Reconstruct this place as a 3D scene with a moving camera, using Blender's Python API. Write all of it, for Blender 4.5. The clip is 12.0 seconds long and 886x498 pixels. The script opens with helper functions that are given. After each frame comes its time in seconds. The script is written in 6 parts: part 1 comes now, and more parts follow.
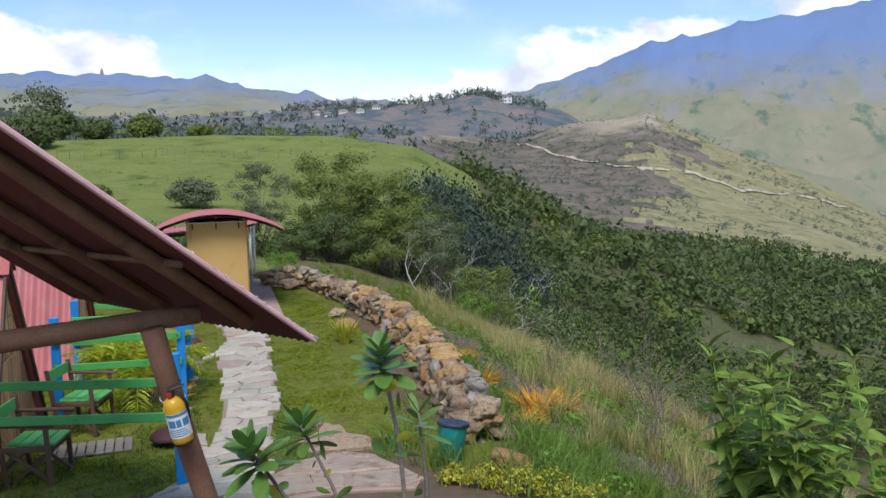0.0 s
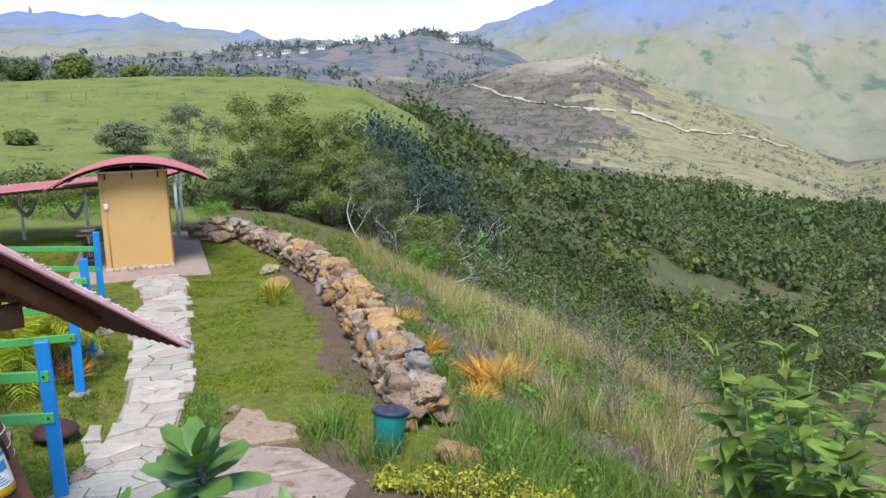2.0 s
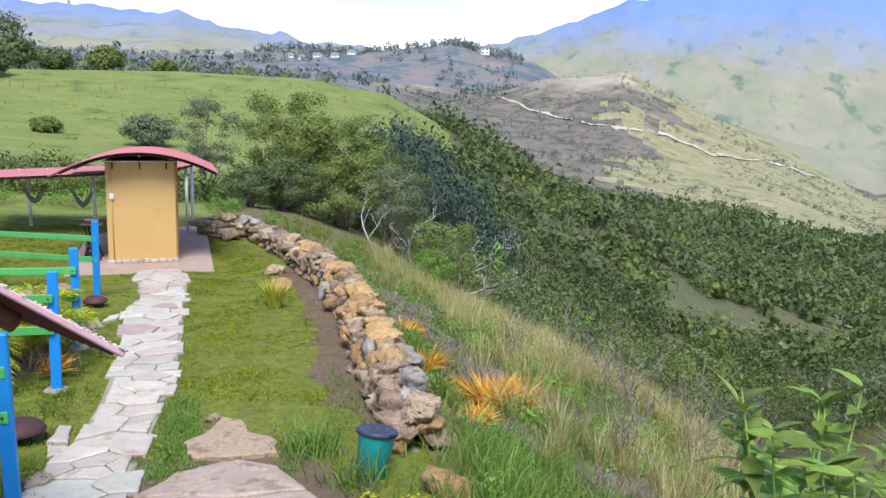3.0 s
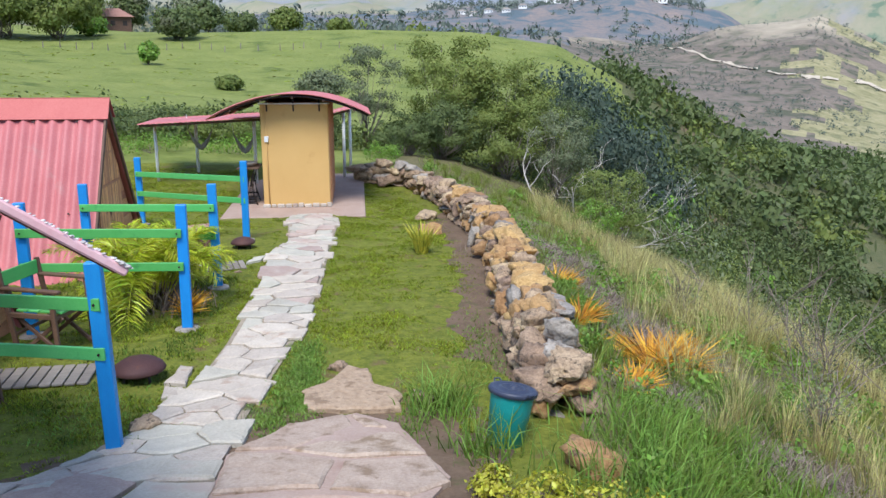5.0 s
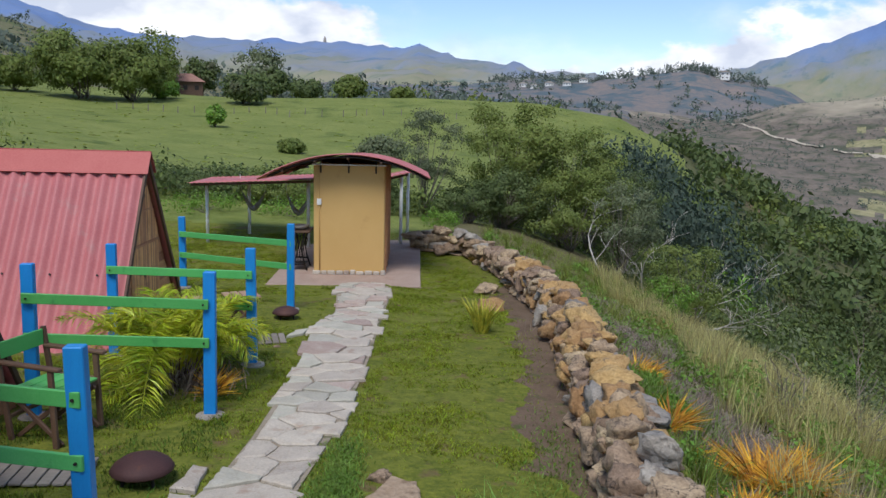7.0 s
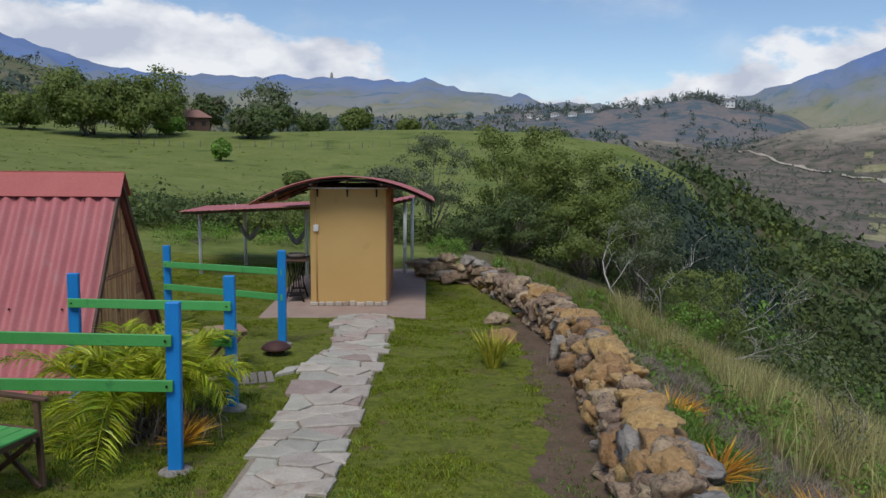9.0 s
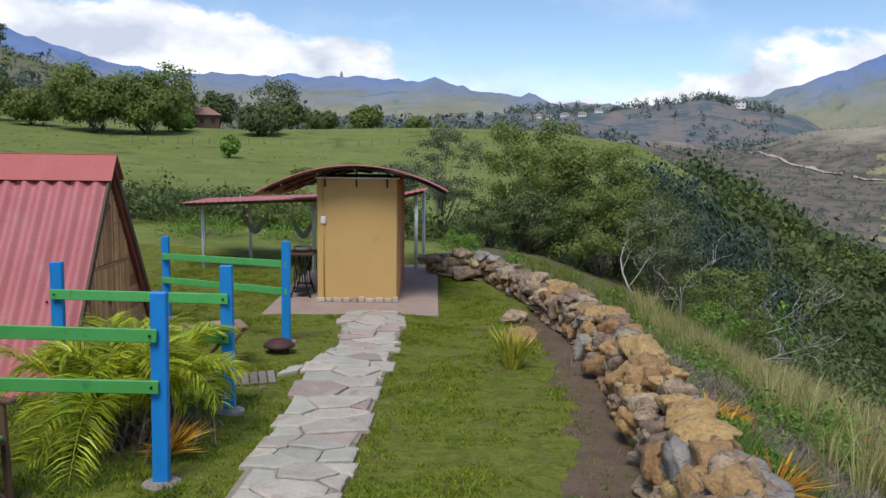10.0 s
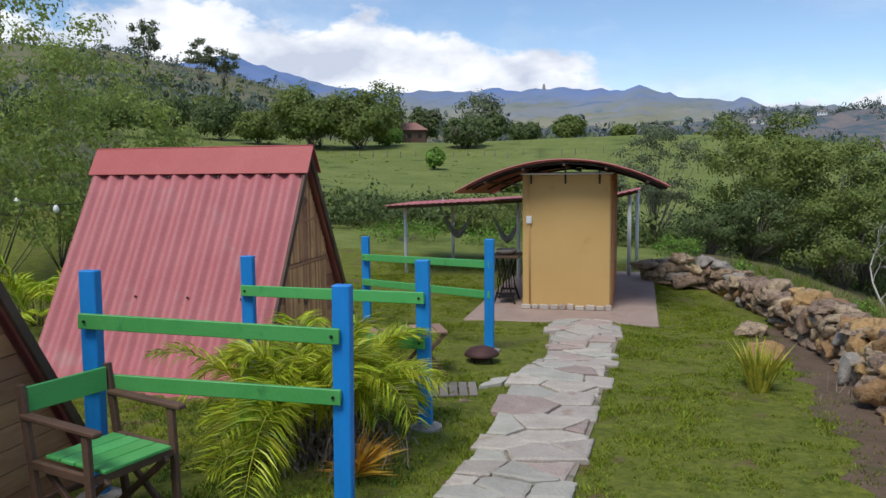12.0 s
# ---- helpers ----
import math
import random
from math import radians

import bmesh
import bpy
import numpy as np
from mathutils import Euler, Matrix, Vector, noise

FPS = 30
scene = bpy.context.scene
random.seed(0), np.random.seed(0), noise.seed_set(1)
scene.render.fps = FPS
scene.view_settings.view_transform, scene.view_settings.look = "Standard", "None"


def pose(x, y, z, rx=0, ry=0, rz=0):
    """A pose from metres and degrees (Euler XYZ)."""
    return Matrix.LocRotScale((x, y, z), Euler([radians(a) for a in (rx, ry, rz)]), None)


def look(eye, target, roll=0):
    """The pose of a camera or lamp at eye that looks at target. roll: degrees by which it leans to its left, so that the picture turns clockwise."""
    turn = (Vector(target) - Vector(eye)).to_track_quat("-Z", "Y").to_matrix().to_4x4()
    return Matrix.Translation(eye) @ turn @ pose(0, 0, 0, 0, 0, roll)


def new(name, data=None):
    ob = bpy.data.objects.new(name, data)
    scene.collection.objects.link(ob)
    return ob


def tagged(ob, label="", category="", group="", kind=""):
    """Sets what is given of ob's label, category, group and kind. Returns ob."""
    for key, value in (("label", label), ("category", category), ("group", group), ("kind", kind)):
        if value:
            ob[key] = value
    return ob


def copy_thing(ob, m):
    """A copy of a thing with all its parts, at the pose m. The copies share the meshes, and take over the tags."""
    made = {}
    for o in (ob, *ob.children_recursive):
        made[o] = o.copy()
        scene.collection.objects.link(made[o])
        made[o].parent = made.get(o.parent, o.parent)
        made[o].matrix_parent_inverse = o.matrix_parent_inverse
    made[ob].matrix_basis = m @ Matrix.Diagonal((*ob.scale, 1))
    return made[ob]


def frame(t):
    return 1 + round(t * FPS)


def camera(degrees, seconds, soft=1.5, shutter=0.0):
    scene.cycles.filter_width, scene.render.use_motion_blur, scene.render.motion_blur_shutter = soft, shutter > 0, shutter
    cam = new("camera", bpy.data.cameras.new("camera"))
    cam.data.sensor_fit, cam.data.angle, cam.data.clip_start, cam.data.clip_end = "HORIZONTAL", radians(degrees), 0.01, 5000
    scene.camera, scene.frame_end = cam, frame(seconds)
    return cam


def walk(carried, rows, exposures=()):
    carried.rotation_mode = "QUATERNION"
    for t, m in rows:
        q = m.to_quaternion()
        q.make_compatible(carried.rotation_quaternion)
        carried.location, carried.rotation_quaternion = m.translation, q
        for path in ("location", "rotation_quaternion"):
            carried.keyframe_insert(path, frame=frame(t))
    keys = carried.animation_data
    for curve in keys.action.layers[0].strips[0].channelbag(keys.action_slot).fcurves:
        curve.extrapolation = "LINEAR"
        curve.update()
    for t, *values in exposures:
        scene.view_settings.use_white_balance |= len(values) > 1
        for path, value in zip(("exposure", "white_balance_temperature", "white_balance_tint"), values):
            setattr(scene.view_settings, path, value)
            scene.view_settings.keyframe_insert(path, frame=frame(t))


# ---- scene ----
cam = camera(57.1, 12.0)
PATH = [
    (0, (-0.695, -18.258, 3.568), (-0.155, -16.348, 3.318), -0.9),
    (0.5, (-0.621, -17.924, 3.541), (-0.013, -16.043, 3.242), -1.4),
    (1, (-0.468, -17.476, 3.541), (0.175, -15.611, 3.211), -1.2),
    (1.5, (-0.379, -17.21, 3.556), (0.262, -15.35, 3.195), -1.2),
    (2, (-0.198, -17.019, 3.521), (0.452, -15.169, 3.13), -1.1),
    (2.5, (-0.035, -16.833, 3.453), (0.599, -14.975, 3.068), 0.8),
    (2.7, (0.025, -16.719, 3.431), (0.653, -14.855, 3.071), 1.5),
    (4.3, (0.427, -15.961, 3.266), (0.812, -14.058, 2.786), 0.7),
    (4.5, (0.449, -15.869, 3.187), (0.768, -13.955, 2.702), 0.5),
    (5, (0.556, -15.612, 3.006), (0.757, -13.68, 2.529), 0.1),
    (5.5, (0.573, -15.324, 2.945), (0.713, -13.393, 2.443), 0.4),
    (6, (0.571, -15.078, 2.874), (0.641, -13.143, 2.376), 0.0),
    (6.5, (0.576, -14.822, 2.852), (0.617, -12.864, 2.448), 0.4),
    (7, (0.557, -14.442, 2.859), (0.625, -12.469, 2.543), 1.4),
    (9, (0.631, -13.457, 2.631), (0.677, -11.472, 2.392), 0.4),
    (9.5, (0.592, -13.135, 2.52), (0.628, -11.149, 2.281), 0.9),
    (10, (0.564, -12.779, 2.456), (0.589, -10.794, 2.216), 0.7),
    (10.5, (0.506, -12.512, 2.396), (0.515, -10.527, 2.154), 0.6),
    (11, (0.477, -12.238, 2.322), (0.469, -10.254, 2.072), 0.3),
    (11.5, (0.451, -11.972, 2.234), (0.275, -9.994, 1.994), -0.5),
    (12, (0.37, -11.756, 2.192), (-0.094, -9.823, 1.981), -0.7),
]
walk(cam, [(t, look(eye, target, roll)) for t, eye, target, roll in PATH],
     [(0, 0.5, 6340, 10), (1.0, 0.66, 6290, 10), (1.5, 0.77, 6240, 11), (2.5, 1.15, 6140, 12), (4.5, 1.2, 6130, 12), (5.0, 1.1, 6130, 11), (5.5, 1.2, 6130, 11), (6.5, 1.17, 6130, 10), (7.0, 0.36, 6260, 10), (9.0, -0.06, 6310, 10), (9.5, 0.18, 6310, 10), (10.0, 0.3, 6310, 10), (10.5, 0.32, 6310, 10), (12.0, 0.24, 6260, 10)])

# ---- daylight: bright cloudy sky, the sun high behind and to the left, through thin cloud ----
SUN_EL, SUN_AZ = 58.0, -166.0            # degrees; azimuth from +y towards +x
world = bpy.data.worlds.new("sky")
scene.world = world
world.use_nodes = True
wn, wl = world.node_tree.nodes, world.node_tree.links
wn.clear()
sky = wn.new("ShaderNodeTexSky")
sky.sky_type, sky.sun_disc = "NISHITA", False
sky.sun_elevation, sky.sun_rotation = radians(SUN_EL), radians(SUN_AZ)
sky.altitude, sky.air_density, sky.dust_density = 1500, 1.0, 0.25
sky.ozone_density = 2.2
tex = wn.new("ShaderNodeTexCoord")
stretch = wn.new("ShaderNodeMapping")
stretch.inputs["Scale"].default_value = (1.0, 1.0, 1.9)
stretch.inputs["Location"].default_value = (0.35, 0.1, 0.2)
wl.new(tex.outputs["Generated"], stretch.inputs["Vector"])
puffs = wn.new("ShaderNodeTexNoise")
puffs.inputs["Scale"].default_value, puffs.inputs["Detail"].default_value, puffs.inputs["Roughness"].default_value = 9.0, 10.0, 0.55
wl.new(stretch.outputs["Vector"], puffs.inputs["Vector"])
split = wn.new("ShaderNodeSeparateXYZ")
wl.new(tex.outputs["Generated"], split.inputs["Vector"])


def sky_math(op, a, b):
    k = wn.new("ShaderNodeMath")
    k.operation = op
    for i, v in enumerate((a, b)):
        if isinstance(v, (int, float)):
            k.inputs[i].default_value = v
        else:
            wl.new(v, k.inputs[i])
    return k.outputs[0]


def sky_step(v, lo, hi):
    k = wn.new("ShaderNodeMapRange")
    k.interpolation_type = "SMOOTHSTEP"
    k.inputs["From Min"].default_value, k.inputs["From Max"].default_value = lo, hi
    wl.new(v, k.inputs["Value"])
    return k.outputs["Result"]


# the height of the cumulus bank's top, by direction from -60 to 60 degrees; it goes on all round at its mean height
bearing = sky_math("MULTIPLY_ADD", sky_math("ARCTAN2", split.outputs["X"], split.outputs["Y"]), 180 / math.pi / 120)
bearing.node.inputs[2].default_value = 0.5
skyline = wn.new("ShaderNodeValToRGB")
skyline.color_ramp.interpolation = "B_SPLINE"
TOPS = [(-60, 9.5), (-40, 11.0), (-29, 11.2), (-22, 9.6), (-15, 9.8), (-8, 8.2), (-3, 5.6), (3, 3.6), (9, 2.4), (14, 3.4), (20, 5.2), (26, 7.6), (34, 9.0), (46, 9.5), (60, 9.5)]
while len(skyline.color_ramp.elements) < len(TOPS):
    skyline.color_ramp.elements.new(0.5)
for e_, (az_, el_) in zip(skyline.color_ramp.elements, TOPS):
    e_.position = (az_ + 60) / 120
    e_.color = (el_ / 20, el_ / 20, el_ / 20, 1)
wl.new(bearing, skyline.inputs["Fac"])
top_z = sky_math("MULTIPLY", skyline.outputs["Color"], 0.349)
lump = sky_math("MULTIPLY", sky_math("SUBTRACT", puffs.outputs["Fac"], 0.5), 0.17)
height = sky_math("SUBTRACT", sky_math("ADD", top_z, lump), split.outputs["Z"])
bank = sky_step(height, -0.004, 0.016)
wisps = wn.new("ShaderNodeTexNoise")
wisps.inputs["Scale"].default_value, wisps.inputs["Detail"].default_value, wisps.inputs["Roughness"].default_value = 3.4, 9.0, 0.55
wl.new(stretch.outputs["Vector"], wisps.inputs["Vector"])
thin = sky_math("MULTIPLY", sky_step(wisps.outputs["Fac"], 0.48, 0.68), 0.5)
cover = sky_math("MAXIMUM", bank, thin)
shade = wn.new("ShaderNodeTexNoise")
shade.inputs["Scale"].default_value, shade.inputs["Detail"].default_value = 11.0, 8.0
wl.new(stretch.outputs["Vector"], shade.inputs["Vector"])
tone = wn.new("ShaderNodeValToRGB")
tone.color_ramp.elements[0].position, tone.color_ramp.elements[0].color = 0.36, (4.6, 4.95, 5.8, 1)
tone.color_ramp.elements[1].position, tone.color_ramp.elements[1].color = 0.58, (7.7, 7.75, 7.9, 1)
wl.new(shade.outputs["Fac"], tone.inputs["Fac"])
mixer = wn.new("ShaderNodeMix")
mixer.data_type = "RGBA"
wl.new(cover, mixer.inputs["Factor"])
wl.new(sky.outputs["Color"], mixer.inputs["A"])
wl.new(tone.outputs["Color"], mixer.inputs["B"])
ground_light = wn.new("ShaderNodeBackground")
ground_light.inputs["Strength"].default_value = 0.115
wl.new(mixer.outputs["Result"], ground_light.inputs["Color"])
wout = wn.new("ShaderNodeOutputWorld")
wl.new(ground_light.outputs[0], wout.inputs["Surface"])

sun = new("sun", bpy.data.lights.new("sun", "SUN"))
sun.data.energy, sun.data.angle, sun.data.color = 2.3, radians(24), (1.0, 0.95, 0.87)
sa, se = radians(SUN_AZ), radians(SUN_EL)
sun.matrix_world = look((math.sin(sa) * math.cos(se) * 50, math.cos(sa) * math.cos(se) * 50, math.sin(se) * 50), (0, 0, 0))

# ---- materials ----
def mat(name, c1, c2, size=0.3, rough=0.8, bump=0.2, fine=0.02, metal=0.0, vary=0.15, island=False, stain=None, stain_size=1.0, stain_at=0.58, grain=(1, 1, 1), spec=0.5, trans=0.0, high=None, crack=None, turn=0):
    """Two colours mixed at a coarse and a fine size (metres), with bump, a change of tone from piece to piece, and stains."""
    m = bpy.data.materials.new(name)
    m.use_nodes = True
    n, l = m.node_tree.nodes, m.node_tree.links
    b = n["Principled BSDF"]
    geo = n.new("ShaderNodeNewGeometry")
    mp = n.new("ShaderNodeMapping")
    mp.vector_type = "TEXTURE"                           # turned first, then scaled
    mp.inputs["Rotation"].default_value = (0, 0, -radians(turn))
    mp.inputs["Scale"].default_value = tuple(1.0 / g for g in grain)
    l.new(geo.outputs["Position"], mp.inputs["Vector"])

    def cloud(s, detail=5.0):
        t = n.new("ShaderNodeTexNoise")
        t.inputs["Scale"].default_value, t.inputs["Detail"].default_value, t.inputs["Roughness"].default_value = 1.0 / s, detail, 0.6
        l.new(mp.outputs["Vector"], t.inputs["Vector"])
        return t.outputs["Fac"]

    def blend(f, a, c):
        x = n.new("ShaderNodeMix")
        x.data_type = "RGBA"
        l.new(f, x.inputs["Factor"])
        for sock, v in (("A", a), ("B", c)):
            if isinstance(v, tuple):
                x.inputs[sock].default_value = (*v, 1)
            else:
                l.new(v, x.inputs[sock])
        return x.outputs["Result"]

    def span(f, lo, hi):
        r = n.new("ShaderNodeMapRange")
        r.inputs["From Min"].default_value, r.inputs["From Max"].default_value = lo, hi
        l.new(f, r.inputs["Value"])
        return r.outputs["Result"]

    coarse, small = cloud(size), cloud(fine)
    mean = n.new("ShaderNodeMath")
    mean.operation = "MULTIPLY_ADD"
    l.new(small, mean.inputs[0])
    mean.inputs[1].default_value = 0.5
    half = n.new("ShaderNodeMath")
    half.operation = "MULTIPLY"
    l.new(coarse, half.inputs[0])
    half.inputs[1].default_value = 0.5
    l.new(half.outputs[0], mean.inputs[2])
    col = blend(span(mean.outputs[0], 0.36, 0.64), c1, c2)
    if stain:
        col = blend(span(cloud(stain_size, 8.0), stain_at, stain_at + 0.1), col, stain)
    if high:                                             # another colour above a height, for haze and a sunlit crest: low, high, colour
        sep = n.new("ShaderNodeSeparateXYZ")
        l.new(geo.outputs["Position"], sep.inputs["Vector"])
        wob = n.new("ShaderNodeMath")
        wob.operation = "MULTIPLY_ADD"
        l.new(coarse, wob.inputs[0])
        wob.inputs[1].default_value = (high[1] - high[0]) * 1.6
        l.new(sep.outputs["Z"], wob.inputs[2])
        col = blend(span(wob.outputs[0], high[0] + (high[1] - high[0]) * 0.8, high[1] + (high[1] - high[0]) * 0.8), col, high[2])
    relief = mean.outputs[0]
    if crack:                                            # dark crevices: their spacing, width and colour
        warp = n.new("ShaderNodeTexNoise")
        warp.inputs["Scale"].default_value, warp.inputs["Detail"].default_value = 2.2 / crack[0], 4.0
        l.new(mp.outputs["Vector"], warp.inputs["Vector"])
        bend = n.new("ShaderNodeVectorMath")
        bend.operation = "MULTIPLY_ADD"
        bend.inputs[1].default_value = (crack[0] * 0.9,) * 3
        l.new(warp.outputs["Color"], bend.inputs[0])
        l.new(mp.outputs["Vector"], bend.inputs[2])
        cells = n.new("ShaderNodeTexVoronoi")
        cells.feature = "DISTANCE_TO_EDGE"
        cells.inputs["Scale"].default_value = 1.0 / crack[0]
        l.new(bend.outputs["Vector"], cells.inputs["Vector"])
        line = span(cells.outputs["Distance"], 0.0, crack[1])
        col = blend(line, crack[2], col)
        deep = n.new("ShaderNodeMath")
        deep.operation = "MULTIPLY_ADD"
        deep.inputs[1].default_value = 0.35
        l.new(line, deep.inputs[0])
        l.new(relief, deep.inputs[2])
        relief = deep.outputs[0]
    if vary:
        if island:
            rnd = geo.outputs["Random Per Island"]
        else:
            rnd = n.new("ShaderNodeObjectInfo").outputs["Random"]
        hs = n.new("ShaderNodeHueSaturation")
        v = n.new("ShaderNodeMapRange")
        v.inputs["To Min"].default_value, v.inputs["To Max"].default_value = 1 - vary * 1.5, 1 + vary * 1.5
        l.new(rnd, v.inputs["Value"])
        l.new(v.outputs["Result"], hs.inputs["Value"])
        h = n.new("ShaderNodeMapRange")
        h.inputs["To Min"].default_value, h.inputs["To Max"].default_value = 0.5 - vary * 0.06, 0.5 + vary * 0.06
        l.new(rnd, h.inputs["Value"])
        l.new(h.outputs["Result"], hs.inputs["Hue"])
        l.new(col, hs.inputs["Color"])
        col = hs.outputs["Color"]
    l.new(col, b.inputs["Base Color"])
    b.inputs["Roughness"].default_value, b.inputs["Metallic"].default_value = rough, metal
    b.inputs["Specular IOR Level"].default_value = spec
    if bump:
        bp = n.new("ShaderNodeBump")
        bp.inputs["Strength"].default_value, bp.inputs["Distance"].default_value = bump, fine
        l.new(relief, bp.inputs["Height"])
        l.new(bp.outputs["Normal"], b.inputs["Normal"])
    if trans:
        tb = n.new("ShaderNodeBsdfTranslucent")
        l.new(col, tb.inputs["Color"])
        ms = n.new("ShaderNodeMixShader")
        ms.inputs["Fac"].default_value = trans
        l.new(b.outputs[0], ms.inputs[1])
        l.new(tb.outputs[0], ms.inputs[2])
        l.new(ms.outputs[0], n["Material Output"].inputs["Surface"])
    return m


LAWN = mat("lawn", (0.08, 0.105, 0.014), (0.20, 0.215, 0.034), 0.14, 0.95, 1.0, 0.04, vary=0, stain=(0.15, 0.11, 0.05), stain_size=0.35, stain_at=0.57, spec=0.2)
SOIL = mat("bare soil", (0.11, 0.075, 0.05), (0.185, 0.13, 0.09), 0.3, 0.95, 0.8, 0.03, vary=0, stain=(0.08, 0.095, 0.03), stain_size=0.35, spec=0.2)
SLOPE = mat("rough slope", (0.085, 0.09, 0.035), (0.19, 0.16, 0.085), 0.5, 0.95, 0.8, 0.06, vary=0, stain=(0.12, 0.09, 0.07), stain_size=0.9, spec=0.2)
MEADOW = mat("meadow", (0.125, 0.165, 0.036), (0.225, 0.25, 0.07), 4.0, 0.95, 0.6, 0.35, vary=0, stain=(0.095, 0.13, 0.03), stain_size=5.0, stain_at=0.57, spec=0.2)
WOODS = mat("wooded ground", (0.07, 0.088, 0.036), (0.145, 0.14, 0.07), 5.0, 0.95, 0.8, 0.5, vary=0, stain=(0.20, 0.135, 0.09), stain_size=12.0, stain_at=0.6, spec=0.2)
# scrub browns darkened for cloud shade; a paler colour stands for the sunlit crest
DRYHILL = mat("dry hillside", (0.12, 0.108, 0.09), (0.235, 0.19, 0.152), 30.0, 0.95, 0.5, 4.0, vary=0, stain=(0.088, 0.095, 0.063), stain_size=16.0, stain_at=0.5, spec=0.2, high=(8, 34, (0.40, 0.35, 0.26)))
# scrub browns with the blue of distance haze put into them
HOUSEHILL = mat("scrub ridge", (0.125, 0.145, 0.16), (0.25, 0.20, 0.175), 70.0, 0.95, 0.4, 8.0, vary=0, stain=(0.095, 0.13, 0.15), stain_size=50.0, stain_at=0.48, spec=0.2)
# distance haze put into the colours, pale below and blue higher up
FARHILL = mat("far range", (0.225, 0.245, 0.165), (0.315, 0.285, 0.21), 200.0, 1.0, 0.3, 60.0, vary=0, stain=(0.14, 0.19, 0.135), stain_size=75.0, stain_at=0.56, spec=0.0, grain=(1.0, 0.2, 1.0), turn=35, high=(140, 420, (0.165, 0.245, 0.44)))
HILLSIDE = mat("farmed hillside", (0.115, 0.14, 0.06), (0.23, 0.19, 0.125), 22.0, 0.95, 0.4, 3.0, vary=0, stain=(0.09, 0.12, 0.05), stain_size=30.0, stain_at=0.52, spec=0.2)
# grass with sunlight put into a paler, yellower colour than the dry hillside
GRASSHILL = mat("sunny grass hill", (0.20, 0.195, 0.095), (0.35, 0.315, 0.18), 25.0, 0.95, 0.4, 5.0, vary=0, stain=(0.15, 0.155, 0.08), stain_size=14.0, stain_at=0.54, spec=0.2)
VALLEY = mat("green valley floor", (0.10, 0.17, 0.04), (0.17, 0.25, 0.06), 20.0, 0.95, 0.4, 3.0, vary=0, stain=(0.06, 0.09, 0.035), stain_size=14.0, stain_at=0.5, spec=0.2)
OCHRE = mat("ochre plaster", (0.56, 0.35, 0.12), (0.62, 0.40, 0.15), 0.8, 0.85, 0.12, 0.01, vary=0, stain=(0.52, 0.32, 0.11), stain_size=0.5)
PINK = mat("faded red sheet", (0.42, 0.12, 0.125), (0.50, 0.175, 0.175), 0.5, 0.6, 0.1, 0.02, vary=0.04, stain=(0.44, 0.20, 0.19), stain_size=0.35, stain_at=0.6)
RIDGE = mat("red ridge cap", (0.40, 0.075, 0.07), (0.46, 0.11, 0.10), 0.4, 0.6, 0.1, 0.02, vary=0.04)
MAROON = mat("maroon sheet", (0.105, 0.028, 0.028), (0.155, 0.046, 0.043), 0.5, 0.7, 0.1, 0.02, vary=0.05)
BLUE = mat("blue paint", (0.008, 0.20, 0.56), (0.014, 0.26, 0.65), 0.2, 0.5, 0.15, 0.01, vary=0.06, grain=(4, 4, 0.6))
GREEN = mat("green paint", (0.07, 0.36, 0.085), (0.11, 0.44, 0.12), 0.2, 0.5, 0.15, 0.01, vary=0.08, stain=(0.05, 0.26, 0.07), stain_size=0.15, stain_at=0.62)
WOOD = mat("brown stained boards", (0.42, 0.18, 0.085), (0.62, 0.32, 0.165), 0.3, 0.7, 0.3, 0.01, vary=0.2, grain=(1, 1, 6))
DARKWOOD = mat("dark worn wood", (0.075, 0.04, 0.025), (0.14, 0.08, 0.05), 0.2, 0.7, 0.3, 0.01, vary=0.12)
POLE = mat("round timber", (0.15, 0.072, 0.04), (0.24, 0.125, 0.07), 0.15, 0.75, 0.35, 0.012, vary=0.08, stain=(0.09, 0.05, 0.035), stain_size=0.2, stain_at=0.6)
CANE = mat("split cane", (0.52, 0.23, 0.095), (0.72, 0.40, 0.19), 0.2, 0.6, 0.3, 0.01, vary=0.25, stain=(0.13, 0.055, 0.025), stain_size=0.25, stain_at=0.6)
STEEL = mat("pale steel", (0.70, 0.72, 0.72), (0.80, 0.82, 0.82), 0.3, 0.45, 0.05, 0.01, metal=0.0, vary=0.05)
IRON = mat("dark iron", (0.02, 0.017, 0.016), (0.04, 0.032, 0.03), 0.2, 0.6, 0.2, 0.01, metal=0.5, vary=0.05)
RUST = mat("rusty iron", (0.055, 0.024, 0.024), (0.10, 0.045, 0.04), 0.2, 0.7, 0.3, 0.01, metal=0.3, vary=0.05, stain=(0.12, 0.05, 0.03), stain_size=0.1)
FLAG = mat("flagstone", (0.39, 0.335, 0.275), (0.55, 0.485, 0.405), 0.2, 0.85, 0.8, 0.02, vary=0.09, stain=(0.37, 0.275, 0.21), stain_size=0.25, stain_at=0.59)
SLAB = mat("concrete floor", (0.33, 0.235, 0.185), (0.44, 0.335, 0.275), 0.5, 0.85, 0.3, 0.02, vary=0.06, stain=(0.33, 0.22, 0.17), stain_size=0.6)
ROCK = mat("weathered rock", (0.19, 0.13, 0.085), (0.47, 0.345, 0.225), 0.12, 0.92, 1.0, 0.02, vary=0.22, stain=(0.10, 0.072, 0.055), stain_size=0.07, stain_at=0.56, crack=(0.30, 0.010, (0.09, 0.065, 0.05)))
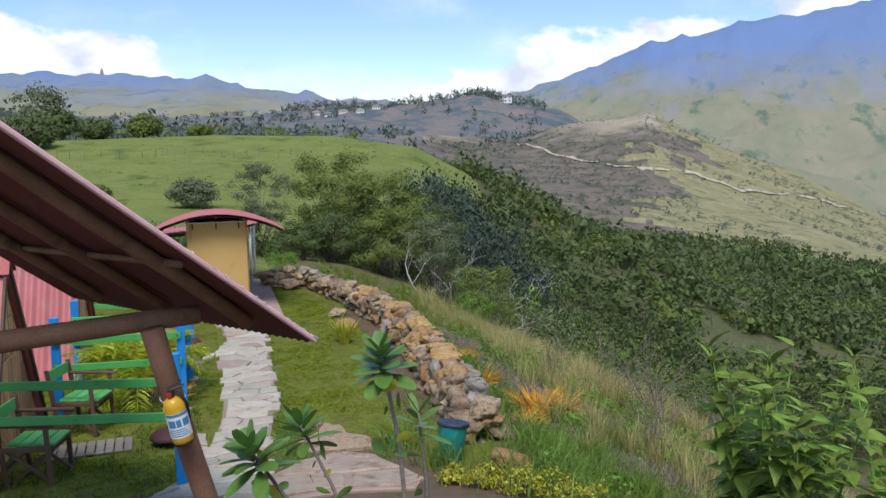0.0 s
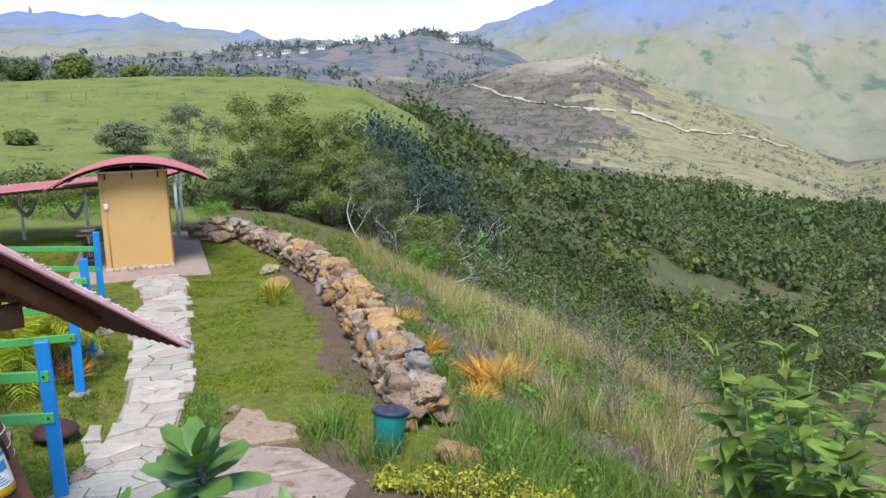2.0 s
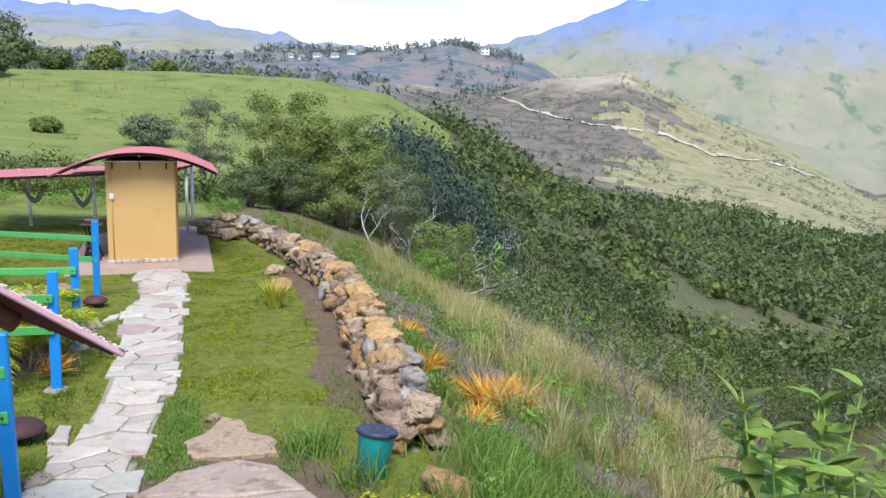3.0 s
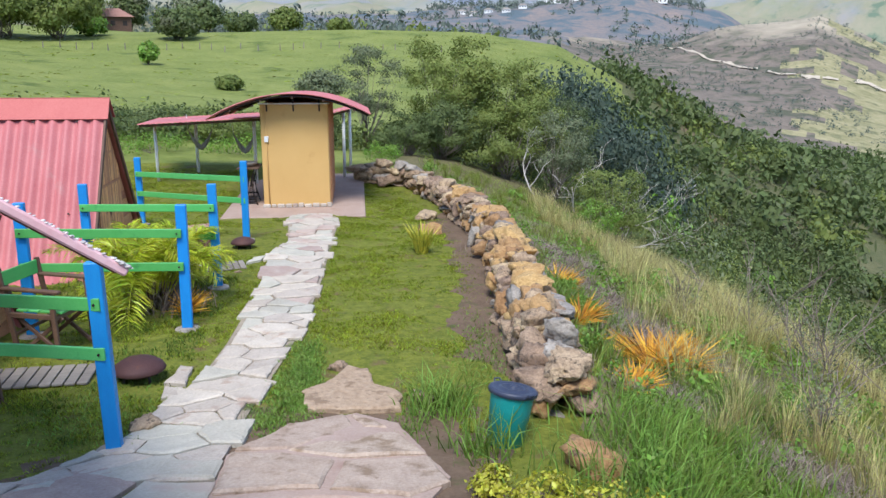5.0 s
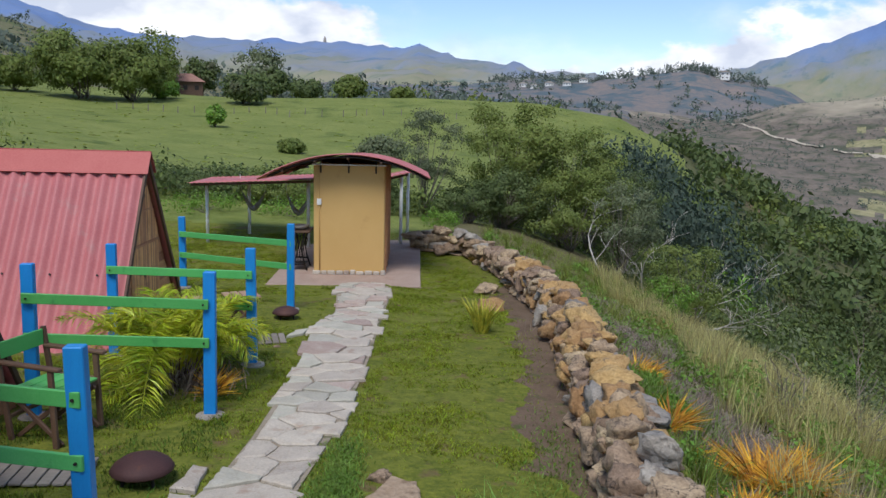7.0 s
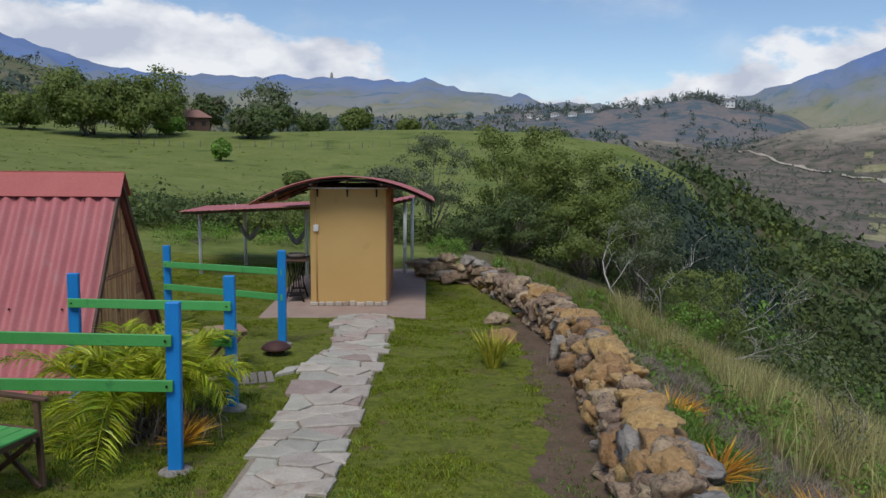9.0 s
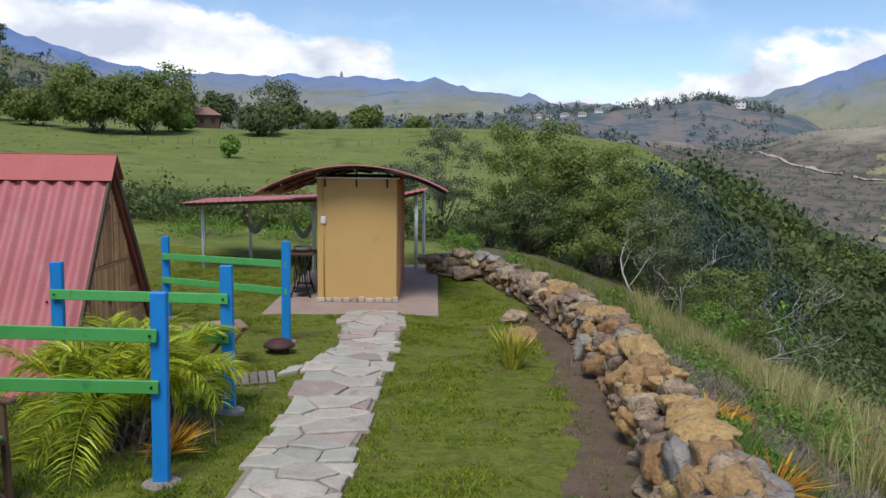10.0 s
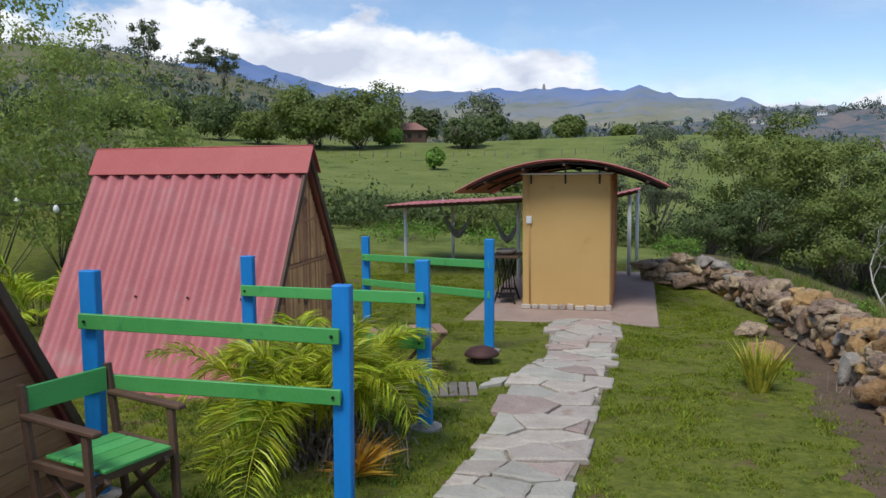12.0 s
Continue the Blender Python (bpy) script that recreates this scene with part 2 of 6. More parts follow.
OCHREROCK = mat("ochre rock", (0.26, 0.145, 0.055), (0.52, 0.335, 0.15), 0.09, 0.92, 1.0, 0.025, vary=0.18, stain=(0.12, 0.08, 0.05), stain_size=0.09, stain_at=0.57)
GREYROCK = mat("grey rock", (0.18, 0.16, 0.14), (0.36, 0.32, 0.275), 0.14, 0.92, 1.0, 0.02, vary=0.16, stain=(0.11, 0.09, 0.075), stain_size=0.1, stain_at=0.58)

# ---- shared builders ----
def mesh_of(name, verts, faces, smooth=False):
    me = bpy.data.meshes.new(name)
    me.from_pydata([tuple(v) for v in verts], [], [tuple(f) for f in faces])
    if smooth:
        me.polygons.foreach_set("use_smooth", [True] * len(me.polygons))
    me.update()
    return me


def link(name, me, material, parent=None, label="", m=None):
    ob = new(name, me)
    if material and not me.materials:
        me.materials.append(material)
    if m is not None:
        ob.matrix_basis = m
    ob.parent = parent
    if label:
        ob["label"] = label
    return ob


def part(name, bm, material, parent=None, label="", smooth=False):
    me = bpy.data.meshes.new(name)
    if smooth:
        for f in bm.faces:
            f.smooth = True
    bm.to_mesh(me)
    bm.free()
    return link(name, me, material, parent, label)


def thing(name, label, category, group="", kind="", m=None):
    ob = new(name)
    ob.empty_display_size = 0.1
    if m is not None:
        ob.matrix_basis = m
    return tagged(ob, label, category, group, kind)


def box(lo, hi, bevel=0.0, bm=None, m=None):
    bm = bm or bmesh.new()
    lo, hi = Vector(lo), Vector(hi)
    t = Matrix.Translation((lo + hi) / 2) @ Matrix.Diagonal((*(hi - lo), 1))
    r = bmesh.ops.create_cube(bm, size=1, matrix=(m @ t) if m is not None else t)
    if bevel:
        es = list({e for v in r["verts"] for e in v.link_edges})
        bmesh.ops.bevel(bm, geom=es, offset=bevel, segments=1, affect="EDGES", clamp_overlap=True)
    return bm


def tube(points, radii, sides=8, bm=None, caps=True):
    """A round bar along points, its radius given at each."""
    bm = bm or bmesh.new()
    pts = [Vector(p) for p in points]
    if not hasattr(radii, "__len__"):
        radii = [radii] * len(pts)
    rings = []
    for i, p in enumerate(pts):
        d = (pts[min(i + 1, len(pts) - 1)] - pts[max(i - 1, 0)]).normalized()
        q = d.to_track_quat("Z", "Y")
        rings.append([bm.verts.new(p + q @ Vector((math.cos(a) * radii[i], math.sin(a) * radii[i], 0))) for a in (2 * math.pi * k / sides for k in range(sides))])
    for a, b in zip(rings, rings[1:]):
        for k in range(sides):
            bm.faces.new((a[k], a[(k + 1) % sides], b[(k + 1) % sides], b[k]))
    if caps:
        bm.faces.new(rings[0][::-1])
        bm.faces.new(rings[-1])
    return bm


def smooth01(x):
    x = np.clip(x, 0, 1)
    return x * x * (3 - 2 * x)


# ---- the ground: one sheet from the terrace to the far ranges ----
def wall_x(y):
    """The line of the dry stone wall."""
    return np.interp(y, [-11.5, -10.2, -8.0, -6.4, -5.5, -3.6, -2.5, 0.5, 2.5], [1.95, 2.02, 2.19, 2.37, 2.46, 2.52, 2.50, 2.28, 1.9])


def near_z(x, y):
    x, y = np.asarray(x, float), np.asarray(y, float)
    z = np.interp(-y, [-60, -4, 0, 10.5, 12, 13.5, 15, 16, 18.3, 25], [-0.3, -0.1, 0, 0.42, 0.66, 1.05, 1.35, 1.55, 2.0, 2.7])
    out = np.maximum(x - (wall_x(y) + 0.35), 0)
    z = z - 0.24 * out - 0.030 * out ** 2 * (out < 12) - (out >= 12) * (0.72 * out - 4.32)
    z = z - 0.2 * smooth01(out / 0.7)
    bank = smooth01((-y - 10.2) / 3.0)
    z = z - bank * smooth01((x - 1.0) / 2.0) * 0.5
    z = z + 0.02 * np.sin(1.9 * x + 0.7 * y) * np.sin(1.3 * y) + 0.012 * np.sin(4.1 * x - 2.2 * y)
    return z


AZ = [-180, -60, -35, -28, -20, -8, 0, 8, 14, 18, 24, 30, 38, 46, 60, 180]
RANGES = [  # distance, then the elevation in degrees of the ground there, by direction
    (26, [-2, -2, -3, -3.5, -4.5, -5.5, -6.3, -7, -9, -12, -16, -19, -21, -21, -12, -2]),
    (60, [1, 1, 0, -0.8, -2, -3, -3.3, -3.8, -5.5, -8, -13, -17, -19, -19, -12, 1]),
    (120, [2, 2, 1.6, 1.2, 1.0, 1.2, 1.4, 1.2, 0.3, -1.8, -5, -8, -11, -13, -9, 2]),
    (200, [3, 3.6, 3.3, 2.6, 1.5, 0.6, 0.4, 0.2, -1.8, -3.2, -6.0, -8.5, -10, -11.5, -8, 3]),
    (450, [4, 7.0, 7.0, 5.8, 3.6, 1.5, 0.9, 0.3, -1.5, -3.5, -5.5, -6.6, -7.6, -8.4, -6, 4]),
    (750, [4, 7.2, 7.4, 5.6, 3.3, 1.5, 1.0, 0.8, 0.2, -1.2, -1.2, -0.8, -3.6, -6.6, -5, 4]),
    (950, [4, 5, 5, 4.2, 2.4, 1.4, 1.2, 1.0, 0.6, -0.6, 1.4, 1.9, -1.4, -5.2, -4, 4]),
    (1200, [4, 5, 5, 4.0, 2.4, 1.6, 1.3, 1.2, 1.0, 0.5, 0.0, -0.8, -3.0, -5.5, -3, 4]),
    (1600, [4, 5, 5, 4.0, 2.6, 2.2, 2.2, 2.7, 3.0, 3.75, 2.4, -0.4, -2.2, -4.0, -1, 4]),
    (2300, [4, 5, 5, 4.0, 2.8, 2.0, 2.0, 1.8, 1.8, 1.5, 1.0, 0.3, -0.4, -1.2, 1, 4]),
    (3200, [4, 5, 6, 5.6, 4.4, 3.6, 3.6, 2.9, 2.6, 2.6, 2.5, 2.9, 3.2, 3.0, 4, 4]),
    (4300, [4, 5, 6, 7.4, 5.2, 5.0, 5.0, 3.6, 3.3, 3.0, 4.6, 6.9, 8.2, 9.2, 9, 4]),
    (4900, [2, 3, 3, 3, 3, 2, 2, 2, 2, 2, 2, 3, 4, 4, 4, 2]),
]
CX, CY, CZ = 0.3, -14.0, 2.6


def ground_z(x, y):
    x, y = np.atleast_1d(np.asarray(x, float)), np.atleast_1d(np.asarray(y, float))
    dx, dy = x - CX, y - CY
    r, az = np.hypot(dx, dy), np.degrees(np.arctan2(dx, dy))
    dist = np.log([k[0] for k in RANGES])
    levels = np.stack([np.interp(az, AZ, k[1]) for k in RANGES])
    lr = np.log(np.maximum(r, 26))
    i = np.clip(np.searchsorted(dist, lr, side="right") - 1, 0, len(RANGES) - 2)
    f = np.clip((lr - dist[i]) / (dist[i + 1] - dist[i]), 0, 1)
    cols = np.arange(len(r))
    el = levels[i, cols] * (1 - f) + levels[i + 1, cols] * f
    far = CZ + r * np.tan(np.radians(el))
    rough = np.array([noise.fractal((a / 90.0, b / 90.0, 0.3), 1.0, 2.1, 5) for a, b in zip(x, y)])
    far = far + rough * np.minimum(r * 0.006, 22) * smooth01((r - 30) / 150)
    gully = np.array([abs(noise.noise((a / 420.0, b / 420.0, 4.0))) + 0.5 * abs(noise.noise((a / 170.0, b / 170.0, 9.0))) for a, b in zip(x, y)])
    far = far - gully * 75 * smooth01((r - 1700) / 600) * smooth01((4700 - r) / 700)
    k = smooth01((r - 15) / 11)
    return near_z(x, y) * (1 - k) + far * k


azs = np.radians(np.concatenate([np.arange(-180, -60, 4), np.arange(-60, 60, 0.5), np.arange(60, 180, 4)]))
rs = np.concatenate([np.arange(0.4, 26, 0.22), np.geomspace(26.3, 4900, 190)])
RR, AA = np.meshgrid(rs, azs, indexing="ij")
gx, gy = CX + RR * np.sin(AA), CY + RR * np.cos(AA)
gz = ground_z(gx.ravel(), gy.ravel())
na, nr = len(azs), len(rs)
verts = np.column_stack([gx.ravel(), gy.ravel(), gz])
verts = np.vstack([verts, [[CX, CY, near_z(CX, CY)]]])
faces = [(i * na + j, i * na + (j + 1) % na, (i + 1) * na + (j + 1) % na, (i + 1) * na + j) for i in range(nr - 1) for j in range(na)]
faces += [(len(verts) - 1, (j + 1) % na, j) for j in range(na)]
ground_me = mesh_of("ground", verts, faces, True)
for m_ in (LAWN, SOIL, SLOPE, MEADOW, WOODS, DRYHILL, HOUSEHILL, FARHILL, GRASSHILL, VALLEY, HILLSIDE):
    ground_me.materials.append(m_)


def zone(x, y):
    """Which surface the ground has at a place."""
    dx, dy = x - CX, y - CY
    r, az = math.hypot(dx, dy), math.degrees(math.atan2(dx, dy))
    n1 = noise.noise((x * 0.05, y * 0.05, 1.0))
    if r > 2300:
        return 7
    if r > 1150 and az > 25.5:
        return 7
    if 190 < r < 900 and az < 4:
        return 10
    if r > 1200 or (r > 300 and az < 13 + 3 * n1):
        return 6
    if r > 480 and az > 10:
        # this flank of the ridge takes the colour painted as sunlit
        if az > 32 + 4 * noise.noise((x * 0.012, y * 0.012, 1.0)) + 3 * n1 and r < 1000:
            return 8
        return 5
    if r > 400 and az > 22:
        return 9
    edge = 17 + 5 * n1
    if r > 24:
        return 4 if az > edge or az < -34 or (26 < r < 46 + 10 * n1 and az > 5) or r > 190 else 3
    wx = float(wall_x(y))
    if y > 5 and x < 1.5:
        return 3
    if x > wx + 0.1 or y > 5:
        return 2
    if y < -11.5 or (-0.4 < x < 1.25 and y < -9.95 + 0.2 * noise.noise((x * 3, y * 3, 7.0))) or (x < -1.25 and y < -10.75 + 0.35 * noise.noise((x * 3, y * 3, 0))) or (0.85 < x < 1.5 and -11.2 < y < -10.0 and noise.noise((x * 4, y * 4, 2.0)) > -0.1):
        return 1
    return 0


cent = verts[np.array([f[0] for f in faces])] * 0.5 + verts[np.array([f[2] for f in faces])] * 0.5
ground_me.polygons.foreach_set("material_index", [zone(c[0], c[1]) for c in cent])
tagged(link("ground", ground_me, None), "mown lawn, rough grass slope and wooded hills to the far ranges", "ground", kind="structure")


def soil_strip():
    """The trodden bare strip along the foot of the wall."""
    ys = np.arange(-9.7, -0.6, 0.05)
    vs, fs = [], []
    for i, yy in enumerate(ys):
        wx = float(wall_x(yy))
        fade = min(1.0, (yy + 9.75) / 0.9, (-0.55 - yy) / 0.9)
        left = wx - 0.22 - fade * (0.50 + 0.28 * noise.noise((0, yy * 1.1, 3.0)) + 0.16 * noise.noise((1, yy * 4.0, 3.0)) + 0.07 * noise.noise((2, yy * 13.0, 3.0)))
        for k in range(7):
            x = left + (wx - 0.1 - left) * k / 6
            vs.append((x, yy, float(ground_z(x, yy)[0]) + (0.005 if 0 < k < 6 else -0.004)))
    for i in range(len(ys) - 1):
        for k in range(6):
            a = i * 7 + k
            fs.append((a, a + 1, a + 8, a + 7))
    tagged(link("soil_strip", mesh_of("soil_strip", vs, fs, True), SOIL), "trodden brown bare soil strip along the stone wall", "ground", kind="structure")


soil_strip()

# ---- sheets and boards ----
def sheet(name, at, nu, nv, waves, amp, material, parent=None, label="", thick=0.006):
    """A corrugated sheet: at(u, v) gives place and normal for u (across the waves) and v, both 0 to 1."""
    vs, fs = [], []
    for side in (0, 1):
        for i in range(nu + 1):
            for j in range(nv + 1):
                p, n = at(i / nu, j / nv)
                vs.append(Vector(p) + Vector(n) * (amp * math.sin(2 * math.pi * waves * i / nu) - side * thick))
    w, o = nv + 1, (nu + 1) * (nv + 1)
    for i in range(nu):
        for j in range(nv):
            a = i * w + j
            fs.append((a, a + w, a + w + 1, a + 1))
            fs.append((o + a, o + a + 1, o + a + w + 1, o + a + w))
    for i in range(nu):
        for j in (0, nv):
            a = i * w + j
            fs.append((a, o + a, o + a + w, a + w))
    for j in range(nv):
        for i in (0, nu):
            a = i * w + j
            fs.append((a, a + 1, o + a + 1, o + a))
    return link(name, mesh_of(name, vs, fs, True), material, parent, label)


def gz_at(x, y):
    return float(ground_z(x, y)[0])


def bar(a, b, w, h, bevel=0.004, bm=None):
    """A squared board from a to b, w wide and h high in section."""
    a, b = Vector(a), Vector(b)
    q = (b - a).to_track_quat("X", "Z").to_matrix().to_4x4()
    return box((0, -w / 2, -h / 2), ((b - a).length, w / 2, h / 2), bevel, bm, Matrix.Translation(a) @ q)


def lathe(profile, sides=20, bm=None, m=None):
    """Turns (radius, z) pairs about the z axis."""
    bm = bm or bmesh.new()
    rings = []
    for r, z in profile:
        rings.append([bm.verts.new((m or Matrix()) @ Vector((math.cos(a) * r, math.sin(a) * r, z))) for a in (2 * math.pi * k / sides for k in range(sides))])
    for a, b in zip(rings, rings[1:]):
        for k in range(sides):
            bm.faces.new((a[k], a[(k + 1) % sides], b[(k + 1) % sides], b[k]))
    bm.faces.new(rings[0][::-1])
    bm.faces.new(rings[-1])
    return bm


# ---- wash house ----
HW, HD, HH = 1.26, 2.7, 2.0


def arch(x):
    """Height of the curved roof over x."""
    u = (x + HW / 2) / 1.42
    return 2.19 - 0.38 * u * u


def wash_house():
    hut = thing("wash_house", "small ochre plastered wash house with curved red sheet roof", "hut")
    part("wall", box((-HW, 0, 0.05), (0, 0.12, HH), 0.015), OCHRE, hut)
    part("wall", box((-HW, 0.12, 0.05), (-HW + 0.12, HD, HH), 0.015), OCHRE, hut)
    part("wall", box((-HW + 0.12, HD - 0.12, 0.05), (0, HD, HH), 0.015), OCHRE, hut)
    for y0, y1 in ((0.12, 0.3), (0.86, 1.06), (1.62, 1.82), (2.38, HD - 0.12)):   # piers between the doors
        part("wall", box((-0.12, y0, 0.05), (-0.003, y1, HH), 0.01), OCHRE, hut)
    for y0 in (0.3, 1.06, 1.82):
        door = part("door", box((-0.085, y0 + 0.04, 0.08), (-0.05, y0 + 0.52, 1.86), 0.006), WOOD, hut, "brown wooden door")
        for k in range(5):
            part("plank", box((-0.05, y0 + 0.045 + k * 0.095, 0.09), (-0.04, y0 + 0.135 + k * 0.095, 1.85), 0.003), WOOD, door)
        for a, b in ((y0, y0 + 0.04), (y0 + 0.52, y0 + 0.56)):
            part("door_frame", box((-0.12, a, 0.05), (0.03, b, 1.9), 0.005), WOOD, hut)
        part("lintel", box((-0.12, y0 + 0.002, 1.9), (0.03, y0 + 0.558, 1.98), 0.005), WOOD, hut)
    k, x = 0, -HW - 0.02
    while x < 0.0:                                      # rubble skirting
        w = random.uniform(0.09, 0.17)
        part("skirting_stone", box((x, -0.035 - random.uniform(0, 0.012), 0.045), (min(x + w - 0.012, 0.025), 0.0, 0.105 + random.uniform(0, 0.035)), 0.014), FLAG, hut)
        x += w

    def roof_at(u, v):
        x = -HW / 2 - 1.56 + 2.98 * v
        s = -2 * 0.38 * ((x + HW / 2) / 1.42) / 1.42
        return (x, -0.42 + 3.5 * u, arch(x) + 0.03 - 0.13 * u), Vector((-s, 0, 1)).normalized()
    sheet("roof", roof_at, 180, 20, 24, 0.011, PINK, hut, "curved faded red corrugated sheet")
    xs = [-HW / 2 - 1.38 + 2.76 * i / 18 for i in range(19)]
    for y in (-0.36, 0.06, 1.3, 2.6):                   # bent steel hoops under the sheet
        part("roof_hoop", tube([(x, y, arch(x) - 0.02 - 0.037 * (y + 0.42)) for x in xs], 0.018, 6), IRON, hut, smooth=True)
    for x in (-1.75, -1.2, -0.63, -0.06, 0.5):
        part("purlin", bar((x, -0.38, arch(x) - 0.045), (x, 3.0, arch(x) - 0.175), 0.04, 0.035), DARKWOOD, hut)
    part("wall_plate", box((-HW - 0.03, -0.03, HH), (0.03, 0.1, HH + 0.025), 0.004), STEEL, hut)
    for x in (-1.13, -0.64, -0.16):
        part("bracket", box((x - 0.014, -0.02, HH - 0.13), (x + 0.014, -0.003, HH + 0.12), 0.003), IRON, hut)
    part("conduit", tube([(-1.15, -0.012, 0.08), (-1.16, -0.012, 1.0), (-1.17, -0.012, HH)], 0.012, 8), OCHRE, hut, smooth=True)
    sw = part("switch_box", box((-1.20, -0.04, 1.30), (-1.12, -0.003, 1.41), 0.006), WHITE, hut, "white plastic switch box")
    part("rocker", box((-1.175, -0.046, 1.335), (-1.145, -0.04, 1.375), 0.002), STEEL, sw)
    return hut


WHITE = mat("white plastic", (0.72, 0.72, 0.70), (0.8, 0.8, 0.78), 0.1, 0.5, 0.05, 0.01, vary=0.02)
wash_house()
floor_slab = part("wash_house_floor", box((-1.95, -0.95, -0.2), (0.66, 4.3, 0.05), 0.012), SLAB, None)
tagged(floor_slab, "pinkish concrete floor slab round the wash house", "floor", kind="structure")


# ---- shelter of thin steel posts with a low sheet roof ----
def shelter(posts, lo, hi, front, back, ztop, label):
    s = thing("shelter", label, "shelter")
    for x, y in posts:
        z0 = gz_at(x, y)
        part("post", tube([(x, y, z0 - 0.1), (x, y, ztop - 0.0 + 0.14 * (x - lo) / (hi - lo) - 0.012 * (y - front))], 0.036, 8), STEEL, s, smooth=True)

    def at(u, v):
        x = lo + (hi - lo) * u
        return (x, front + (back - front) * v, ztop + 0.035 + 0.14 * (x - lo) / (hi - lo) - 0.012 * (back - front) * v), (0, 0, 1)
    sheet("roof", at, 140, 3, int(abs(hi - lo) * 9), 0.006, PINK, s, "faded red corrugated sheet")
    for y in (front + 0.1, back - 0.1):
        drop = 0.012 * (y - front)
        part("beam", bar((lo + 0.05, y, ztop - 0.005 - drop), (hi - 0.05, y, ztop + 0.125 - drop), 0.04, 0.05), DARKWOOD, s)
    return s


shelter([(-3.95, 3.2), (-3.25, 4.2), (-1.75, 3.0)], -4.2, -1.32, 2.6, 4.7, 1.38, "low open shelter of pale steel posts and red sheet")
shelter([(0.22, 3.75), (0.36, 4.7)], -0.2, 0.42, 3.5, 5.0, 1.50, "narrow pale steel post shelter with red sheet scrap")


# ---- A-frame cabins ----
def cabin(x0, x1, yr, half, top, base, label):
    """An A-frame along x from x0 to x1 with its ridge over yr; the gable at x1 is clad in boards and split cane."""
    c = thing("a_frame_cabin", label, "cabin", "A-frame cabins")
    slope = Vector((0, half, base - top)).normalized()
    for sgn in (-1, 1):
        def face(u, v, sgn=sgn):
            return (x0 + (x1 - x0) * u, yr + sgn * half * v, top + (base - top) * v), Vector((0, sgn * (top - base), half)).normalized()
        roof = sheet("roof", face, 13 * 12, 5, 13, 0.024, PINK, c, "pink faded corrugated sheet")
        for u in (0.155, 0.385, 0.615, 0.845):           # roof screws
            for v in (0.12, 0.62):
                p, n = face(u, v)
                bm = tube([Vector(p) + n * 0.015, Vector(p) + n * 0.034], 0.012, 6)
                part("screw", bm, IRON, roof)
        p0 = Vector((0, yr + sgn * 0.10 * half, top - 0.10 * (top - base)))
        bm = bmesh.new()
        n = Vector((0, sgn * (top - base), half)).normalized()
        a = [Vector((x, yr, top + 0.05)) for x in (x0 - 0.03, x1 + 0.03)]
        b = [Vector((x, yr, top + 0.05)) + Vector((0, sgn * half, base - top)) * 0.125 + n * 0.01 for x in (x0 - 0.03, x1 + 0.03)]
        vs = [bm.verts.new(v) for v in (a[0], a[1], b[1], b[0])] + [bm.verts.new(v - n * 0.012) for v in (a[0], a[1], b[1], b[0])]
        for f in ((0, 1, 2, 3), (7, 6, 5, 4), (0, 4, 5, 1), (1, 5, 6, 2), (2, 6, 7, 3), (3, 7, 4, 0)):
            bm.faces.new([vs[i] for i in f])
        bmesh.ops.recalc_face_normals(bm, faces=bm.faces)
        part("ridge_cap", bm, RIDGE, c, "red ridge capping")
        part("barge_board", bar((x1 - 0.012, yr, top - 0.035), (x1 - 0.012, yr + sgn * (half - 0.01), base - 0.0), 0.03, 0.06), DARKWOOD, c)
    gx = x1 - 0.10
    zb = base - 0.12
    h = 0.125
    z = zb
    while z < top - 0.1:                                 # boards
        zt = min(z + h, top - 0.06)
        w0 = half * (top - z) / (top - base) - 0.05
        w1 = half * (top - zt) / (top - base) - 0.05
        if w1 < 0.02:
            break
        vs = [(gx + dx, yr + y, zz) for dx in (-0.02, 0.0) for y, zz in ((-w0, z), (w0, z), (w1, zt - 0.006), (-w1, zt - 0.006))]
        me = mesh_of("board", vs, [(3, 2, 1, 0), (4, 5, 6, 7), (0, 1, 5, 4), (1, 2, 6, 5), (2, 3, 7, 6), (3, 0, 4, 7)])
        link("board", me, WOOD, c)
        z = zt
    y = yr - 0.50
    while y < yr + 0.50:                                 # split cane panel
        zt = top - (top - base) * abs(y - yr) / half - 0.14
        for za, zc in ((base + 0.1, min(zt, base + 1.06)), (base + 1.10, zt)):
            if zc > za + 0.08:
                part("cane", box((gx + 0.002, y, za), (gx + 0.016, y + 0.034, zc), 0.004), CANE, c)
        y += 0.038
    for z in (base + 0.35, base + 1.08, base + 1.5):
        w = min(0.52, half * (top - z) / (top - base) - 0.1)
        part("batten", box((gx + 0.018, yr - w, z - 0.012), (gx + 0.03, yr + w, z + 0.012), 0.003), CANE, c)
    return c


cabin(-5.05, -2.72, -4.32, 1.32, 2.33, 0.15, "A-frame sleeping cabin with pink corrugated roof and cane gable")
cabin(-5.25, -2.78, -8.86, 1.34, 2.55, 0.32, "A-frame sleeping cabin with dark board gable beside the fence")


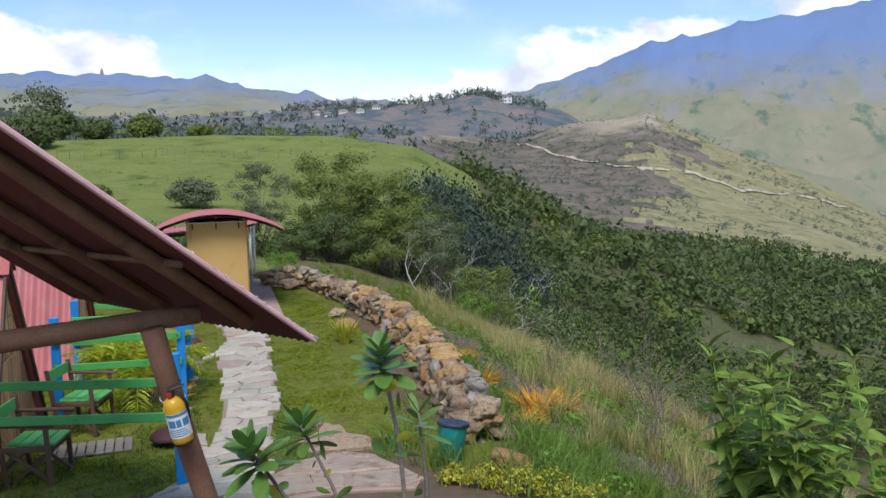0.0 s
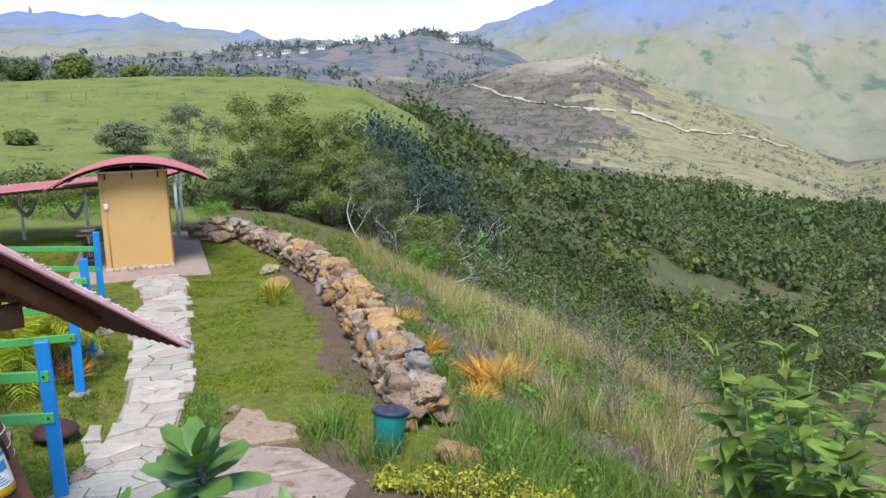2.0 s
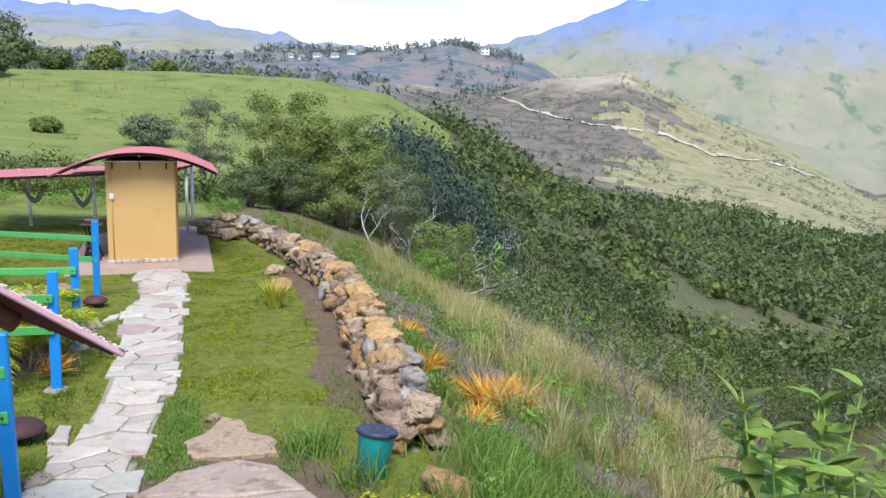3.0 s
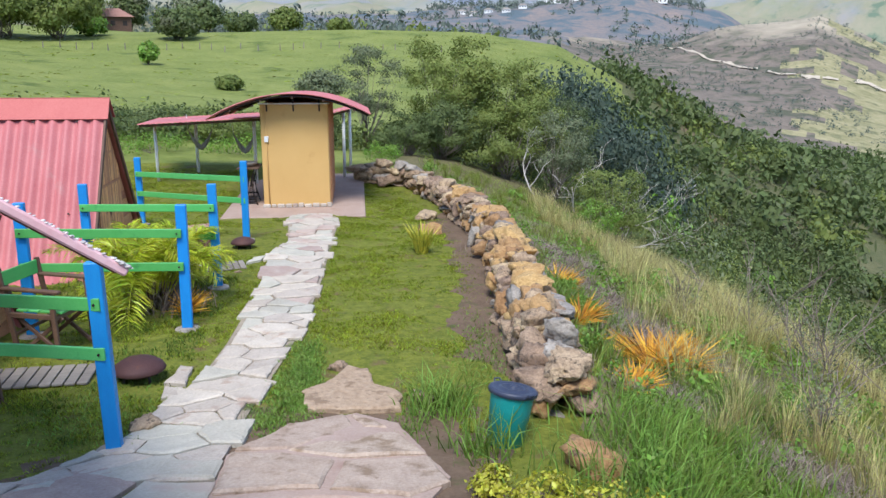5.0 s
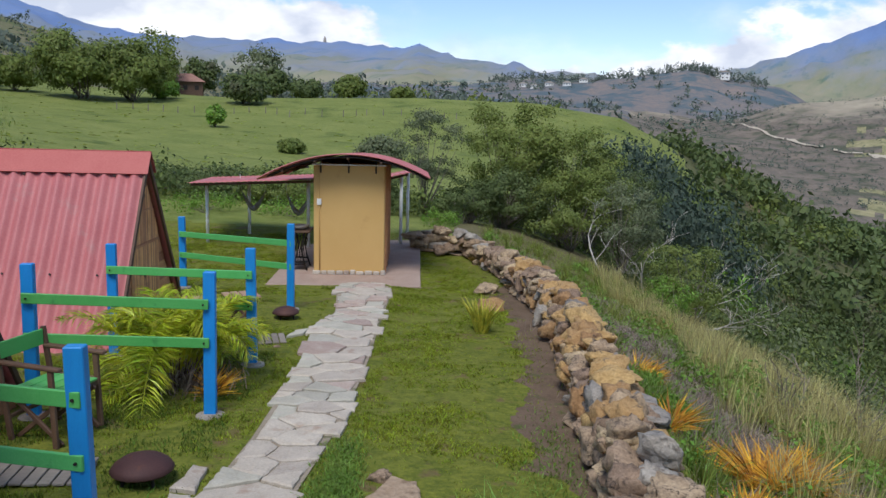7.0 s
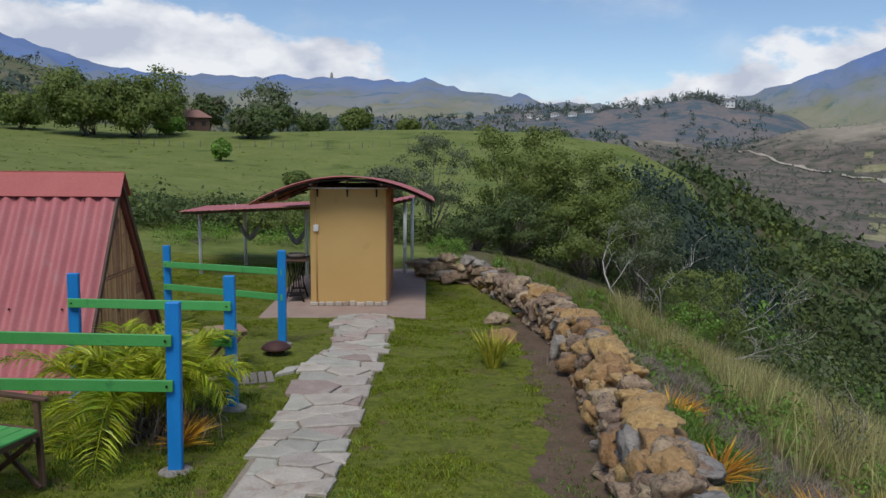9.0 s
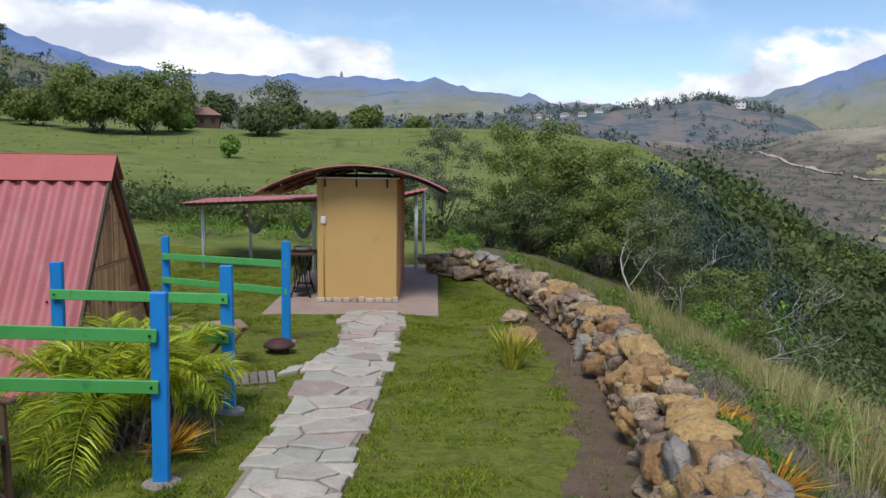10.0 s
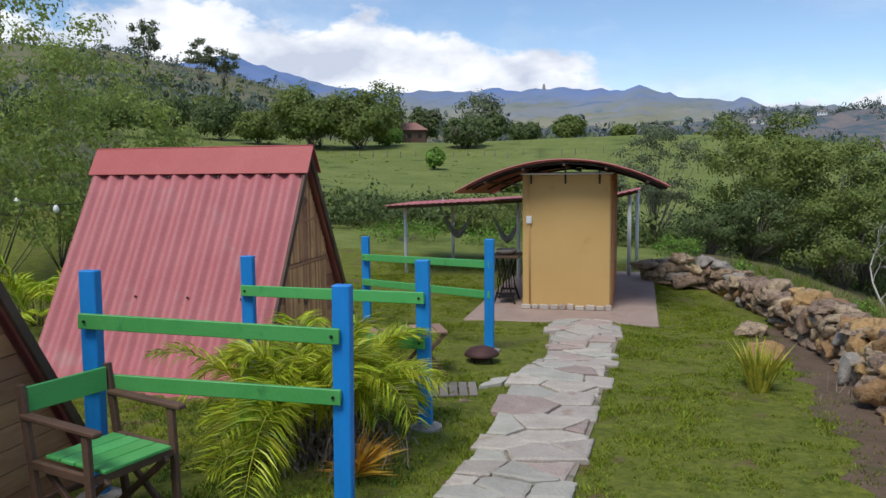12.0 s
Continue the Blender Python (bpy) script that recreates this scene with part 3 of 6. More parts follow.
# ---- painted posts and rails ----
def fence_bay(right, left, hr, hl, label):
    """Two blue posts with two green rails between them; base points (x, y)."""
    f = thing("fence_bay", label, "fence", "painted fence bays")
    tops = []
    for (x, y), h in ((right, hr), (left, hl)):
        z = gz_at(x, y)
        ang = random.uniform(-4, 4)
        lean = pose(x, y, z, random.uniform(-1.2, 1.2), random.uniform(-1.2, 1.2), ang)
        part("post", box((-0.05, -0.035, -0.25), (0.05, 0.035, h), 0.006, None, lean), BLUE, f)
        part("footing", lathe([(0.13, -0.05), (0.125, 0.012), (0.09, 0.025), (0.055, 0.03)], 12, None, pose(x, y, z)), GREYROCK, f, "rough concrete footing")
        tops.append(z + h)
    for drop in (0.27, 0.60):
        a = Vector((right[0] + 0.015, right[1] - 0.05, tops[0] - drop))
        b = Vector((left[0] - 0.03, left[1] - 0.05, tops[1] - drop))
        rail = part("rail", bar(a, b, 0.026, 0.085), GREEN, f)
        d = (b - a).normalized()
        for p in (a + d * 0.04, b - d * 0.04):
            part("bolt", tube([p + Vector((0, -0.012, 0)), p + Vector((0, -0.022, 0))], 0.009, 8), IRON, rail)
    return f


POSTS = {"A": (-1.17, -7.72), "B": (-1.13, -6.12), "C": (-1.18, -3.2), "D": (-1.09, -10.5), "E": (-3.15, -1.5), "F": (-2.66, -5.85), "G": (-2.57, -7.9), "H": (-3.3, -10.0)}
fence_bay(POSTS["D"], POSTS["H"], 1.30, 1.31, "blue posts with green rails at the head of the path")
fence_bay(POSTS["A"], POSTS["G"], 1.26, 1.29, "blue posts with green rails behind the palm clump")
fence_bay(POSTS["B"], POSTS["F"], 1.24, 1.22, "blue posts with green rails in front of the cabin")
fence_bay(POSTS["C"], POSTS["E"], 1.22, 1.15, "blue posts with green rails beside the wash house")


# ---- the near roof corner on round timber ----
def near_roof():
    r = thing("porch_roof", "maroon corrugated porch roof corner on round timber frame", "roof")
    tip = Vector((-0.116, -13.277, 2.374))
    rake = Vector((-0.685, -0.401, 0.609)).normalized()
    eave = Vector((-0.53, 0.847, -0.031)).normalized()
    n = rake.cross(eave).normalized()
    if n.z < 0:
        n = -n

    def at(u, v):
        return tip + eave * (0.03 + 3.4 * u) + rake * (3.9 * v), n
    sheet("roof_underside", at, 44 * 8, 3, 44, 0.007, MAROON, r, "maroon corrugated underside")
    # upper skin of the sheet; its paleness is sky sheen put into the colour
    sheet("roof_top", lambda u, v: (at(u, v)[0] + n * 0.008, n), 44 * 8, 3, 44, 0.007, PALEPINK, r, "worn pink corrugated top sheet, paled by painted sky sheen", 0.003)
    for u, rad in ((0.30, 0.042), (1.25, 0.04), (2.3, 0.04)):
        a, b = tip + eave * u + rake * 0.30 - n * 0.06, tip + eave * u + rake * 3.8 - n * 0.06
        part("rafter", tube([a.lerp(b, k / 6) + Vector((0, 0, random.uniform(-0.012, 0.012))) for k in range(7)], [rad * random.uniform(0.9, 1.1) for k in range(7)], 10), POLE, r, smooth=True)
    for v in (1.0, 2.4):
        a, b = tip + eave * 0.1 + rake * v - n * 0.04, tip + eave * 3.2 + rake * v - n * 0.04
        part("batten", tube([a, b], 0.022, 8), POLE, r, smooth=True)
    part("tie_beam", tube([(-0.80, -13.15, 2.575), (-1.1, -13.17, 2.56), (-1.9, -13.2, 2.5), (-3.3, -13.25, 2.38)], [0.058, 0.062, 0.066, 0.07], 12), POLE, r, smooth=True)
    pts = [(-1.07, -13.28, 2.53), (-1.0, -13.26, 2.2), (-0.90, -13.23, 1.75), (-0.80, -13.2, 1.35), (-0.72, -13.16, 0.85)]
    post = part("timber_post", tube(pts, [0.068, 0.066, 0.07, 0.068, 0.072], 14), POLE, r, smooth=True)
    for z in (1.98, 2.03, 2.10):
        k = (2.53 - z) / 1.68
        c = Vector((-1.07 + 0.35 * k, -13.28 + 0.12 * k, z))
        ring = [c + Vector((math.cos(a) * 0.073, math.sin(a) * 0.073, 0.015 * math.sin(a))) for a in (2 * math.pi * i / 16 for i in range(17))]
        part("wire", tube(ring, 0.003, 5), STEEL, post)
    part("timber_post", tube([(-3.2, -13.25, 2.4), (-3.2, -13.2, 0.6)], 0.07, 12), POLE, r, smooth=True)
    # added strip: stands for the pale sheen band along the top sheet's edge
    a = tip + eave * 0.016 + n * 0.008
    part("rake_capping", bar(a, a + rake * 3.9, 0.045, 0.028, 0.006), PALEPINK, r, "added pale pink strip standing for the roof edge's sheen")
    # worn lichen edge along the rake
    for k in range(90):
        p = at(random.uniform(-0.012, 0.006), random.uniform(0, 1) ** 2 * 0.3)[0] + n * 0.024
        s = random.uniform(0.003, 0.008)
        part("lichen_flake", box(p - Vector((s, s, s * 0.4)), p + Vector((s, s, s * 0.4)), s * 0.3), LICHEN, r)


# sky sheen at a low angle put into a paler pink, with lichen stains
PALEPINK = mat("sky-sheen pink sheet", (0.70, 0.40, 0.41), (0.78, 0.52, 0.53), 0.2, 0.9, 0.1, 0.02, vary=0, stain=(0.74, 0.64, 0.62), stain_size=0.12, stain_at=0.62, spec=0.1)
LICHEN = mat("pale lichen", (0.45, 0.42, 0.40), (0.62, 0.58, 0.56), 0.03, 0.9, 0.3, 0.01, vary=0.2)
near_roof()
YELLOW = mat("yellow enamel", (0.60, 0.33, 0.015), (0.66, 0.38, 0.03), 0.1, 0.35, 0.05, 0.01, vary=0, stain=(0.5, 0.28, 0.04), stain_size=0.1, stain_at=0.62)
LABELBLUE = mat("blue print", (0.05, 0.22, 0.42), (0.07, 0.27, 0.48), 0.05, 0.5, 0, 0.01, vary=0)
BLACKPLASTIC = mat("black plastic", (0.015, 0.015, 0.017), (0.025, 0.025, 0.028), 0.1, 0.45, 0.05, 0.01, vary=0)


def extinguisher():
    m = pose(-0.925, -13.37, 1.86, 4, -11, 8)
    e = thing("fire_extinguisher", "yellow fire extinguisher with white label wired to the timber post", "extinguisher", m=m)
    body = part("cylinder", lathe([(0.045, 0), (0.058, 0.008), (0.062, 0.03), (0.062, 0.235), (0.055, 0.265), (0.035, 0.285), (0.022, 0.292)], 24), YELLOW, e, smooth=True)
    part("base_ring", lathe([(0.05, -0.012), (0.056, -0.008), (0.056, 0.004), (0.05, 0.006)], 20), BLACKPLASTIC, e)

    def band(z0, z1, a0, a1, r, name, material, parent):
        n = 12
        vs = [(r * math.cos(a), r * math.sin(a), z) for z in (z0, z1) for a in (radians(a0 + (a1 - a0) * i / n) for i in range(n + 1))]
        vs += [(x * 0.985, y * 0.985, z) for x, y, z in vs]
        o, w = 2 * (n + 1), n + 1
        fs = [(i, i + 1, w + i + 1, w + i) for i in range(n)] + [(o + i, o + w + i, o + w + i + 1, o + i + 1) for i in range(n)]
        return link(name, mesh_of(name, vs, fs, True), material, parent)
    lab = band(0.05, 0.205, -170, -10, 0.0635, "label", WHITE, e)
    lab["label"] = "white paper label with blue print"
    band(0.185, 0.203, -165, -15, 0.0642, "print_bar", LABELBLUE, lab)
    for k, (a0, a1) in enumerate(((-150, -110), (-105, -80), (-70, -30))):
        band(0.12, 0.165, a0, a1, 0.0642, "print_block", LABELBLUE, lab)
    for k in range(4):
        band(0.062 + k * 0.013, 0.068 + k * 0.013, -155, -40 - 8 * k, 0.0642, "print_line", LABELBLUE, lab)
    valve = part("valve", lathe([(0.02, 0.29), (0.022, 0.30), (0.016, 0.33), (0.012, 0.34)], 12), IRON, e)
    part("handle", bar((-0.015, 0, 0.335), (0.085, -0.01, 0.345), 0.018, 0.01), BLACKPLASTIC, valve)
    part("lever", bar((-0.015, 0, 0.348), (0.075, -0.012, 0.378), 0.018, 0.008), BLACKPLASTIC, valve)
    part("gauge", lathe([(0.014, 0), (0.014, 0.012)], 12, None, pose(-0.012, -0.02, 0.315, 90, 0, 0)), RED, valve, "red gauge rim")
    part("hose", tube([(0.02, 0, 0.32), (0.05, -0.02, 0.30), (0.07, -0.02, 0.24), (0.068, 0.0, 0.14)], 0.009, 8), BLACKPLASTIC, e, smooth=True)


RED = mat("red plastic", (0.45, 0.02, 0.02), (0.55, 0.03, 0.03), 0.1, 0.4, 0.0, 0.01, vary=0)
extinguisher()

# ---- folding garden chairs with green slats ----
def garden_chair(seat_mat, back_mat, label, m):
    c = thing("garden_chair", label, "chair", "folding garden chairs", m=m)
    w, d = 0.50, 0.46                                    # facing +x in its own frame
    for k in range(4):
        x = -d / 2 + 0.01 + k * 0.115
        part("seat_slat", box((x, -w / 2 + 0.05, 0.40), (x + 0.105, w / 2 - 0.05, 0.42), 0.004), seat_mat, c)
    part("backrest", bar((-0.30, -w / 2 + 0.02, 0.70), (-0.30, w / 2 - 0.02, 0.70), 0.02, 0.13), back_mat, c)
    for s in (-1, 1):
        y = s * (w / 2)
        part("leg", bar((0.20, y, 0.0), (0.18, y, 0.60), 0.03, 0.045), DARKWOOD, c)
        part("leg", bar((-0.20, y, 0.0), (-0.31, y, 0.78), 0.03, 0.045), DARKWOOD, c)
        part("armrest", bar((-0.30, y, 0.625), (0.27, y, 0.615), 0.055, 0.03, 0.008), DARKWOOD, c)
        part("side_rail", bar((-0.25, y, 0.385), (0.21, y, 0.385), 0.028, 0.045), DARKWOOD, c)
        part("cross_leg", bar((-0.22, y * 0.82, 0.36), (0.22, y * 0.82, 0.01), 0.025, 0.035), DARKWOOD, c)
        part("cross_leg", bar((0.22, y * 0.70, 0.36), (-0.22, y * 0.70, 0.01), 0.025, 0.035), DARKWOOD, c)
    part("stretcher", bar((0.19, -w / 2, 0.37), (0.19, w / 2, 0.37), 0.025, 0.04), DARKWOOD, c)
    part("stretcher", bar((-0.22, -w / 2, 0.2), (-0.22, w / 2, 0.2), 0.025, 0.03), DARKWOOD, c)
    return c


def set_on(x, y, rz, dz=0.0):
    return pose(x, y, gz_at(x, y) + dz, 0, 0, rz)


PALEWOOD = mat("pale slats", (0.33, 0.20, 0.13), (0.44, 0.29, 0.2), 0.2, 0.75, 0.2, 0.01, vary=0.15)
GREYWOOD = mat("grey weathered planks", (0.17, 0.145, 0.12), (0.27, 0.235, 0.2), 0.2, 0.85, 0.3, 0.01, vary=0.15, grain=(1, 4, 1))
garden_chair(GREEN, GREEN, "folding wooden armchair with green slats under the rails", set_on(-2.22, -8.27, -17))
garden_chair(GREEN, GREEN, "folding wooden armchair with green slats on the slatted mat", set_on(-2.45, -9.75, -12))


def stool(label, m):
    c = thing("folding_stool", label, "stool", "folding stools", m=m)
    for k in range(4):
        part("seat_slat", box((-0.21 + k * 0.107, -0.2, 0.42), (-0.21 + k * 0.107 + 0.097, 0.2, 0.44), 0.004), PALEWOOD, c)
    for s in (-1, 1):
        y = s * 0.17
        part("cross_leg", bar((-0.2, y, 0.0), (0.19, y, 0.42), 0.025, 0.035), DARKWOOD, c)
        part("cross_leg", bar((0.2, y * 0.8, 0.0), (-0.19, y * 0.8, 0.42), 0.025, 0.035), DARKWOOD, c)
        part("seat_rail", bar((s * 0.19, -0.2, 0.405), (s * 0.19, 0.2, 0.405), 0.025, 0.03), DARKWOOD, c)
    part("stretcher", bar((0.12, -0.17, 0.12), (0.12, 0.17, 0.12), 0.02, 0.025), DARKWOOD, c)


stool("folding wooden stool with pale slat seat beside the blue post", set_on(-1.62, -4.35, 25))
stool("folding wooden stool with pale slat seat behind the palm", set_on(-2.05, -4.7, 10))


def duckboard(n, w, l, label, m):
    d = thing("duckboard", label, "mat", "slatted mats", m=m)
    for k in range(n):
        part("plank", box((k * w, -l / 2 + random.uniform(-0.01, 0.01), 0.018), (k * w + w - 0.014, l / 2, 0.038), 0.004), GREYWOOD, d)
    for y in (-l / 3, l / 3):
        part("bearer", box((0, y - 0.02, 0), (n * w - 0.014, y + 0.02, 0.018)), GREYWOOD, d)


duckboard(9, 0.095, 0.42, "grey slatted wooden mat on the lawn by the chairs", set_on(-2.5, -9.12, 4))
duckboard(6, 0.085, 0.42, "grey slatted wooden mat lying by the blue post", set_on(-1.46, -5.05, 14))
duckboard(5, 0.085, 0.42, "grey slatted wooden mat near the palm", set_on(-1.95, -4.95, 10))


def fire_bowl(m, label):
    b = thing("fire_bowl", label, "brazier", "rusty fire bowls", m=m)
    part("lid", lathe([(0.205, 0.085), (0.212, 0.095), (0.19, 0.13), (0.14, 0.165), (0.07, 0.188), (0.012, 0.194)], 26), RUST, b, smooth=True)
    for k in range(4):
        a = math.pi / 4 + k * math.pi / 2
        part("leg", tube([(0.13 * math.cos(a), 0.13 * math.sin(a), 0.10), (0.15 * math.cos(a), 0.15 * math.sin(a), -0.01)], 0.012, 6), IRON, b)
    part("pan", lathe([(0.06, 0.03), (0.12, 0.045), (0.16, 0.09), (0.15, 0.09)], 20), RUST, b, smooth=True)


fire_bowl(set_on(-1.27, -9.15, 0), "rusty domed fire bowl on short legs beside the path")
fire_bowl(set_on(-1.16, -3.75, 20, 0.0) @ Matrix.Scale(0.85, 4), "rusty domed fire bowl by the blue post near the wash house")


def iron_table():
    t = thing("wash_table", "old iron treadle table with wooden top and basin", "table", m=pose(-1.58, 0.55, 0.05))
    part("tabletop", box((-0.2, -0.32, 0.70), (0.22, 0.32, 0.735), 0.008), DARKWOOD, t)
    for y in (-0.24, 0.24):
        for x0, x1 in ((-0.12, -0.16), (0.12, 0.16)):
            part("leg", tube([(x0, y, 0.70), (x0 * 0.5, y, 0.42), (x0 * 0.8, y, 0.2), (x1, y, 0.0)], 0.016, 6), IRON, t)
        for k in range(5):
            x = -0.09 + k * 0.045
            part("scroll", tube([(x, y, 0.66), (x + 0.015, y, 0.5), (x - 0.015, y, 0.35), (x, y, 0.16)], 0.009, 6), IRON, t)
        part("brace", bar((-0.13, y, 0.16), (0.13, y, 0.16), 0.014, 0.03), IRON, t)
    part("treadle", box((-0.12, -0.2, 0.09), (0.12, 0.2, 0.105), 0.004), IRON, t)
    b = thing("wash_basin", "pale stone wash basin on the iron table", "basin", m=pose(-1.57, 0.5, 0.787))
    part("bowl", lathe([(0.08, 0.0), (0.14, 0.03), (0.165, 0.08), (0.15, 0.08), (0.12, 0.035)], 20), FLAG, b, smooth=True)


iron_table()


# ---- bucket ----
TEAL = mat("teal plastic", (0.012, 0.25, 0.24), (0.02, 0.31, 0.30), 0.1, 0.4, 0.05, 0.01, vary=0, stain=(0.05, 0.26, 0.25), stain_size=0.15)
NAVY = mat("navy plastic", (0.025, 0.033, 0.065), (0.04, 0.05, 0.085), 0.1, 0.5, 0.05, 0.01, vary=0, stain=(0.07, 0.075, 0.10), stain_size=0.12)


def bucket():
    b = thing("lidded_bucket", "teal plastic bucket with navy lid by the wall end", "bucket", m=set_on(1.50, -10.62, 0, -0.01) @ pose(0, 0, 0, -4, 10, 15) @ Matrix.Scale(1.1, 4))
    part("body", lathe([(0.10, 0.0), (0.112, 0.006), (0.135, 0.33), (0.139, 0.345), (0.13, 0.345)], 28), TEAL, b, smooth=True)
    lid = part("lid", lathe([(0.142, 0.325), (0.152, 0.33), (0.154, 0.352), (0.146, 0.362), (0.128, 0.363), (0.12, 0.354), (0.088, 0.356), (0.08, 0.366), (0.062, 0.366), (0.055, 0.356), (0.028, 0.358), (0.024, 0.374), (0.008, 0.378)], 32), NAVY, b, "navy lid with raised rings", smooth=True)
    for a in (100, 280):
        c, s = math.cos(radians(a)), math.sin(radians(a))
        part("clip", tube([(0.15 * c - 0.03 * s, 0.15 * s + 0.03 * c, 0.34), (0.175 * c - 0.02 * s, 0.175 * s + 0.02 * c, 0.37), (0.175 * c + 0.02 * s, 0.175 * s - 0.02 * c, 0.37), (0.15 * c + 0.03 * s, 0.15 * s - 0.03 * c, 0.34)], 0.006, 6), NAVY, lid)


bucket()


# ---- stones: flagstone path, dry wall, loose rocks ----
def rock_mesh(name, seed, points=22, squash=0.55):
    """A weathered angular stone about 1 across: the hull of points in a squashed box, edges knocked off."""
    rnd = random.Random(seed)
    bm = bmesh.new()
    for _ in range(points):
        v = Vector((rnd.uniform(-1, 1), rnd.uniform(-1, 1), rnd.uniform(-1, 1)))
        m = max(abs(v.x), abs(v.y), abs(v.z))
        v = v / (m * 0.72 + v.length * 0.28) * rnd.uniform(0.85, 1.05)
        bm.verts.new((v.x * 0.5, v.y * 0.5, v.z * 0.5 * squash))
    r = bmesh.ops.convex_hull(bm, input=list(bm.verts))
    bmesh.ops.delete(bm, geom=[v for v in bm.verts if not v.link_faces], context="VERTS")
    bmesh.ops.subdivide_edges(bm, edges=list(bm.edges), cuts=1, use_grid_fill=True)
    bmesh.ops.triangulate(bm, faces=list(bm.faces))
    bmesh.ops.subdivide_edges(bm, edges=list(bm.edges), cuts=1, use_grid_fill=True)
    bmesh.ops.smooth_vert(bm, verts=list(bm.verts), factor=0.25, use_axis_x=True, use_axis_y=True, use_axis_z=True)
    for v in bm.verts:
        p = v.co * 3.4 + Vector((seed * 7.3, 0, 0))
        v.co += v.co.normalized() * (0.13 * noise.fractal(p, 0.6, 2.2, 5) - 0.09 * abs(noise.noise(p * 1.9)) + 0.025)
    bmesh.ops.triangulate(bm, faces=list(bm.faces))
    for f in bm.faces:
        f.smooth = True
    me = bpy.data.meshes.new(name)
    bm.to_mesh(me)
    bm.free()
    return me


ROCKMESH = {}
for mi, mt in enumerate((ROCK, OCHREROCK, GREYROCK)):
    for k in range(7):
        me = rock_mesh("stone", mi * 50 + k, 12 + k, 0.62)
        me.materials.append(mt)
        ROCKMESH[mi, k] = me


def stone(parent, x, y, z, sx, sy, sz, rz, mi, k=None, tilt=4, name="stone"):
    me = ROCKMESH[mi, random.randrange(7) if k is None else k]
    ob = link(name, me, None, parent, m=pose(x, y, z, random.uniform(-tilt, tilt), random.uniform(-tilt, tilt), rz) @ Matrix.Diagonal((sx, sy, sz / 0.62, 1)))
    return ob


def dry_wall():
    w = thing("dry_stone_wall", "low dry stone wall of ochre and grey rocks", "wall", kind="structure")
    rnd = random.Random(5)
    line = [Vector((float(wall_x(y)), y, 0)) for y in np.arange(-10.35, 2.3, 0.1)]
    for k in range(1, 22):                              # the far end swings round towards the wash house
        a = k / 21
        line.append(Vector((1.93 - 1.15 * a, 2.3 + 1.5 * a - 0.55 * a * a, 0)))
    s = [0.0]
    for a, b in zip(line, line[1:]):
        s.append(s[-1] + (b - a).length)
    total = s[-1]

    def at(d):
        i = min(max(int(np.searchsorted(s, d)) - 1, 0), len(line) - 2)
        f = (d - s[i]) / max(s[i + 1] - s[i], 1e-6)
        p = line[i].lerp(line[i + 1], f)
        t = (line[i + 1] - line[i]).normalized()
        return p, t
    count = 0
    for course in range(4):
        for side in ((-1, 1) if course < 3 else (0,)):
            d = rnd.uniform(0, 0.1)
            while d < total:
                far = d > 9.5
                ln = rnd.uniform(0.15, 0.44) * (1.35 if far else 1.0) * (1.0 if course == 3 else 1)
                hgt = (0.12, 0.16, 0.17, 0.17)[course] * rnd.uniform(0.95, 1.5)
                p, t = at(d + ln / 2)
                nrm = Vector((t.y, -t.x, 0))
                off = side * (0.14 - 0.012 * course) + rnd.uniform(-0.03, 0.03)
                wd = rnd.uniform(0.24, 0.36) * (1.1 if course == 3 else 1)
                off += rnd.uniform(-0.09, 0.09) if course == 3 else 0
                q = p + nrm * off
                z = gz_at(q.x, q.y) if side <= 0 else gz_at(p.x - 0.2, p.y)
                z += (0.05, 0.18, 0.315, 0.445)[course] - (0.1 if d < 0.4 else 0)
                if far and course == 3 and rnd.random() < 0.4:
                    d += ln
                    continue
                mi = rnd.choices((0, 1, 2), (6, 3.3 if not far else 0.6, 1.0 if course < 3 else 1.3))[0]
                me_k = rnd.randrange(7)
                stone(w, q.x, q.y, z, ln * 1.12, wd, hgt, math.degrees(math.atan2(t.y, t.x)) + rnd.uniform(-35, 35), mi, me_k, 13)
                count += 1
                d += ln
    # tall blocks and small wedged stones in the inner face
    for k in range(30):
        d = 0.5 + k * 0.33 + rnd.uniform(-0.1, 0.1)
        p, t = at(d)
        q = p + Vector((t.y, -t.x, 0)) * -rnd.uniform(0.17, 0.25)
        big = k % 3 == 0
        stone(w, q.x, q.y, gz_at(q.x, q.y) + (rnd.uniform(0.12, 0.26) if big else rnd.uniform(0.1, 0.42)), (0.36 if big else 0.15) * rnd.uniform(0.8, 1.2), (0.28 if big else 0.14) * rnd.uniform(0.8, 1.2), (0.32 if big else 0.11) * rnd.uniform(0.8, 1.2), math.degrees(math.atan2(t.y, t.x)) + rnd.uniform(-20, 20), rnd.choices((0, 1, 2), (3, 5, 1.5))[0], rnd.randrange(7), 14)
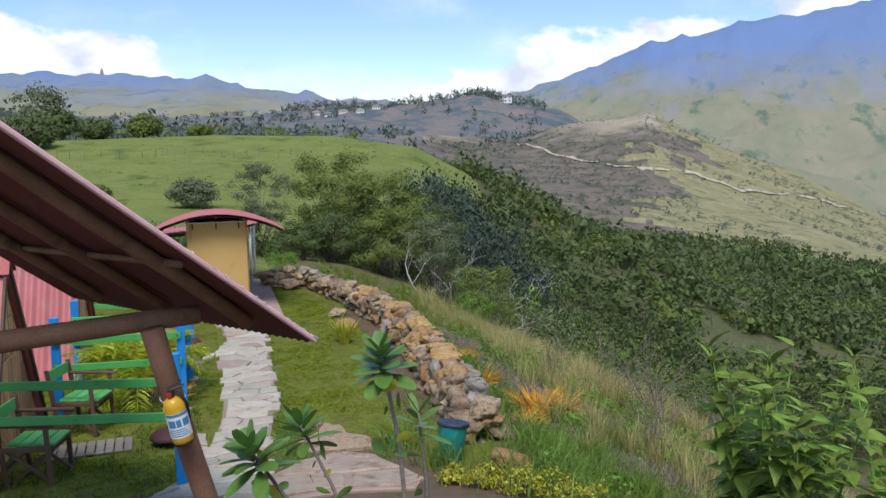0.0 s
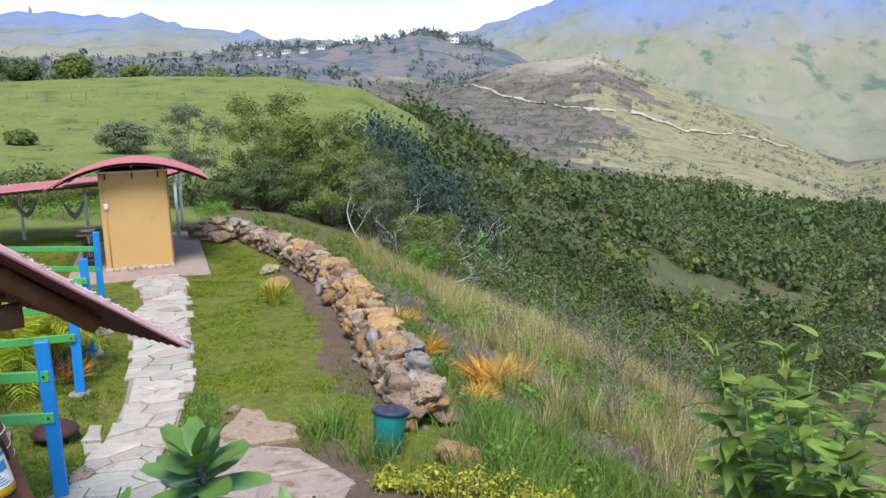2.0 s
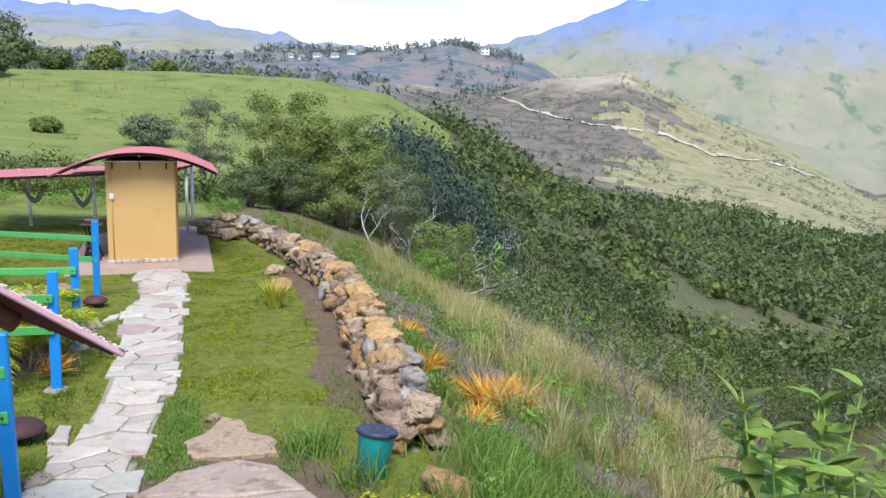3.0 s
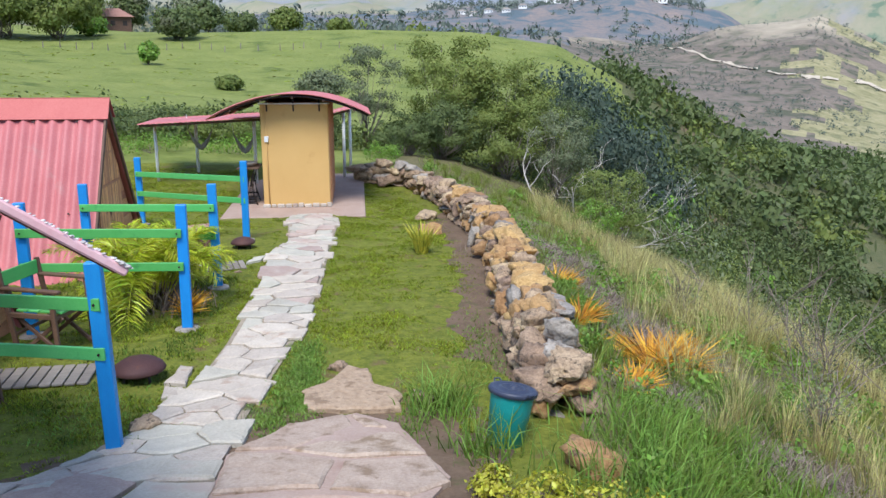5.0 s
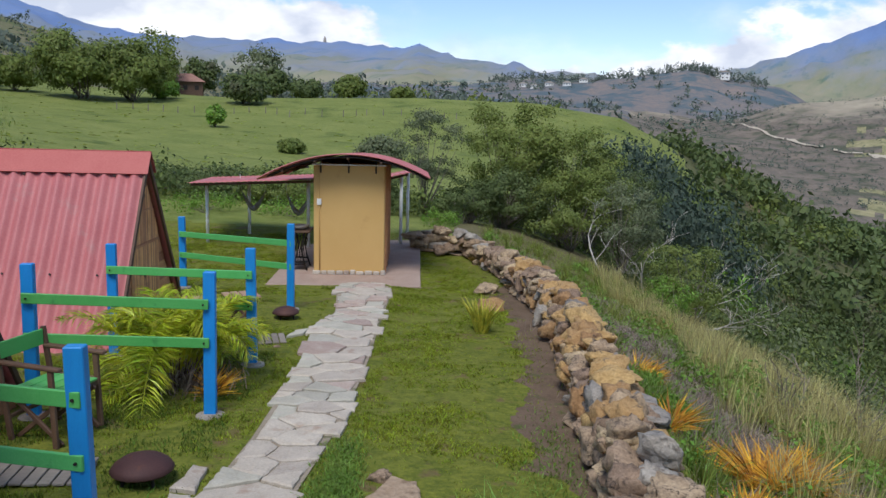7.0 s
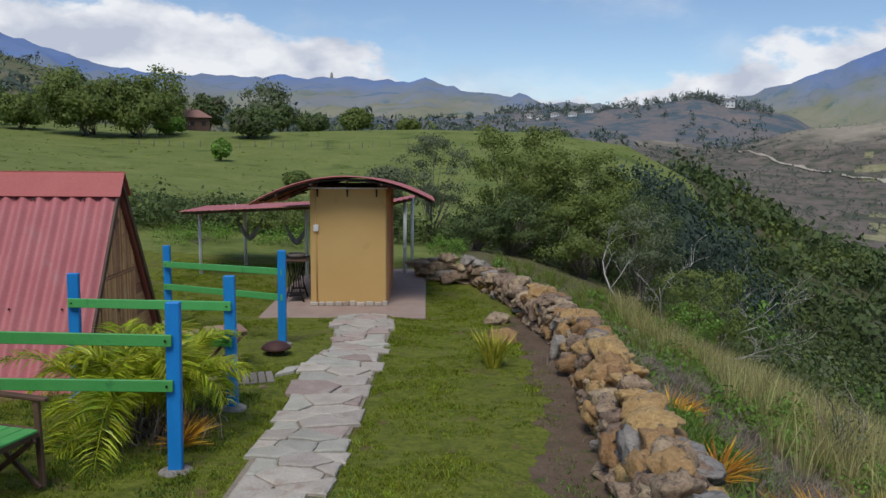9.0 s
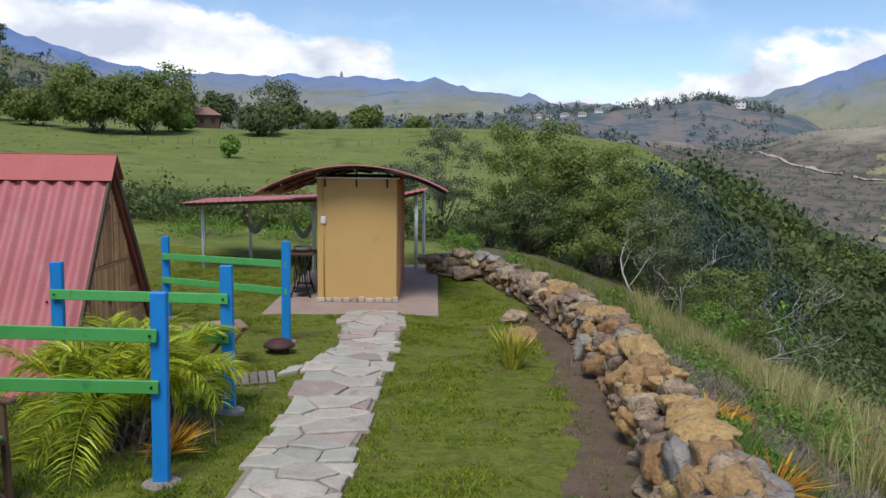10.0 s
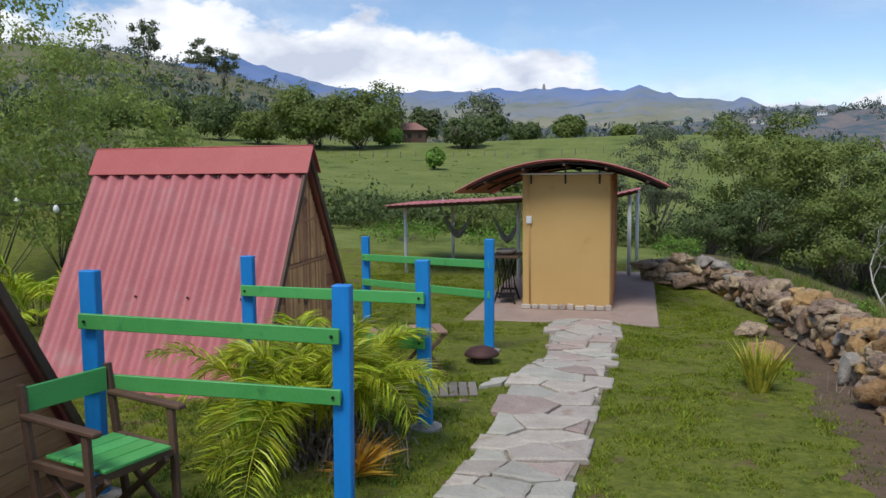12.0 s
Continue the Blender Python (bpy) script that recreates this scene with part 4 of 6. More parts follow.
    # the large named ones on top
    for x, y, z, sx, sy, sz, rz, mi, k in ((2.42, -5.75, 0.68, 0.52, 0.42, 0.32, 80, 1, 2), (2.33, -6.4, 0.64, 0.42, 0.36, 0.26, 60, 1, 4), (2.32, -7.35, 0.70, 0.55, 0.42, 0.22, 100, 2, 1),
                                          (2.24, -8.45, 0.66, 0.85, 0.60, 0.15, 85, 2, 3), (2.1, -9.35, 0.55, 0.62, 0.60, 0.10, 70, 0, 5), (2.15, -9.75, 0.42, 0.60, 0.55, 0.26, 95, 0, 3),
                                          (2.1, -10.2, 0.30, 0.58, 0.55, 0.20, 60, 2, 5), (2.2, -10.55, 0.2, 0.5, 0.5, 0.22, 20, 0, 1), (2.52, -3.6, 0.58, 0.6, 0.5, 0.14, 90, 0, 2), (2.46, -2.2, 0.55, 0.7, 0.5, 0.13, 80, 0, 6)):
        stone(w, x, y, z, sx, sy, sz, rz, mi, k, 5)
    for x, y, z, sx, sy, sz, rz, k in ((0.95, 3.2, 0.12, 0.75, 0.5, 0.42, 20, 1), (1.45, 3.0, 0.14, 0.7, 0.5, 0.4, -25, 3), (1.2, 2.75, 0.08, 0.55, 0.4, 0.3, 5, 4), (1.8, 2.55, 0.12, 0.6, 0.5, 0.4, -50, 2)):
        stone(w, x, y, z, sx, sy, sz, rz, 0, k, 6)
    return count


dry_wall()
for x, y, dz, sx, sy, sz, rz, mi, lab in ((1.66, -3.0, 0.06, 0.42, 0.32, 0.26, 20, 1, "ochre rock on the lawn edge"), (1.75, -1.3, 0.05, 0.45, 0.36, 0.18, 50, 0, "flat brown rock on the lawn edge"),
                                         (1.0, -9.88, 0.03, 0.20, 0.12, 0.10, -30, 0, "small pale rock in the grass"), (2.0, -11.1, 0.06, 0.45, 0.36, 0.26, -50, 1, "ochre boulder in the grass below the wall"),
                                         (-0.98, -10.17, 0.03, 0.22, 0.17, 0.10, 20, 0, "small rock at the path edge"), (0.33, -9.12, 0.02, 0.2, 0.14, 0.12, 10, 0, "small rock at the grass edge"),
                                         (-1.02, -5.3, 0.0, 0.1, 0.08, 0.03, 10, 0, "flat chip of stone by the post"), (0.75, 3.3, 0.1, 0.7, 0.5, 0.4, 0, 0, "brown boulder beside the floor slab")):
    o = stone(None, x, y, gz_at(x, y) + dz, sx, sy, sz, rz, mi, None, 6, "rock")
    tagged(o, lab, "rock", "loose rocks")


def slab_piece(corners, thick, material, parent, name, rnd, jag=0.018, cell=0.09, joint=0.003, uneven=0.005):
    """One flat stone with ragged sides from its corner points (x, y); it lies on the ground."""
    c = sum((Vector(p) for p in corners), Vector((0, 0))) / len(corners)
    ring = []
    n = len(corners)
    for i in range(n):
        a, b = Vector(corners[i]), Vector(corners[(i + 1) % n])
        k = max(2, int((b - a).length / cell))
        for j in range(k):
            p = a.lerp(b, j / k)
            p += (c - p).normalized() * (joint + rnd.uniform(0, jag))
            ring.append(p)
    z0 = [gz_at(p.x, p.y) for p in ring]
    zc = sum(z0) / len(z0)
    lift = rnd.uniform(-uneven, uneven)
    slant = Vector((rnd.uniform(-1, 1), rnd.uniform(-1, 1))) * uneven * 1.5
    vs = [(p.x, p.y, z - 0.05) for p, z in zip(ring, z0)]
    vs += [(p.x, p.y, z + thick * 0.75 + lift + slant.dot(p - c)) for p, z in zip(ring, z0)]
    inner = [p.lerp(c, min(0.022 / max((p - c).length, 0.03), 0.5)) for p in ring]
    vs += [(p.x, p.y, z + thick + lift + slant.dot(p - c) + rnd.uniform(-0.003, 0.003)) for p, z in zip(inner, z0)]
    vs.append((c.x, c.y, zc + thick + lift))
    m = len(ring)
    fs = []
    for i in range(m):
        j = (i + 1) % m
        fs += [(i, j, m + j, m + i), (m + i, m + j, 2 * m + j, 2 * m + i), (2 * m + i, 2 * m + j, 3 * m)]
    me = mesh_of(name, vs, fs)
    bm = bmesh.new()
    bm.from_mesh(me)
    bmesh.ops.recalc_face_normals(bm, faces=bm.faces)
    bm.to_mesh(me)
    bm.free()
    return link(name, me, material, parent)


JOINT = mat("gritty joint soil", (0.23, 0.19, 0.14), (0.38, 0.325, 0.255), 0.12, 0.95, 0.8, 0.015, vary=0, stain=(0.08, 0.10, 0.03), stain_size=0.25, stain_at=0.55, spec=0.2)
FLAGS = [FLAG,
         mat("pink flagstone", (0.34, 0.245, 0.20), (0.47, 0.38, 0.325), 0.2, 0.85, 0.8, 0.02, vary=0.08, stain=(0.45, 0.38, 0.32), stain_size=0.4, stain_at=0.56),
         mat("grey-green flagstone", (0.37, 0.345, 0.28), (0.50, 0.47, 0.395), 0.2, 0.85, 0.7, 0.02, vary=0.07, stain=(0.42, 0.35, 0.29), stain_size=0.4, stain_at=0.58)]


def flag_path():
    p = thing("flagstone_path", "winding path of pale split flagstones", "path", kind="structure")
    rnd = random.Random(11)

    def edges(y):
        l = np.interp(y, [-11.2, -10.1, -9.4, -8.2, -6.8, -5.6, -4.5, -3.2, -1.3, -0.95], [-1.6, -0.97, -0.84, -0.72, -0.66, -0.66, -0.70, -0.58, -0.74, -0.72])
        r = np.interp(y, [-11.2, -10.1, -8.8, -8.0, -6.6, -5.6, -4.4, -2.2, -0.95], [-0.35, -0.27, -0.12, -0.03, 0.06, 0.10, 0.12, 0.19, 0.14])
        return float(l), float(r)
    sites = []
    tries = 0
    while tries < 9000:
        tries += 1
        yy = rnd.uniform(-11.3, -0.85)
        l, r = edges(yy)
        xx = rnd.uniform(l - 0.05, r + 0.05)
        gap = rnd.choice((0.20, 0.30, 0.40))
        if all(math.hypot((xx - a) / 1.35, yy - b) > max(gap, g) for a, b, g in sites):
            sites.append((xx, yy, gap * 0.85))
    for xx, yy, g in sites:
        poly = [(xx - 0.9, yy - 0.5), (xx + 0.9, yy - 0.5), (xx + 0.9, yy + 0.5), (xx - 0.9, yy + 0.5)]
        cuts = []
        for a, b, g2 in sites:
            if (a, b) != (xx, yy) and math.hypot(a - xx, b - yy) < 1.3:
                nx, ny = (a - xx) / 1.82, b - yy
                cuts.append((nx, ny, nx * (a + xx) / 2 + ny * (b + yy) / 2))
        cuts += [(0, 1, -0.955), (0, -1, 11.2)]
        (l0, r0), (l1, r1) = edges(yy - 0.2), edges(yy + 0.2)
        wl, wr = rnd.uniform(-0.09, 0.09), rnd.uniform(-0.09, 0.08)
        for ex0, ex1, sg, w in ((l0, l1, -1, wl), (r0, r1, 1, wr)):
            k = (ex1 - ex0) / 0.4
            em = (ex0 + ex1) / 2 + w
            cuts.append((sg, -sg * k, sg * (em - k * yy)))
        for nx, ny, c in cuts:
            out = []
            for i in range(len(poly)):
                p0, p1 = poly[i], poly[(i + 1) % len(poly)]
                d0, d1 = nx * p0[0] + ny * p0[1] - c, nx * p1[0] + ny * p1[1] - c
                if d0 <= 0:
                    out.append(p0)
                if d0 * d1 < 0:
                    f = d0 / (d0 - d1)
                    out.append((p0[0] + (p1[0] - p0[0]) * f, p0[1] + (p1[1] - p0[1]) * f))
            poly = out
            if len(poly) < 3:
                break
        clean = [q for i, q in enumerate(poly) if math.hypot(q[0] - poly[i - 1][0], q[1] - poly[i - 1][1]) > 0.03] if len(poly) > 2 else []
        if len(clean) < 3:
            continue
        area = abs(sum(clean[i - 1][0] * q[1] - q[0] * clean[i - 1][1] for i, q in enumerate(clean))) / 2
        if area > 0.006:
            slab_piece(clean, 0.036, rnd.choices(FLAGS, (6, 1.3, 3))[0], p, "flagstone", rnd, 0.013, 0.042, 0.001, 0.012)
    # paving round the foot of the path
    for cs in ([(-2.4, -11.4), (-1.62, -11.55), (-1.45, -11.0), (-2.2, -10.95)], [(-1.6, -11.6), (-0.95, -11.7), (-0.75, -11.2), (-1.05, -10.85), (-1.45, -11.02)],
               [(-0.93, -11.75), (-0.3, -11.75), (-0.3, -11.25), (-0.72, -11.2)], [(-1.05, -9.3), (-0.87, -9.33), (-0.88, -8.9), (-1.0, -8.88)], [(-1.0, -9.62), (-0.86, -9.62), (-0.88, -9.38), (-1.03, -9.36)],
               [(-0.72, -11.16), (-0.32, -11.2), (-0.3, -10.9), (-0.68, -10.88)], [(-0.78, -4.75), (-0.98, -4.9), (-0.92, -4.55), (-0.74, -4.5)]):
        slab_piece(cs, 0.04, rnd.choices(FLAGS, (4, 3, 4))[0], p, "flagstone", rnd)
    # mortar bed under the joints
    rows = [edges(yy) + (yy,) for yy in np.arange(-11.1, -0.95, 0.15)]
    vs = []
    for l, r, yy in rows:
        for f in (0.03, 0.35, 0.65, 0.97):
            x = l + (r - l) * f
            vs.append((x, yy, gz_at(x, yy) + 0.012))
    fs = [(4 * i + j, 4 * i + j + 1, 4 * i + j + 5, 4 * i + j + 4) for i in range(len(rows) - 1) for j in range(3)]
    link("joint_soil", mesh_of("joint_soil", vs, fs), JOINT, p)


flag_path()


def step_stones():
    """The broad crazy-paved step and the tan boulder beside the path."""
    s = thing("paved_step", "broad stone step of pink and tan flags in mortar", "step", kind="structure")
    rnd = random.Random(3)
    for cs in ([(-0.28, -10.75), (0.02, -10.28), (0.42, -10.12), (0.52, -10.42), (0.05, -10.78)], [(0.54, -10.42), (0.45, -10.14), (0.64, -10.26), (0.72, -10.44)], [(0.06, -10.8), (0.53, -10.46), (0.78, -10.5), (0.95, -10.95), (0.42, -11.02)],
               [(-0.3, -10.8), (0.03, -10.82), (0.38, -11.05), (0.3, -11.5), (-0.3, -11.45)], [(0.42, -11.06), (0.96, -10.99), (1.05, -11.4), (0.8, -11.62), (0.34, -11.52)]):
        slab_piece(cs, 0.05, DIRTYFLAG, s, "flagstone", rnd, 0.014)
    slab_piece([(-0.34, -11.55), (-0.33, -10.78), (0.02, -10.24), (0.5, -10.06), (0.8, -10.3), (1.06, -11.3), (0.9, -11.68)], 0.03, SLAB, s, "mortar_bed", rnd, 0.02)
    b = slab_piece([(0.12, -10.02), (0.06, -9.66), (0.3, -9.38), (0.42, -9.12), (0.6, -9.18), (0.66, -9.5), (0.86, -9.72), (0.84, -10.08), (0.5, -10.04)], 0.045, SANDROCK, None, "boulder", rnd, 0.04, 0.06)
    tagged(b, "sandy tan boulder sunk in the lawn", "rock", "loose rocks")


DIRTYFLAG = mat("dusty flagstone", (0.30, 0.22, 0.165), (0.46, 0.365, 0.29), 0.18, 0.9, 0.9, 0.02, vary=0.14, stain=(0.23, 0.16, 0.105), stain_size=0.2, stain_at=0.54)
SANDROCK = mat("sandy rock", (0.30, 0.21, 0.135), (0.47, 0.35, 0.24), 0.12, 0.92, 1.0, 0.04, vary=0, stain=(0.24, 0.165, 0.105), stain_size=0.12, stain_at=0.54)
step_stones()


# ---- hammocks bundled on the shelter posts ----
def hammock(x, y, w, label):
    z0 = gz_at(x, y)
    h = thing("hammock", label, "hammock", "hammocks", m=pose(x, y, z0))
    pts = [Vector((w * (k / 10 - 0.5), 0, 0.62 + 0.42 * abs(k / 5 - 1) ** 1.5)) for k in range(11)]
    part("cloth", tube(pts, [0.012, 0.022, 0.035, 0.05, 0.06, 0.062, 0.06, 0.05, 0.035, 0.022, 0.012], 8), GREYCLOTH, h, smooth=True)
    for s in (0, 10):
        part("cord", tube([pts[s], pts[s] + Vector((0.02 if s else -0.02, 0, 0.35))], 0.006, 5), STEEL, h)


GREYCLOTH = mat("grey hammock cloth", (0.20, 0.20, 0.21), (0.30, 0.30, 0.31), 0.05, 0.9, 0.3, 0.01, vary=0.05)
hammock(-3.12, 4.05, 0.55, "grey hammock hanging slack under the shelter")
hammock(-2.05, 3.6, 0.5, "grey hammock hanging folded under the shelter")

# ---- plants ----
rng = np.random.default_rng(7)
LEAFDARK = mat("dark leaves", (0.065, 0.098, 0.032), (0.15, 0.195, 0.062), 2.2, 0.6, 0, 0.8, vary=0.12, stain=(0.125, 0.135, 0.075), stain_size=5.0, stain_at=0.57, island=True, trans=0.3, spec=0.3)
LEAFMID = mat("olive leaves", (0.115, 0.165, 0.038), (0.24, 0.285, 0.072), 1.8, 0.6, 0, 0.6, vary=0.13, island=True, trans=0.35, spec=0.3)
# olive leaves a little brighter, with sunlight put into the colour
LEAFOLIVE = mat("sunlit olive leaves", (0.125, 0.175, 0.036), (0.26, 0.305, 0.075), 0.7, 0.6, 0, 0.3, vary=0.18, island=True, trans=0.35, spec=0.3)
LEAFGREY = mat("grey-green leaves", (0.11, 0.14, 0.07), (0.205, 0.235, 0.125), 1.5, 0.6, 0, 0.1, vary=0.2, island=True, trans=0.3, spec=0.3)
LEAFBRIGHT = mat("bright leaves", (0.115, 0.235, 0.022), (0.215, 0.345, 0.05), 0.8, 0.5, 0, 0.05, vary=0.25, island=True, trans=0.3, spec=0.4)
LEAFBROAD = mat("broad leaves", (0.14, 0.255, 0.03), (0.30, 0.43, 0.08), 0.22, 0.5, 0, 0.05, vary=0.3, island=True, trans=0.3, spec=0.4)
LEAFTHICK = mat("thick glossy leaves", (0.07, 0.16, 0.03), (0.15, 0.26, 0.055), 0.15, 0.35, 0, 0.03, vary=0.25, island=True, trans=0.12, spec=0.5, stain=(0.18, 0.19, 0.04), stain_size=0.18, stain_at=0.62)
LEAFYELLOW = mat("yellow-green leaves", (0.34, 0.36, 0.03), (0.52, 0.48, 0.05), 0.2, 0.5, 0, 0.03, vary=0.3, island=True, trans=0.3)
PALMLEAF = mat("palm leaflets", (0.22, 0.37, 0.015), (0.62, 0.60, 0.04), 0.4, 0.45, 0, 0.05, vary=0.3, island=True, trans=0.3)
DRYFROND = mat("dried orange fronds", (0.55, 0.25, 0.02), (0.72, 0.42, 0.05), 0.2, 0.7, 0, 0.03, vary=0.3, island=True, trans=0.25)
GRASSGREEN = mat("green grass blades", (0.155, 0.215, 0.035), (0.34, 0.37, 0.085), 0.7, 0.6, 0, 0.05, vary=0.35, island=True, trans=0.4, spec=0.3)
GRASSDRY = mat("straw grass blades", (0.40, 0.36, 0.125), (0.65, 0.56, 0.27), 0.6, 0.7, 0, 0.05, vary=0.35, island=True, trans=0.4, spec=0.3)
LAWNBLADE = mat("lawn blades", (0.13, 0.185, 0.012), (0.34, 0.375, 0.036), 0.55, 0.7, 0, 0.12, vary=0.45, island=True, trans=0.4, spec=0.2)
TWIG = mat("grey twigs", (0.38, 0.34, 0.30), (0.58, 0.54, 0.49), 0.2, 0.85, 0.2, 0.01, vary=0.2, island=True)
BARK = mat("bark", (0.12, 0.10, 0.08), (0.23, 0.20, 0.165), 0.15, 0.9, 0.5, 0.02, vary=0.15)
GRASSLUSH = mat("lush grass blades", (0.06, 0.115, 0.015), (0.15, 0.21, 0.035), 0.3, 0.7, 0, 0.05, vary=0.4, island=True, trans=0.35, spec=0.2)
VARIEGATED = mat("variegated blades", (0.20, 0.27, 0.03), (0.62, 0.50, 0.06), 0.06, 0.5, 0, 0.02, vary=0.3, island=True, trans=0.2)


def unit(a):
    return a / np.maximum(np.linalg.norm(a, axis=1, keepdims=True), 1e-9)


def quads_mesh(name, V, material, per=4):
    """V: (n, per, 3) corner points, one face each."""
    n = len(V)
    me = bpy.data.meshes.new(name)
    me.vertices.add(n * per)
    me.vertices.foreach_set("co", np.ascontiguousarray(V, dtype=np.float32).ravel())
    me.loops.add(n * per)
    me.loops.foreach_set("vertex_index", np.arange(n * per, dtype=np.int32))
    me.polygons.add(n)
    me.polygons.foreach_set("loop_start", np.arange(0, n * per, per, dtype=np.int32))
    me.update(calc_edges=True)
    me.validate()
    me.materials.append(material)
    return me


def leaf_quads(P, D, L, W, droop=0.0, N=None):
    """Pointed leaves: base P, direction D, length L, width W (arrays); N: the way that their faces look."""
    n = len(P)
    if N is None:
        N = rng.normal(size=(n, 3)) * 0.6 + np.array([0, 0, 1.0])
    else:
        N = unit(N)
        D = D - N * (D * N).sum(1, keepdims=True)
    D = unit(D)
    S = unit(np.cross(D, N))
    tip = P + D * L[:, None] - np.array([0, 0, 1.0]) * (L * droop)[:, None]
    mid = P + D * (L * 0.45)[:, None]
    return np.stack([P, mid + S * (W / 2)[:, None], tip, mid - S * (W / 2)[:, None]], 1)


def blades(P, H, W, lean, away=None):
    """Bent grass blades as two joined pieces; returns (n, 5) corners as one five-sided face."""
    n = len(P)
    a = rng.uniform(0, 2 * np.pi, n)
    side = np.stack([np.cos(a), np.sin(a), np.zeros(n)], 1) * (W / 2)[:, None]
    b = rng.uniform(0, 2 * np.pi, n) if away is None else away + rng.normal(0, 0.5, n)
    out = np.stack([np.cos(b), np.sin(b), np.zeros(n)], 1) * (H * lean)[:, None]
    z = np.array([0, 0, 1.0])
    m = P + out * 0.35 + z * (H * 0.6)[:, None]
    t = P + out + z * (H * np.sqrt(np.maximum(1 - 0.5 * lean ** 2, 0.2)))[:, None]
    return np.stack([P - side, P + side, m + side * 0.8, t, m - side * 0.8], 1)


LEAFFEATHER = mat("feathery leaves", (0.22, 0.30, 0.065), (0.40, 0.46, 0.125), 0.8, 0.5, 0, 0.1, vary=0.2, island=True, trans=0.5, spec=0.3)
LEAFBROWN = mat("dry brown leaves", (0.15, 0.115, 0.065), (0.26, 0.21, 0.12), 1.5, 0.7, 0, 0.3, vary=0.25, island=True, trans=0.25, spec=0.2)
# the grove's deep shade put into the colour, darker than the dark leaves
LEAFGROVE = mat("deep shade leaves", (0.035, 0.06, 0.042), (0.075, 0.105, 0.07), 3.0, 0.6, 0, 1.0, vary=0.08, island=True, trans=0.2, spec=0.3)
# paler and greyer: distance haze put into the leaf colour
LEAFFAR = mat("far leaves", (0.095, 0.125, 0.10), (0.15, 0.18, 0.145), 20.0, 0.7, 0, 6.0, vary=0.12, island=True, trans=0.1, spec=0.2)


def blades_mesh(name, V, material):
    """Each blade (n, 5 points) as a four-sided foot and a three-sided tip."""
    n = len(V)
    me = bpy.data.meshes.new(name)
    me.vertices.add(n * 5)
    me.vertices.foreach_set("co", np.ascontiguousarray(V, dtype=np.float32).ravel())
    idx = (np.arange(n)[:, None] * 5 + np.array([0, 1, 2, 4, 4, 2, 3])[None]).astype(np.int32)
    me.loops.add(n * 7)
    me.loops.foreach_set("vertex_index", idx.ravel())
    me.polygons.add(n * 2)
    me.polygons.foreach_set("loop_start", (np.arange(n)[:, None] * 7 + np.array([0, 4])[None]).astype(np.int32).ravel())
    me.update(calc_edges=True)
    me.validate()
    me.materials.append(material)
    return me


def stuff(name, me, label, category):
    return tagged(link(name, me, None), label, category, kind="stuff")


def crown_points(n, clusters, rad, centre, spread, low=-0.45):
    c = rng.normal(size=(clusters, 3))
    c = unit(c) * (rng.uniform(0.35, 1.0, clusters) ** 0.6)[:, None]
    c[:, 2] = np.where(c[:, 2] < low, low * rng.uniform(0.2, 1, clusters), c[:, 2])
    c = c * np.array(rad) + np.array(centre)
    k = rng.integers(0, clusters, n)
    off = rng.normal(size=(n, 3)) * spread
    off[:, 2] *= 0.6
    return c, c[k] + off, off


def tree(name, x, y, height, width, material, label, category="tree", group="", leaf=0.3, n=1800, clusters=26, trunk=0.3, stems=1, bare=0.3, flat=1.0, z=None, gap=1.0, low=-0.45):
    z0 = gz_at(x, y) if z is None else z
    t = thing(name, label, category, group, m=pose(x, y, z0))
    cz = height * (1 + bare) / 2
    rad = (width / 2, width / 2, height * (1 - bare) / 2 * flat)
    cl, P, off = crown_points(n, clusters, rad, (0, 0, cz), width * 0.085 * gap, low)
    L = leaf * rng.uniform(0.6, 1.35, n)
    face = unit(off) + unit((P - np.array([0, 0, cz])) / np.array(rad)) * 0.6 + np.array([0, 0, 0.35]) + rng.normal(size=(n, 3)) * 0.35
    link("crown", quads_mesh("crown", leaf_quads(P, rng.normal(size=(n, 3)), L, L * rng.uniform(0.4, 0.65, n), 0, face), material), None, t)
    bm = bmesh.new()
    r0 = trunk * 0.5
    for s in range(stems):
        a = rng.uniform(0, 6.28)
        lean = Vector((math.cos(a), math.sin(a), 0)) * width * 0.06 * (stems > 1)
        fork = Vector((0, 0, height * bare * 0.9)) + lean * 2
        tube([(lean.x * 0.3, lean.y * 0.3, -0.3), lean + Vector((0, 0, height * bare * 0.45)), fork, fork + Vector((0, 0, height * (1 - bare) * 0.5))], [r0, r0 * 0.8, r0 * 0.65, r0 * 0.2], 7, bm)
        for c in cl[s::max(stems, 2)][:12]:
            e = Vector(c)
            m = fork.lerp(e, 0.5) + Vector((0, 0, -0.04 * height))
            tube([fork - Vector((0, 0, height * 0.06)), m, e], [r0 * 0.4, r0 * 0.22, r0 * 0.05], 5, bm)
    part("trunk", bm, BARK, t, smooth=True)
    return t


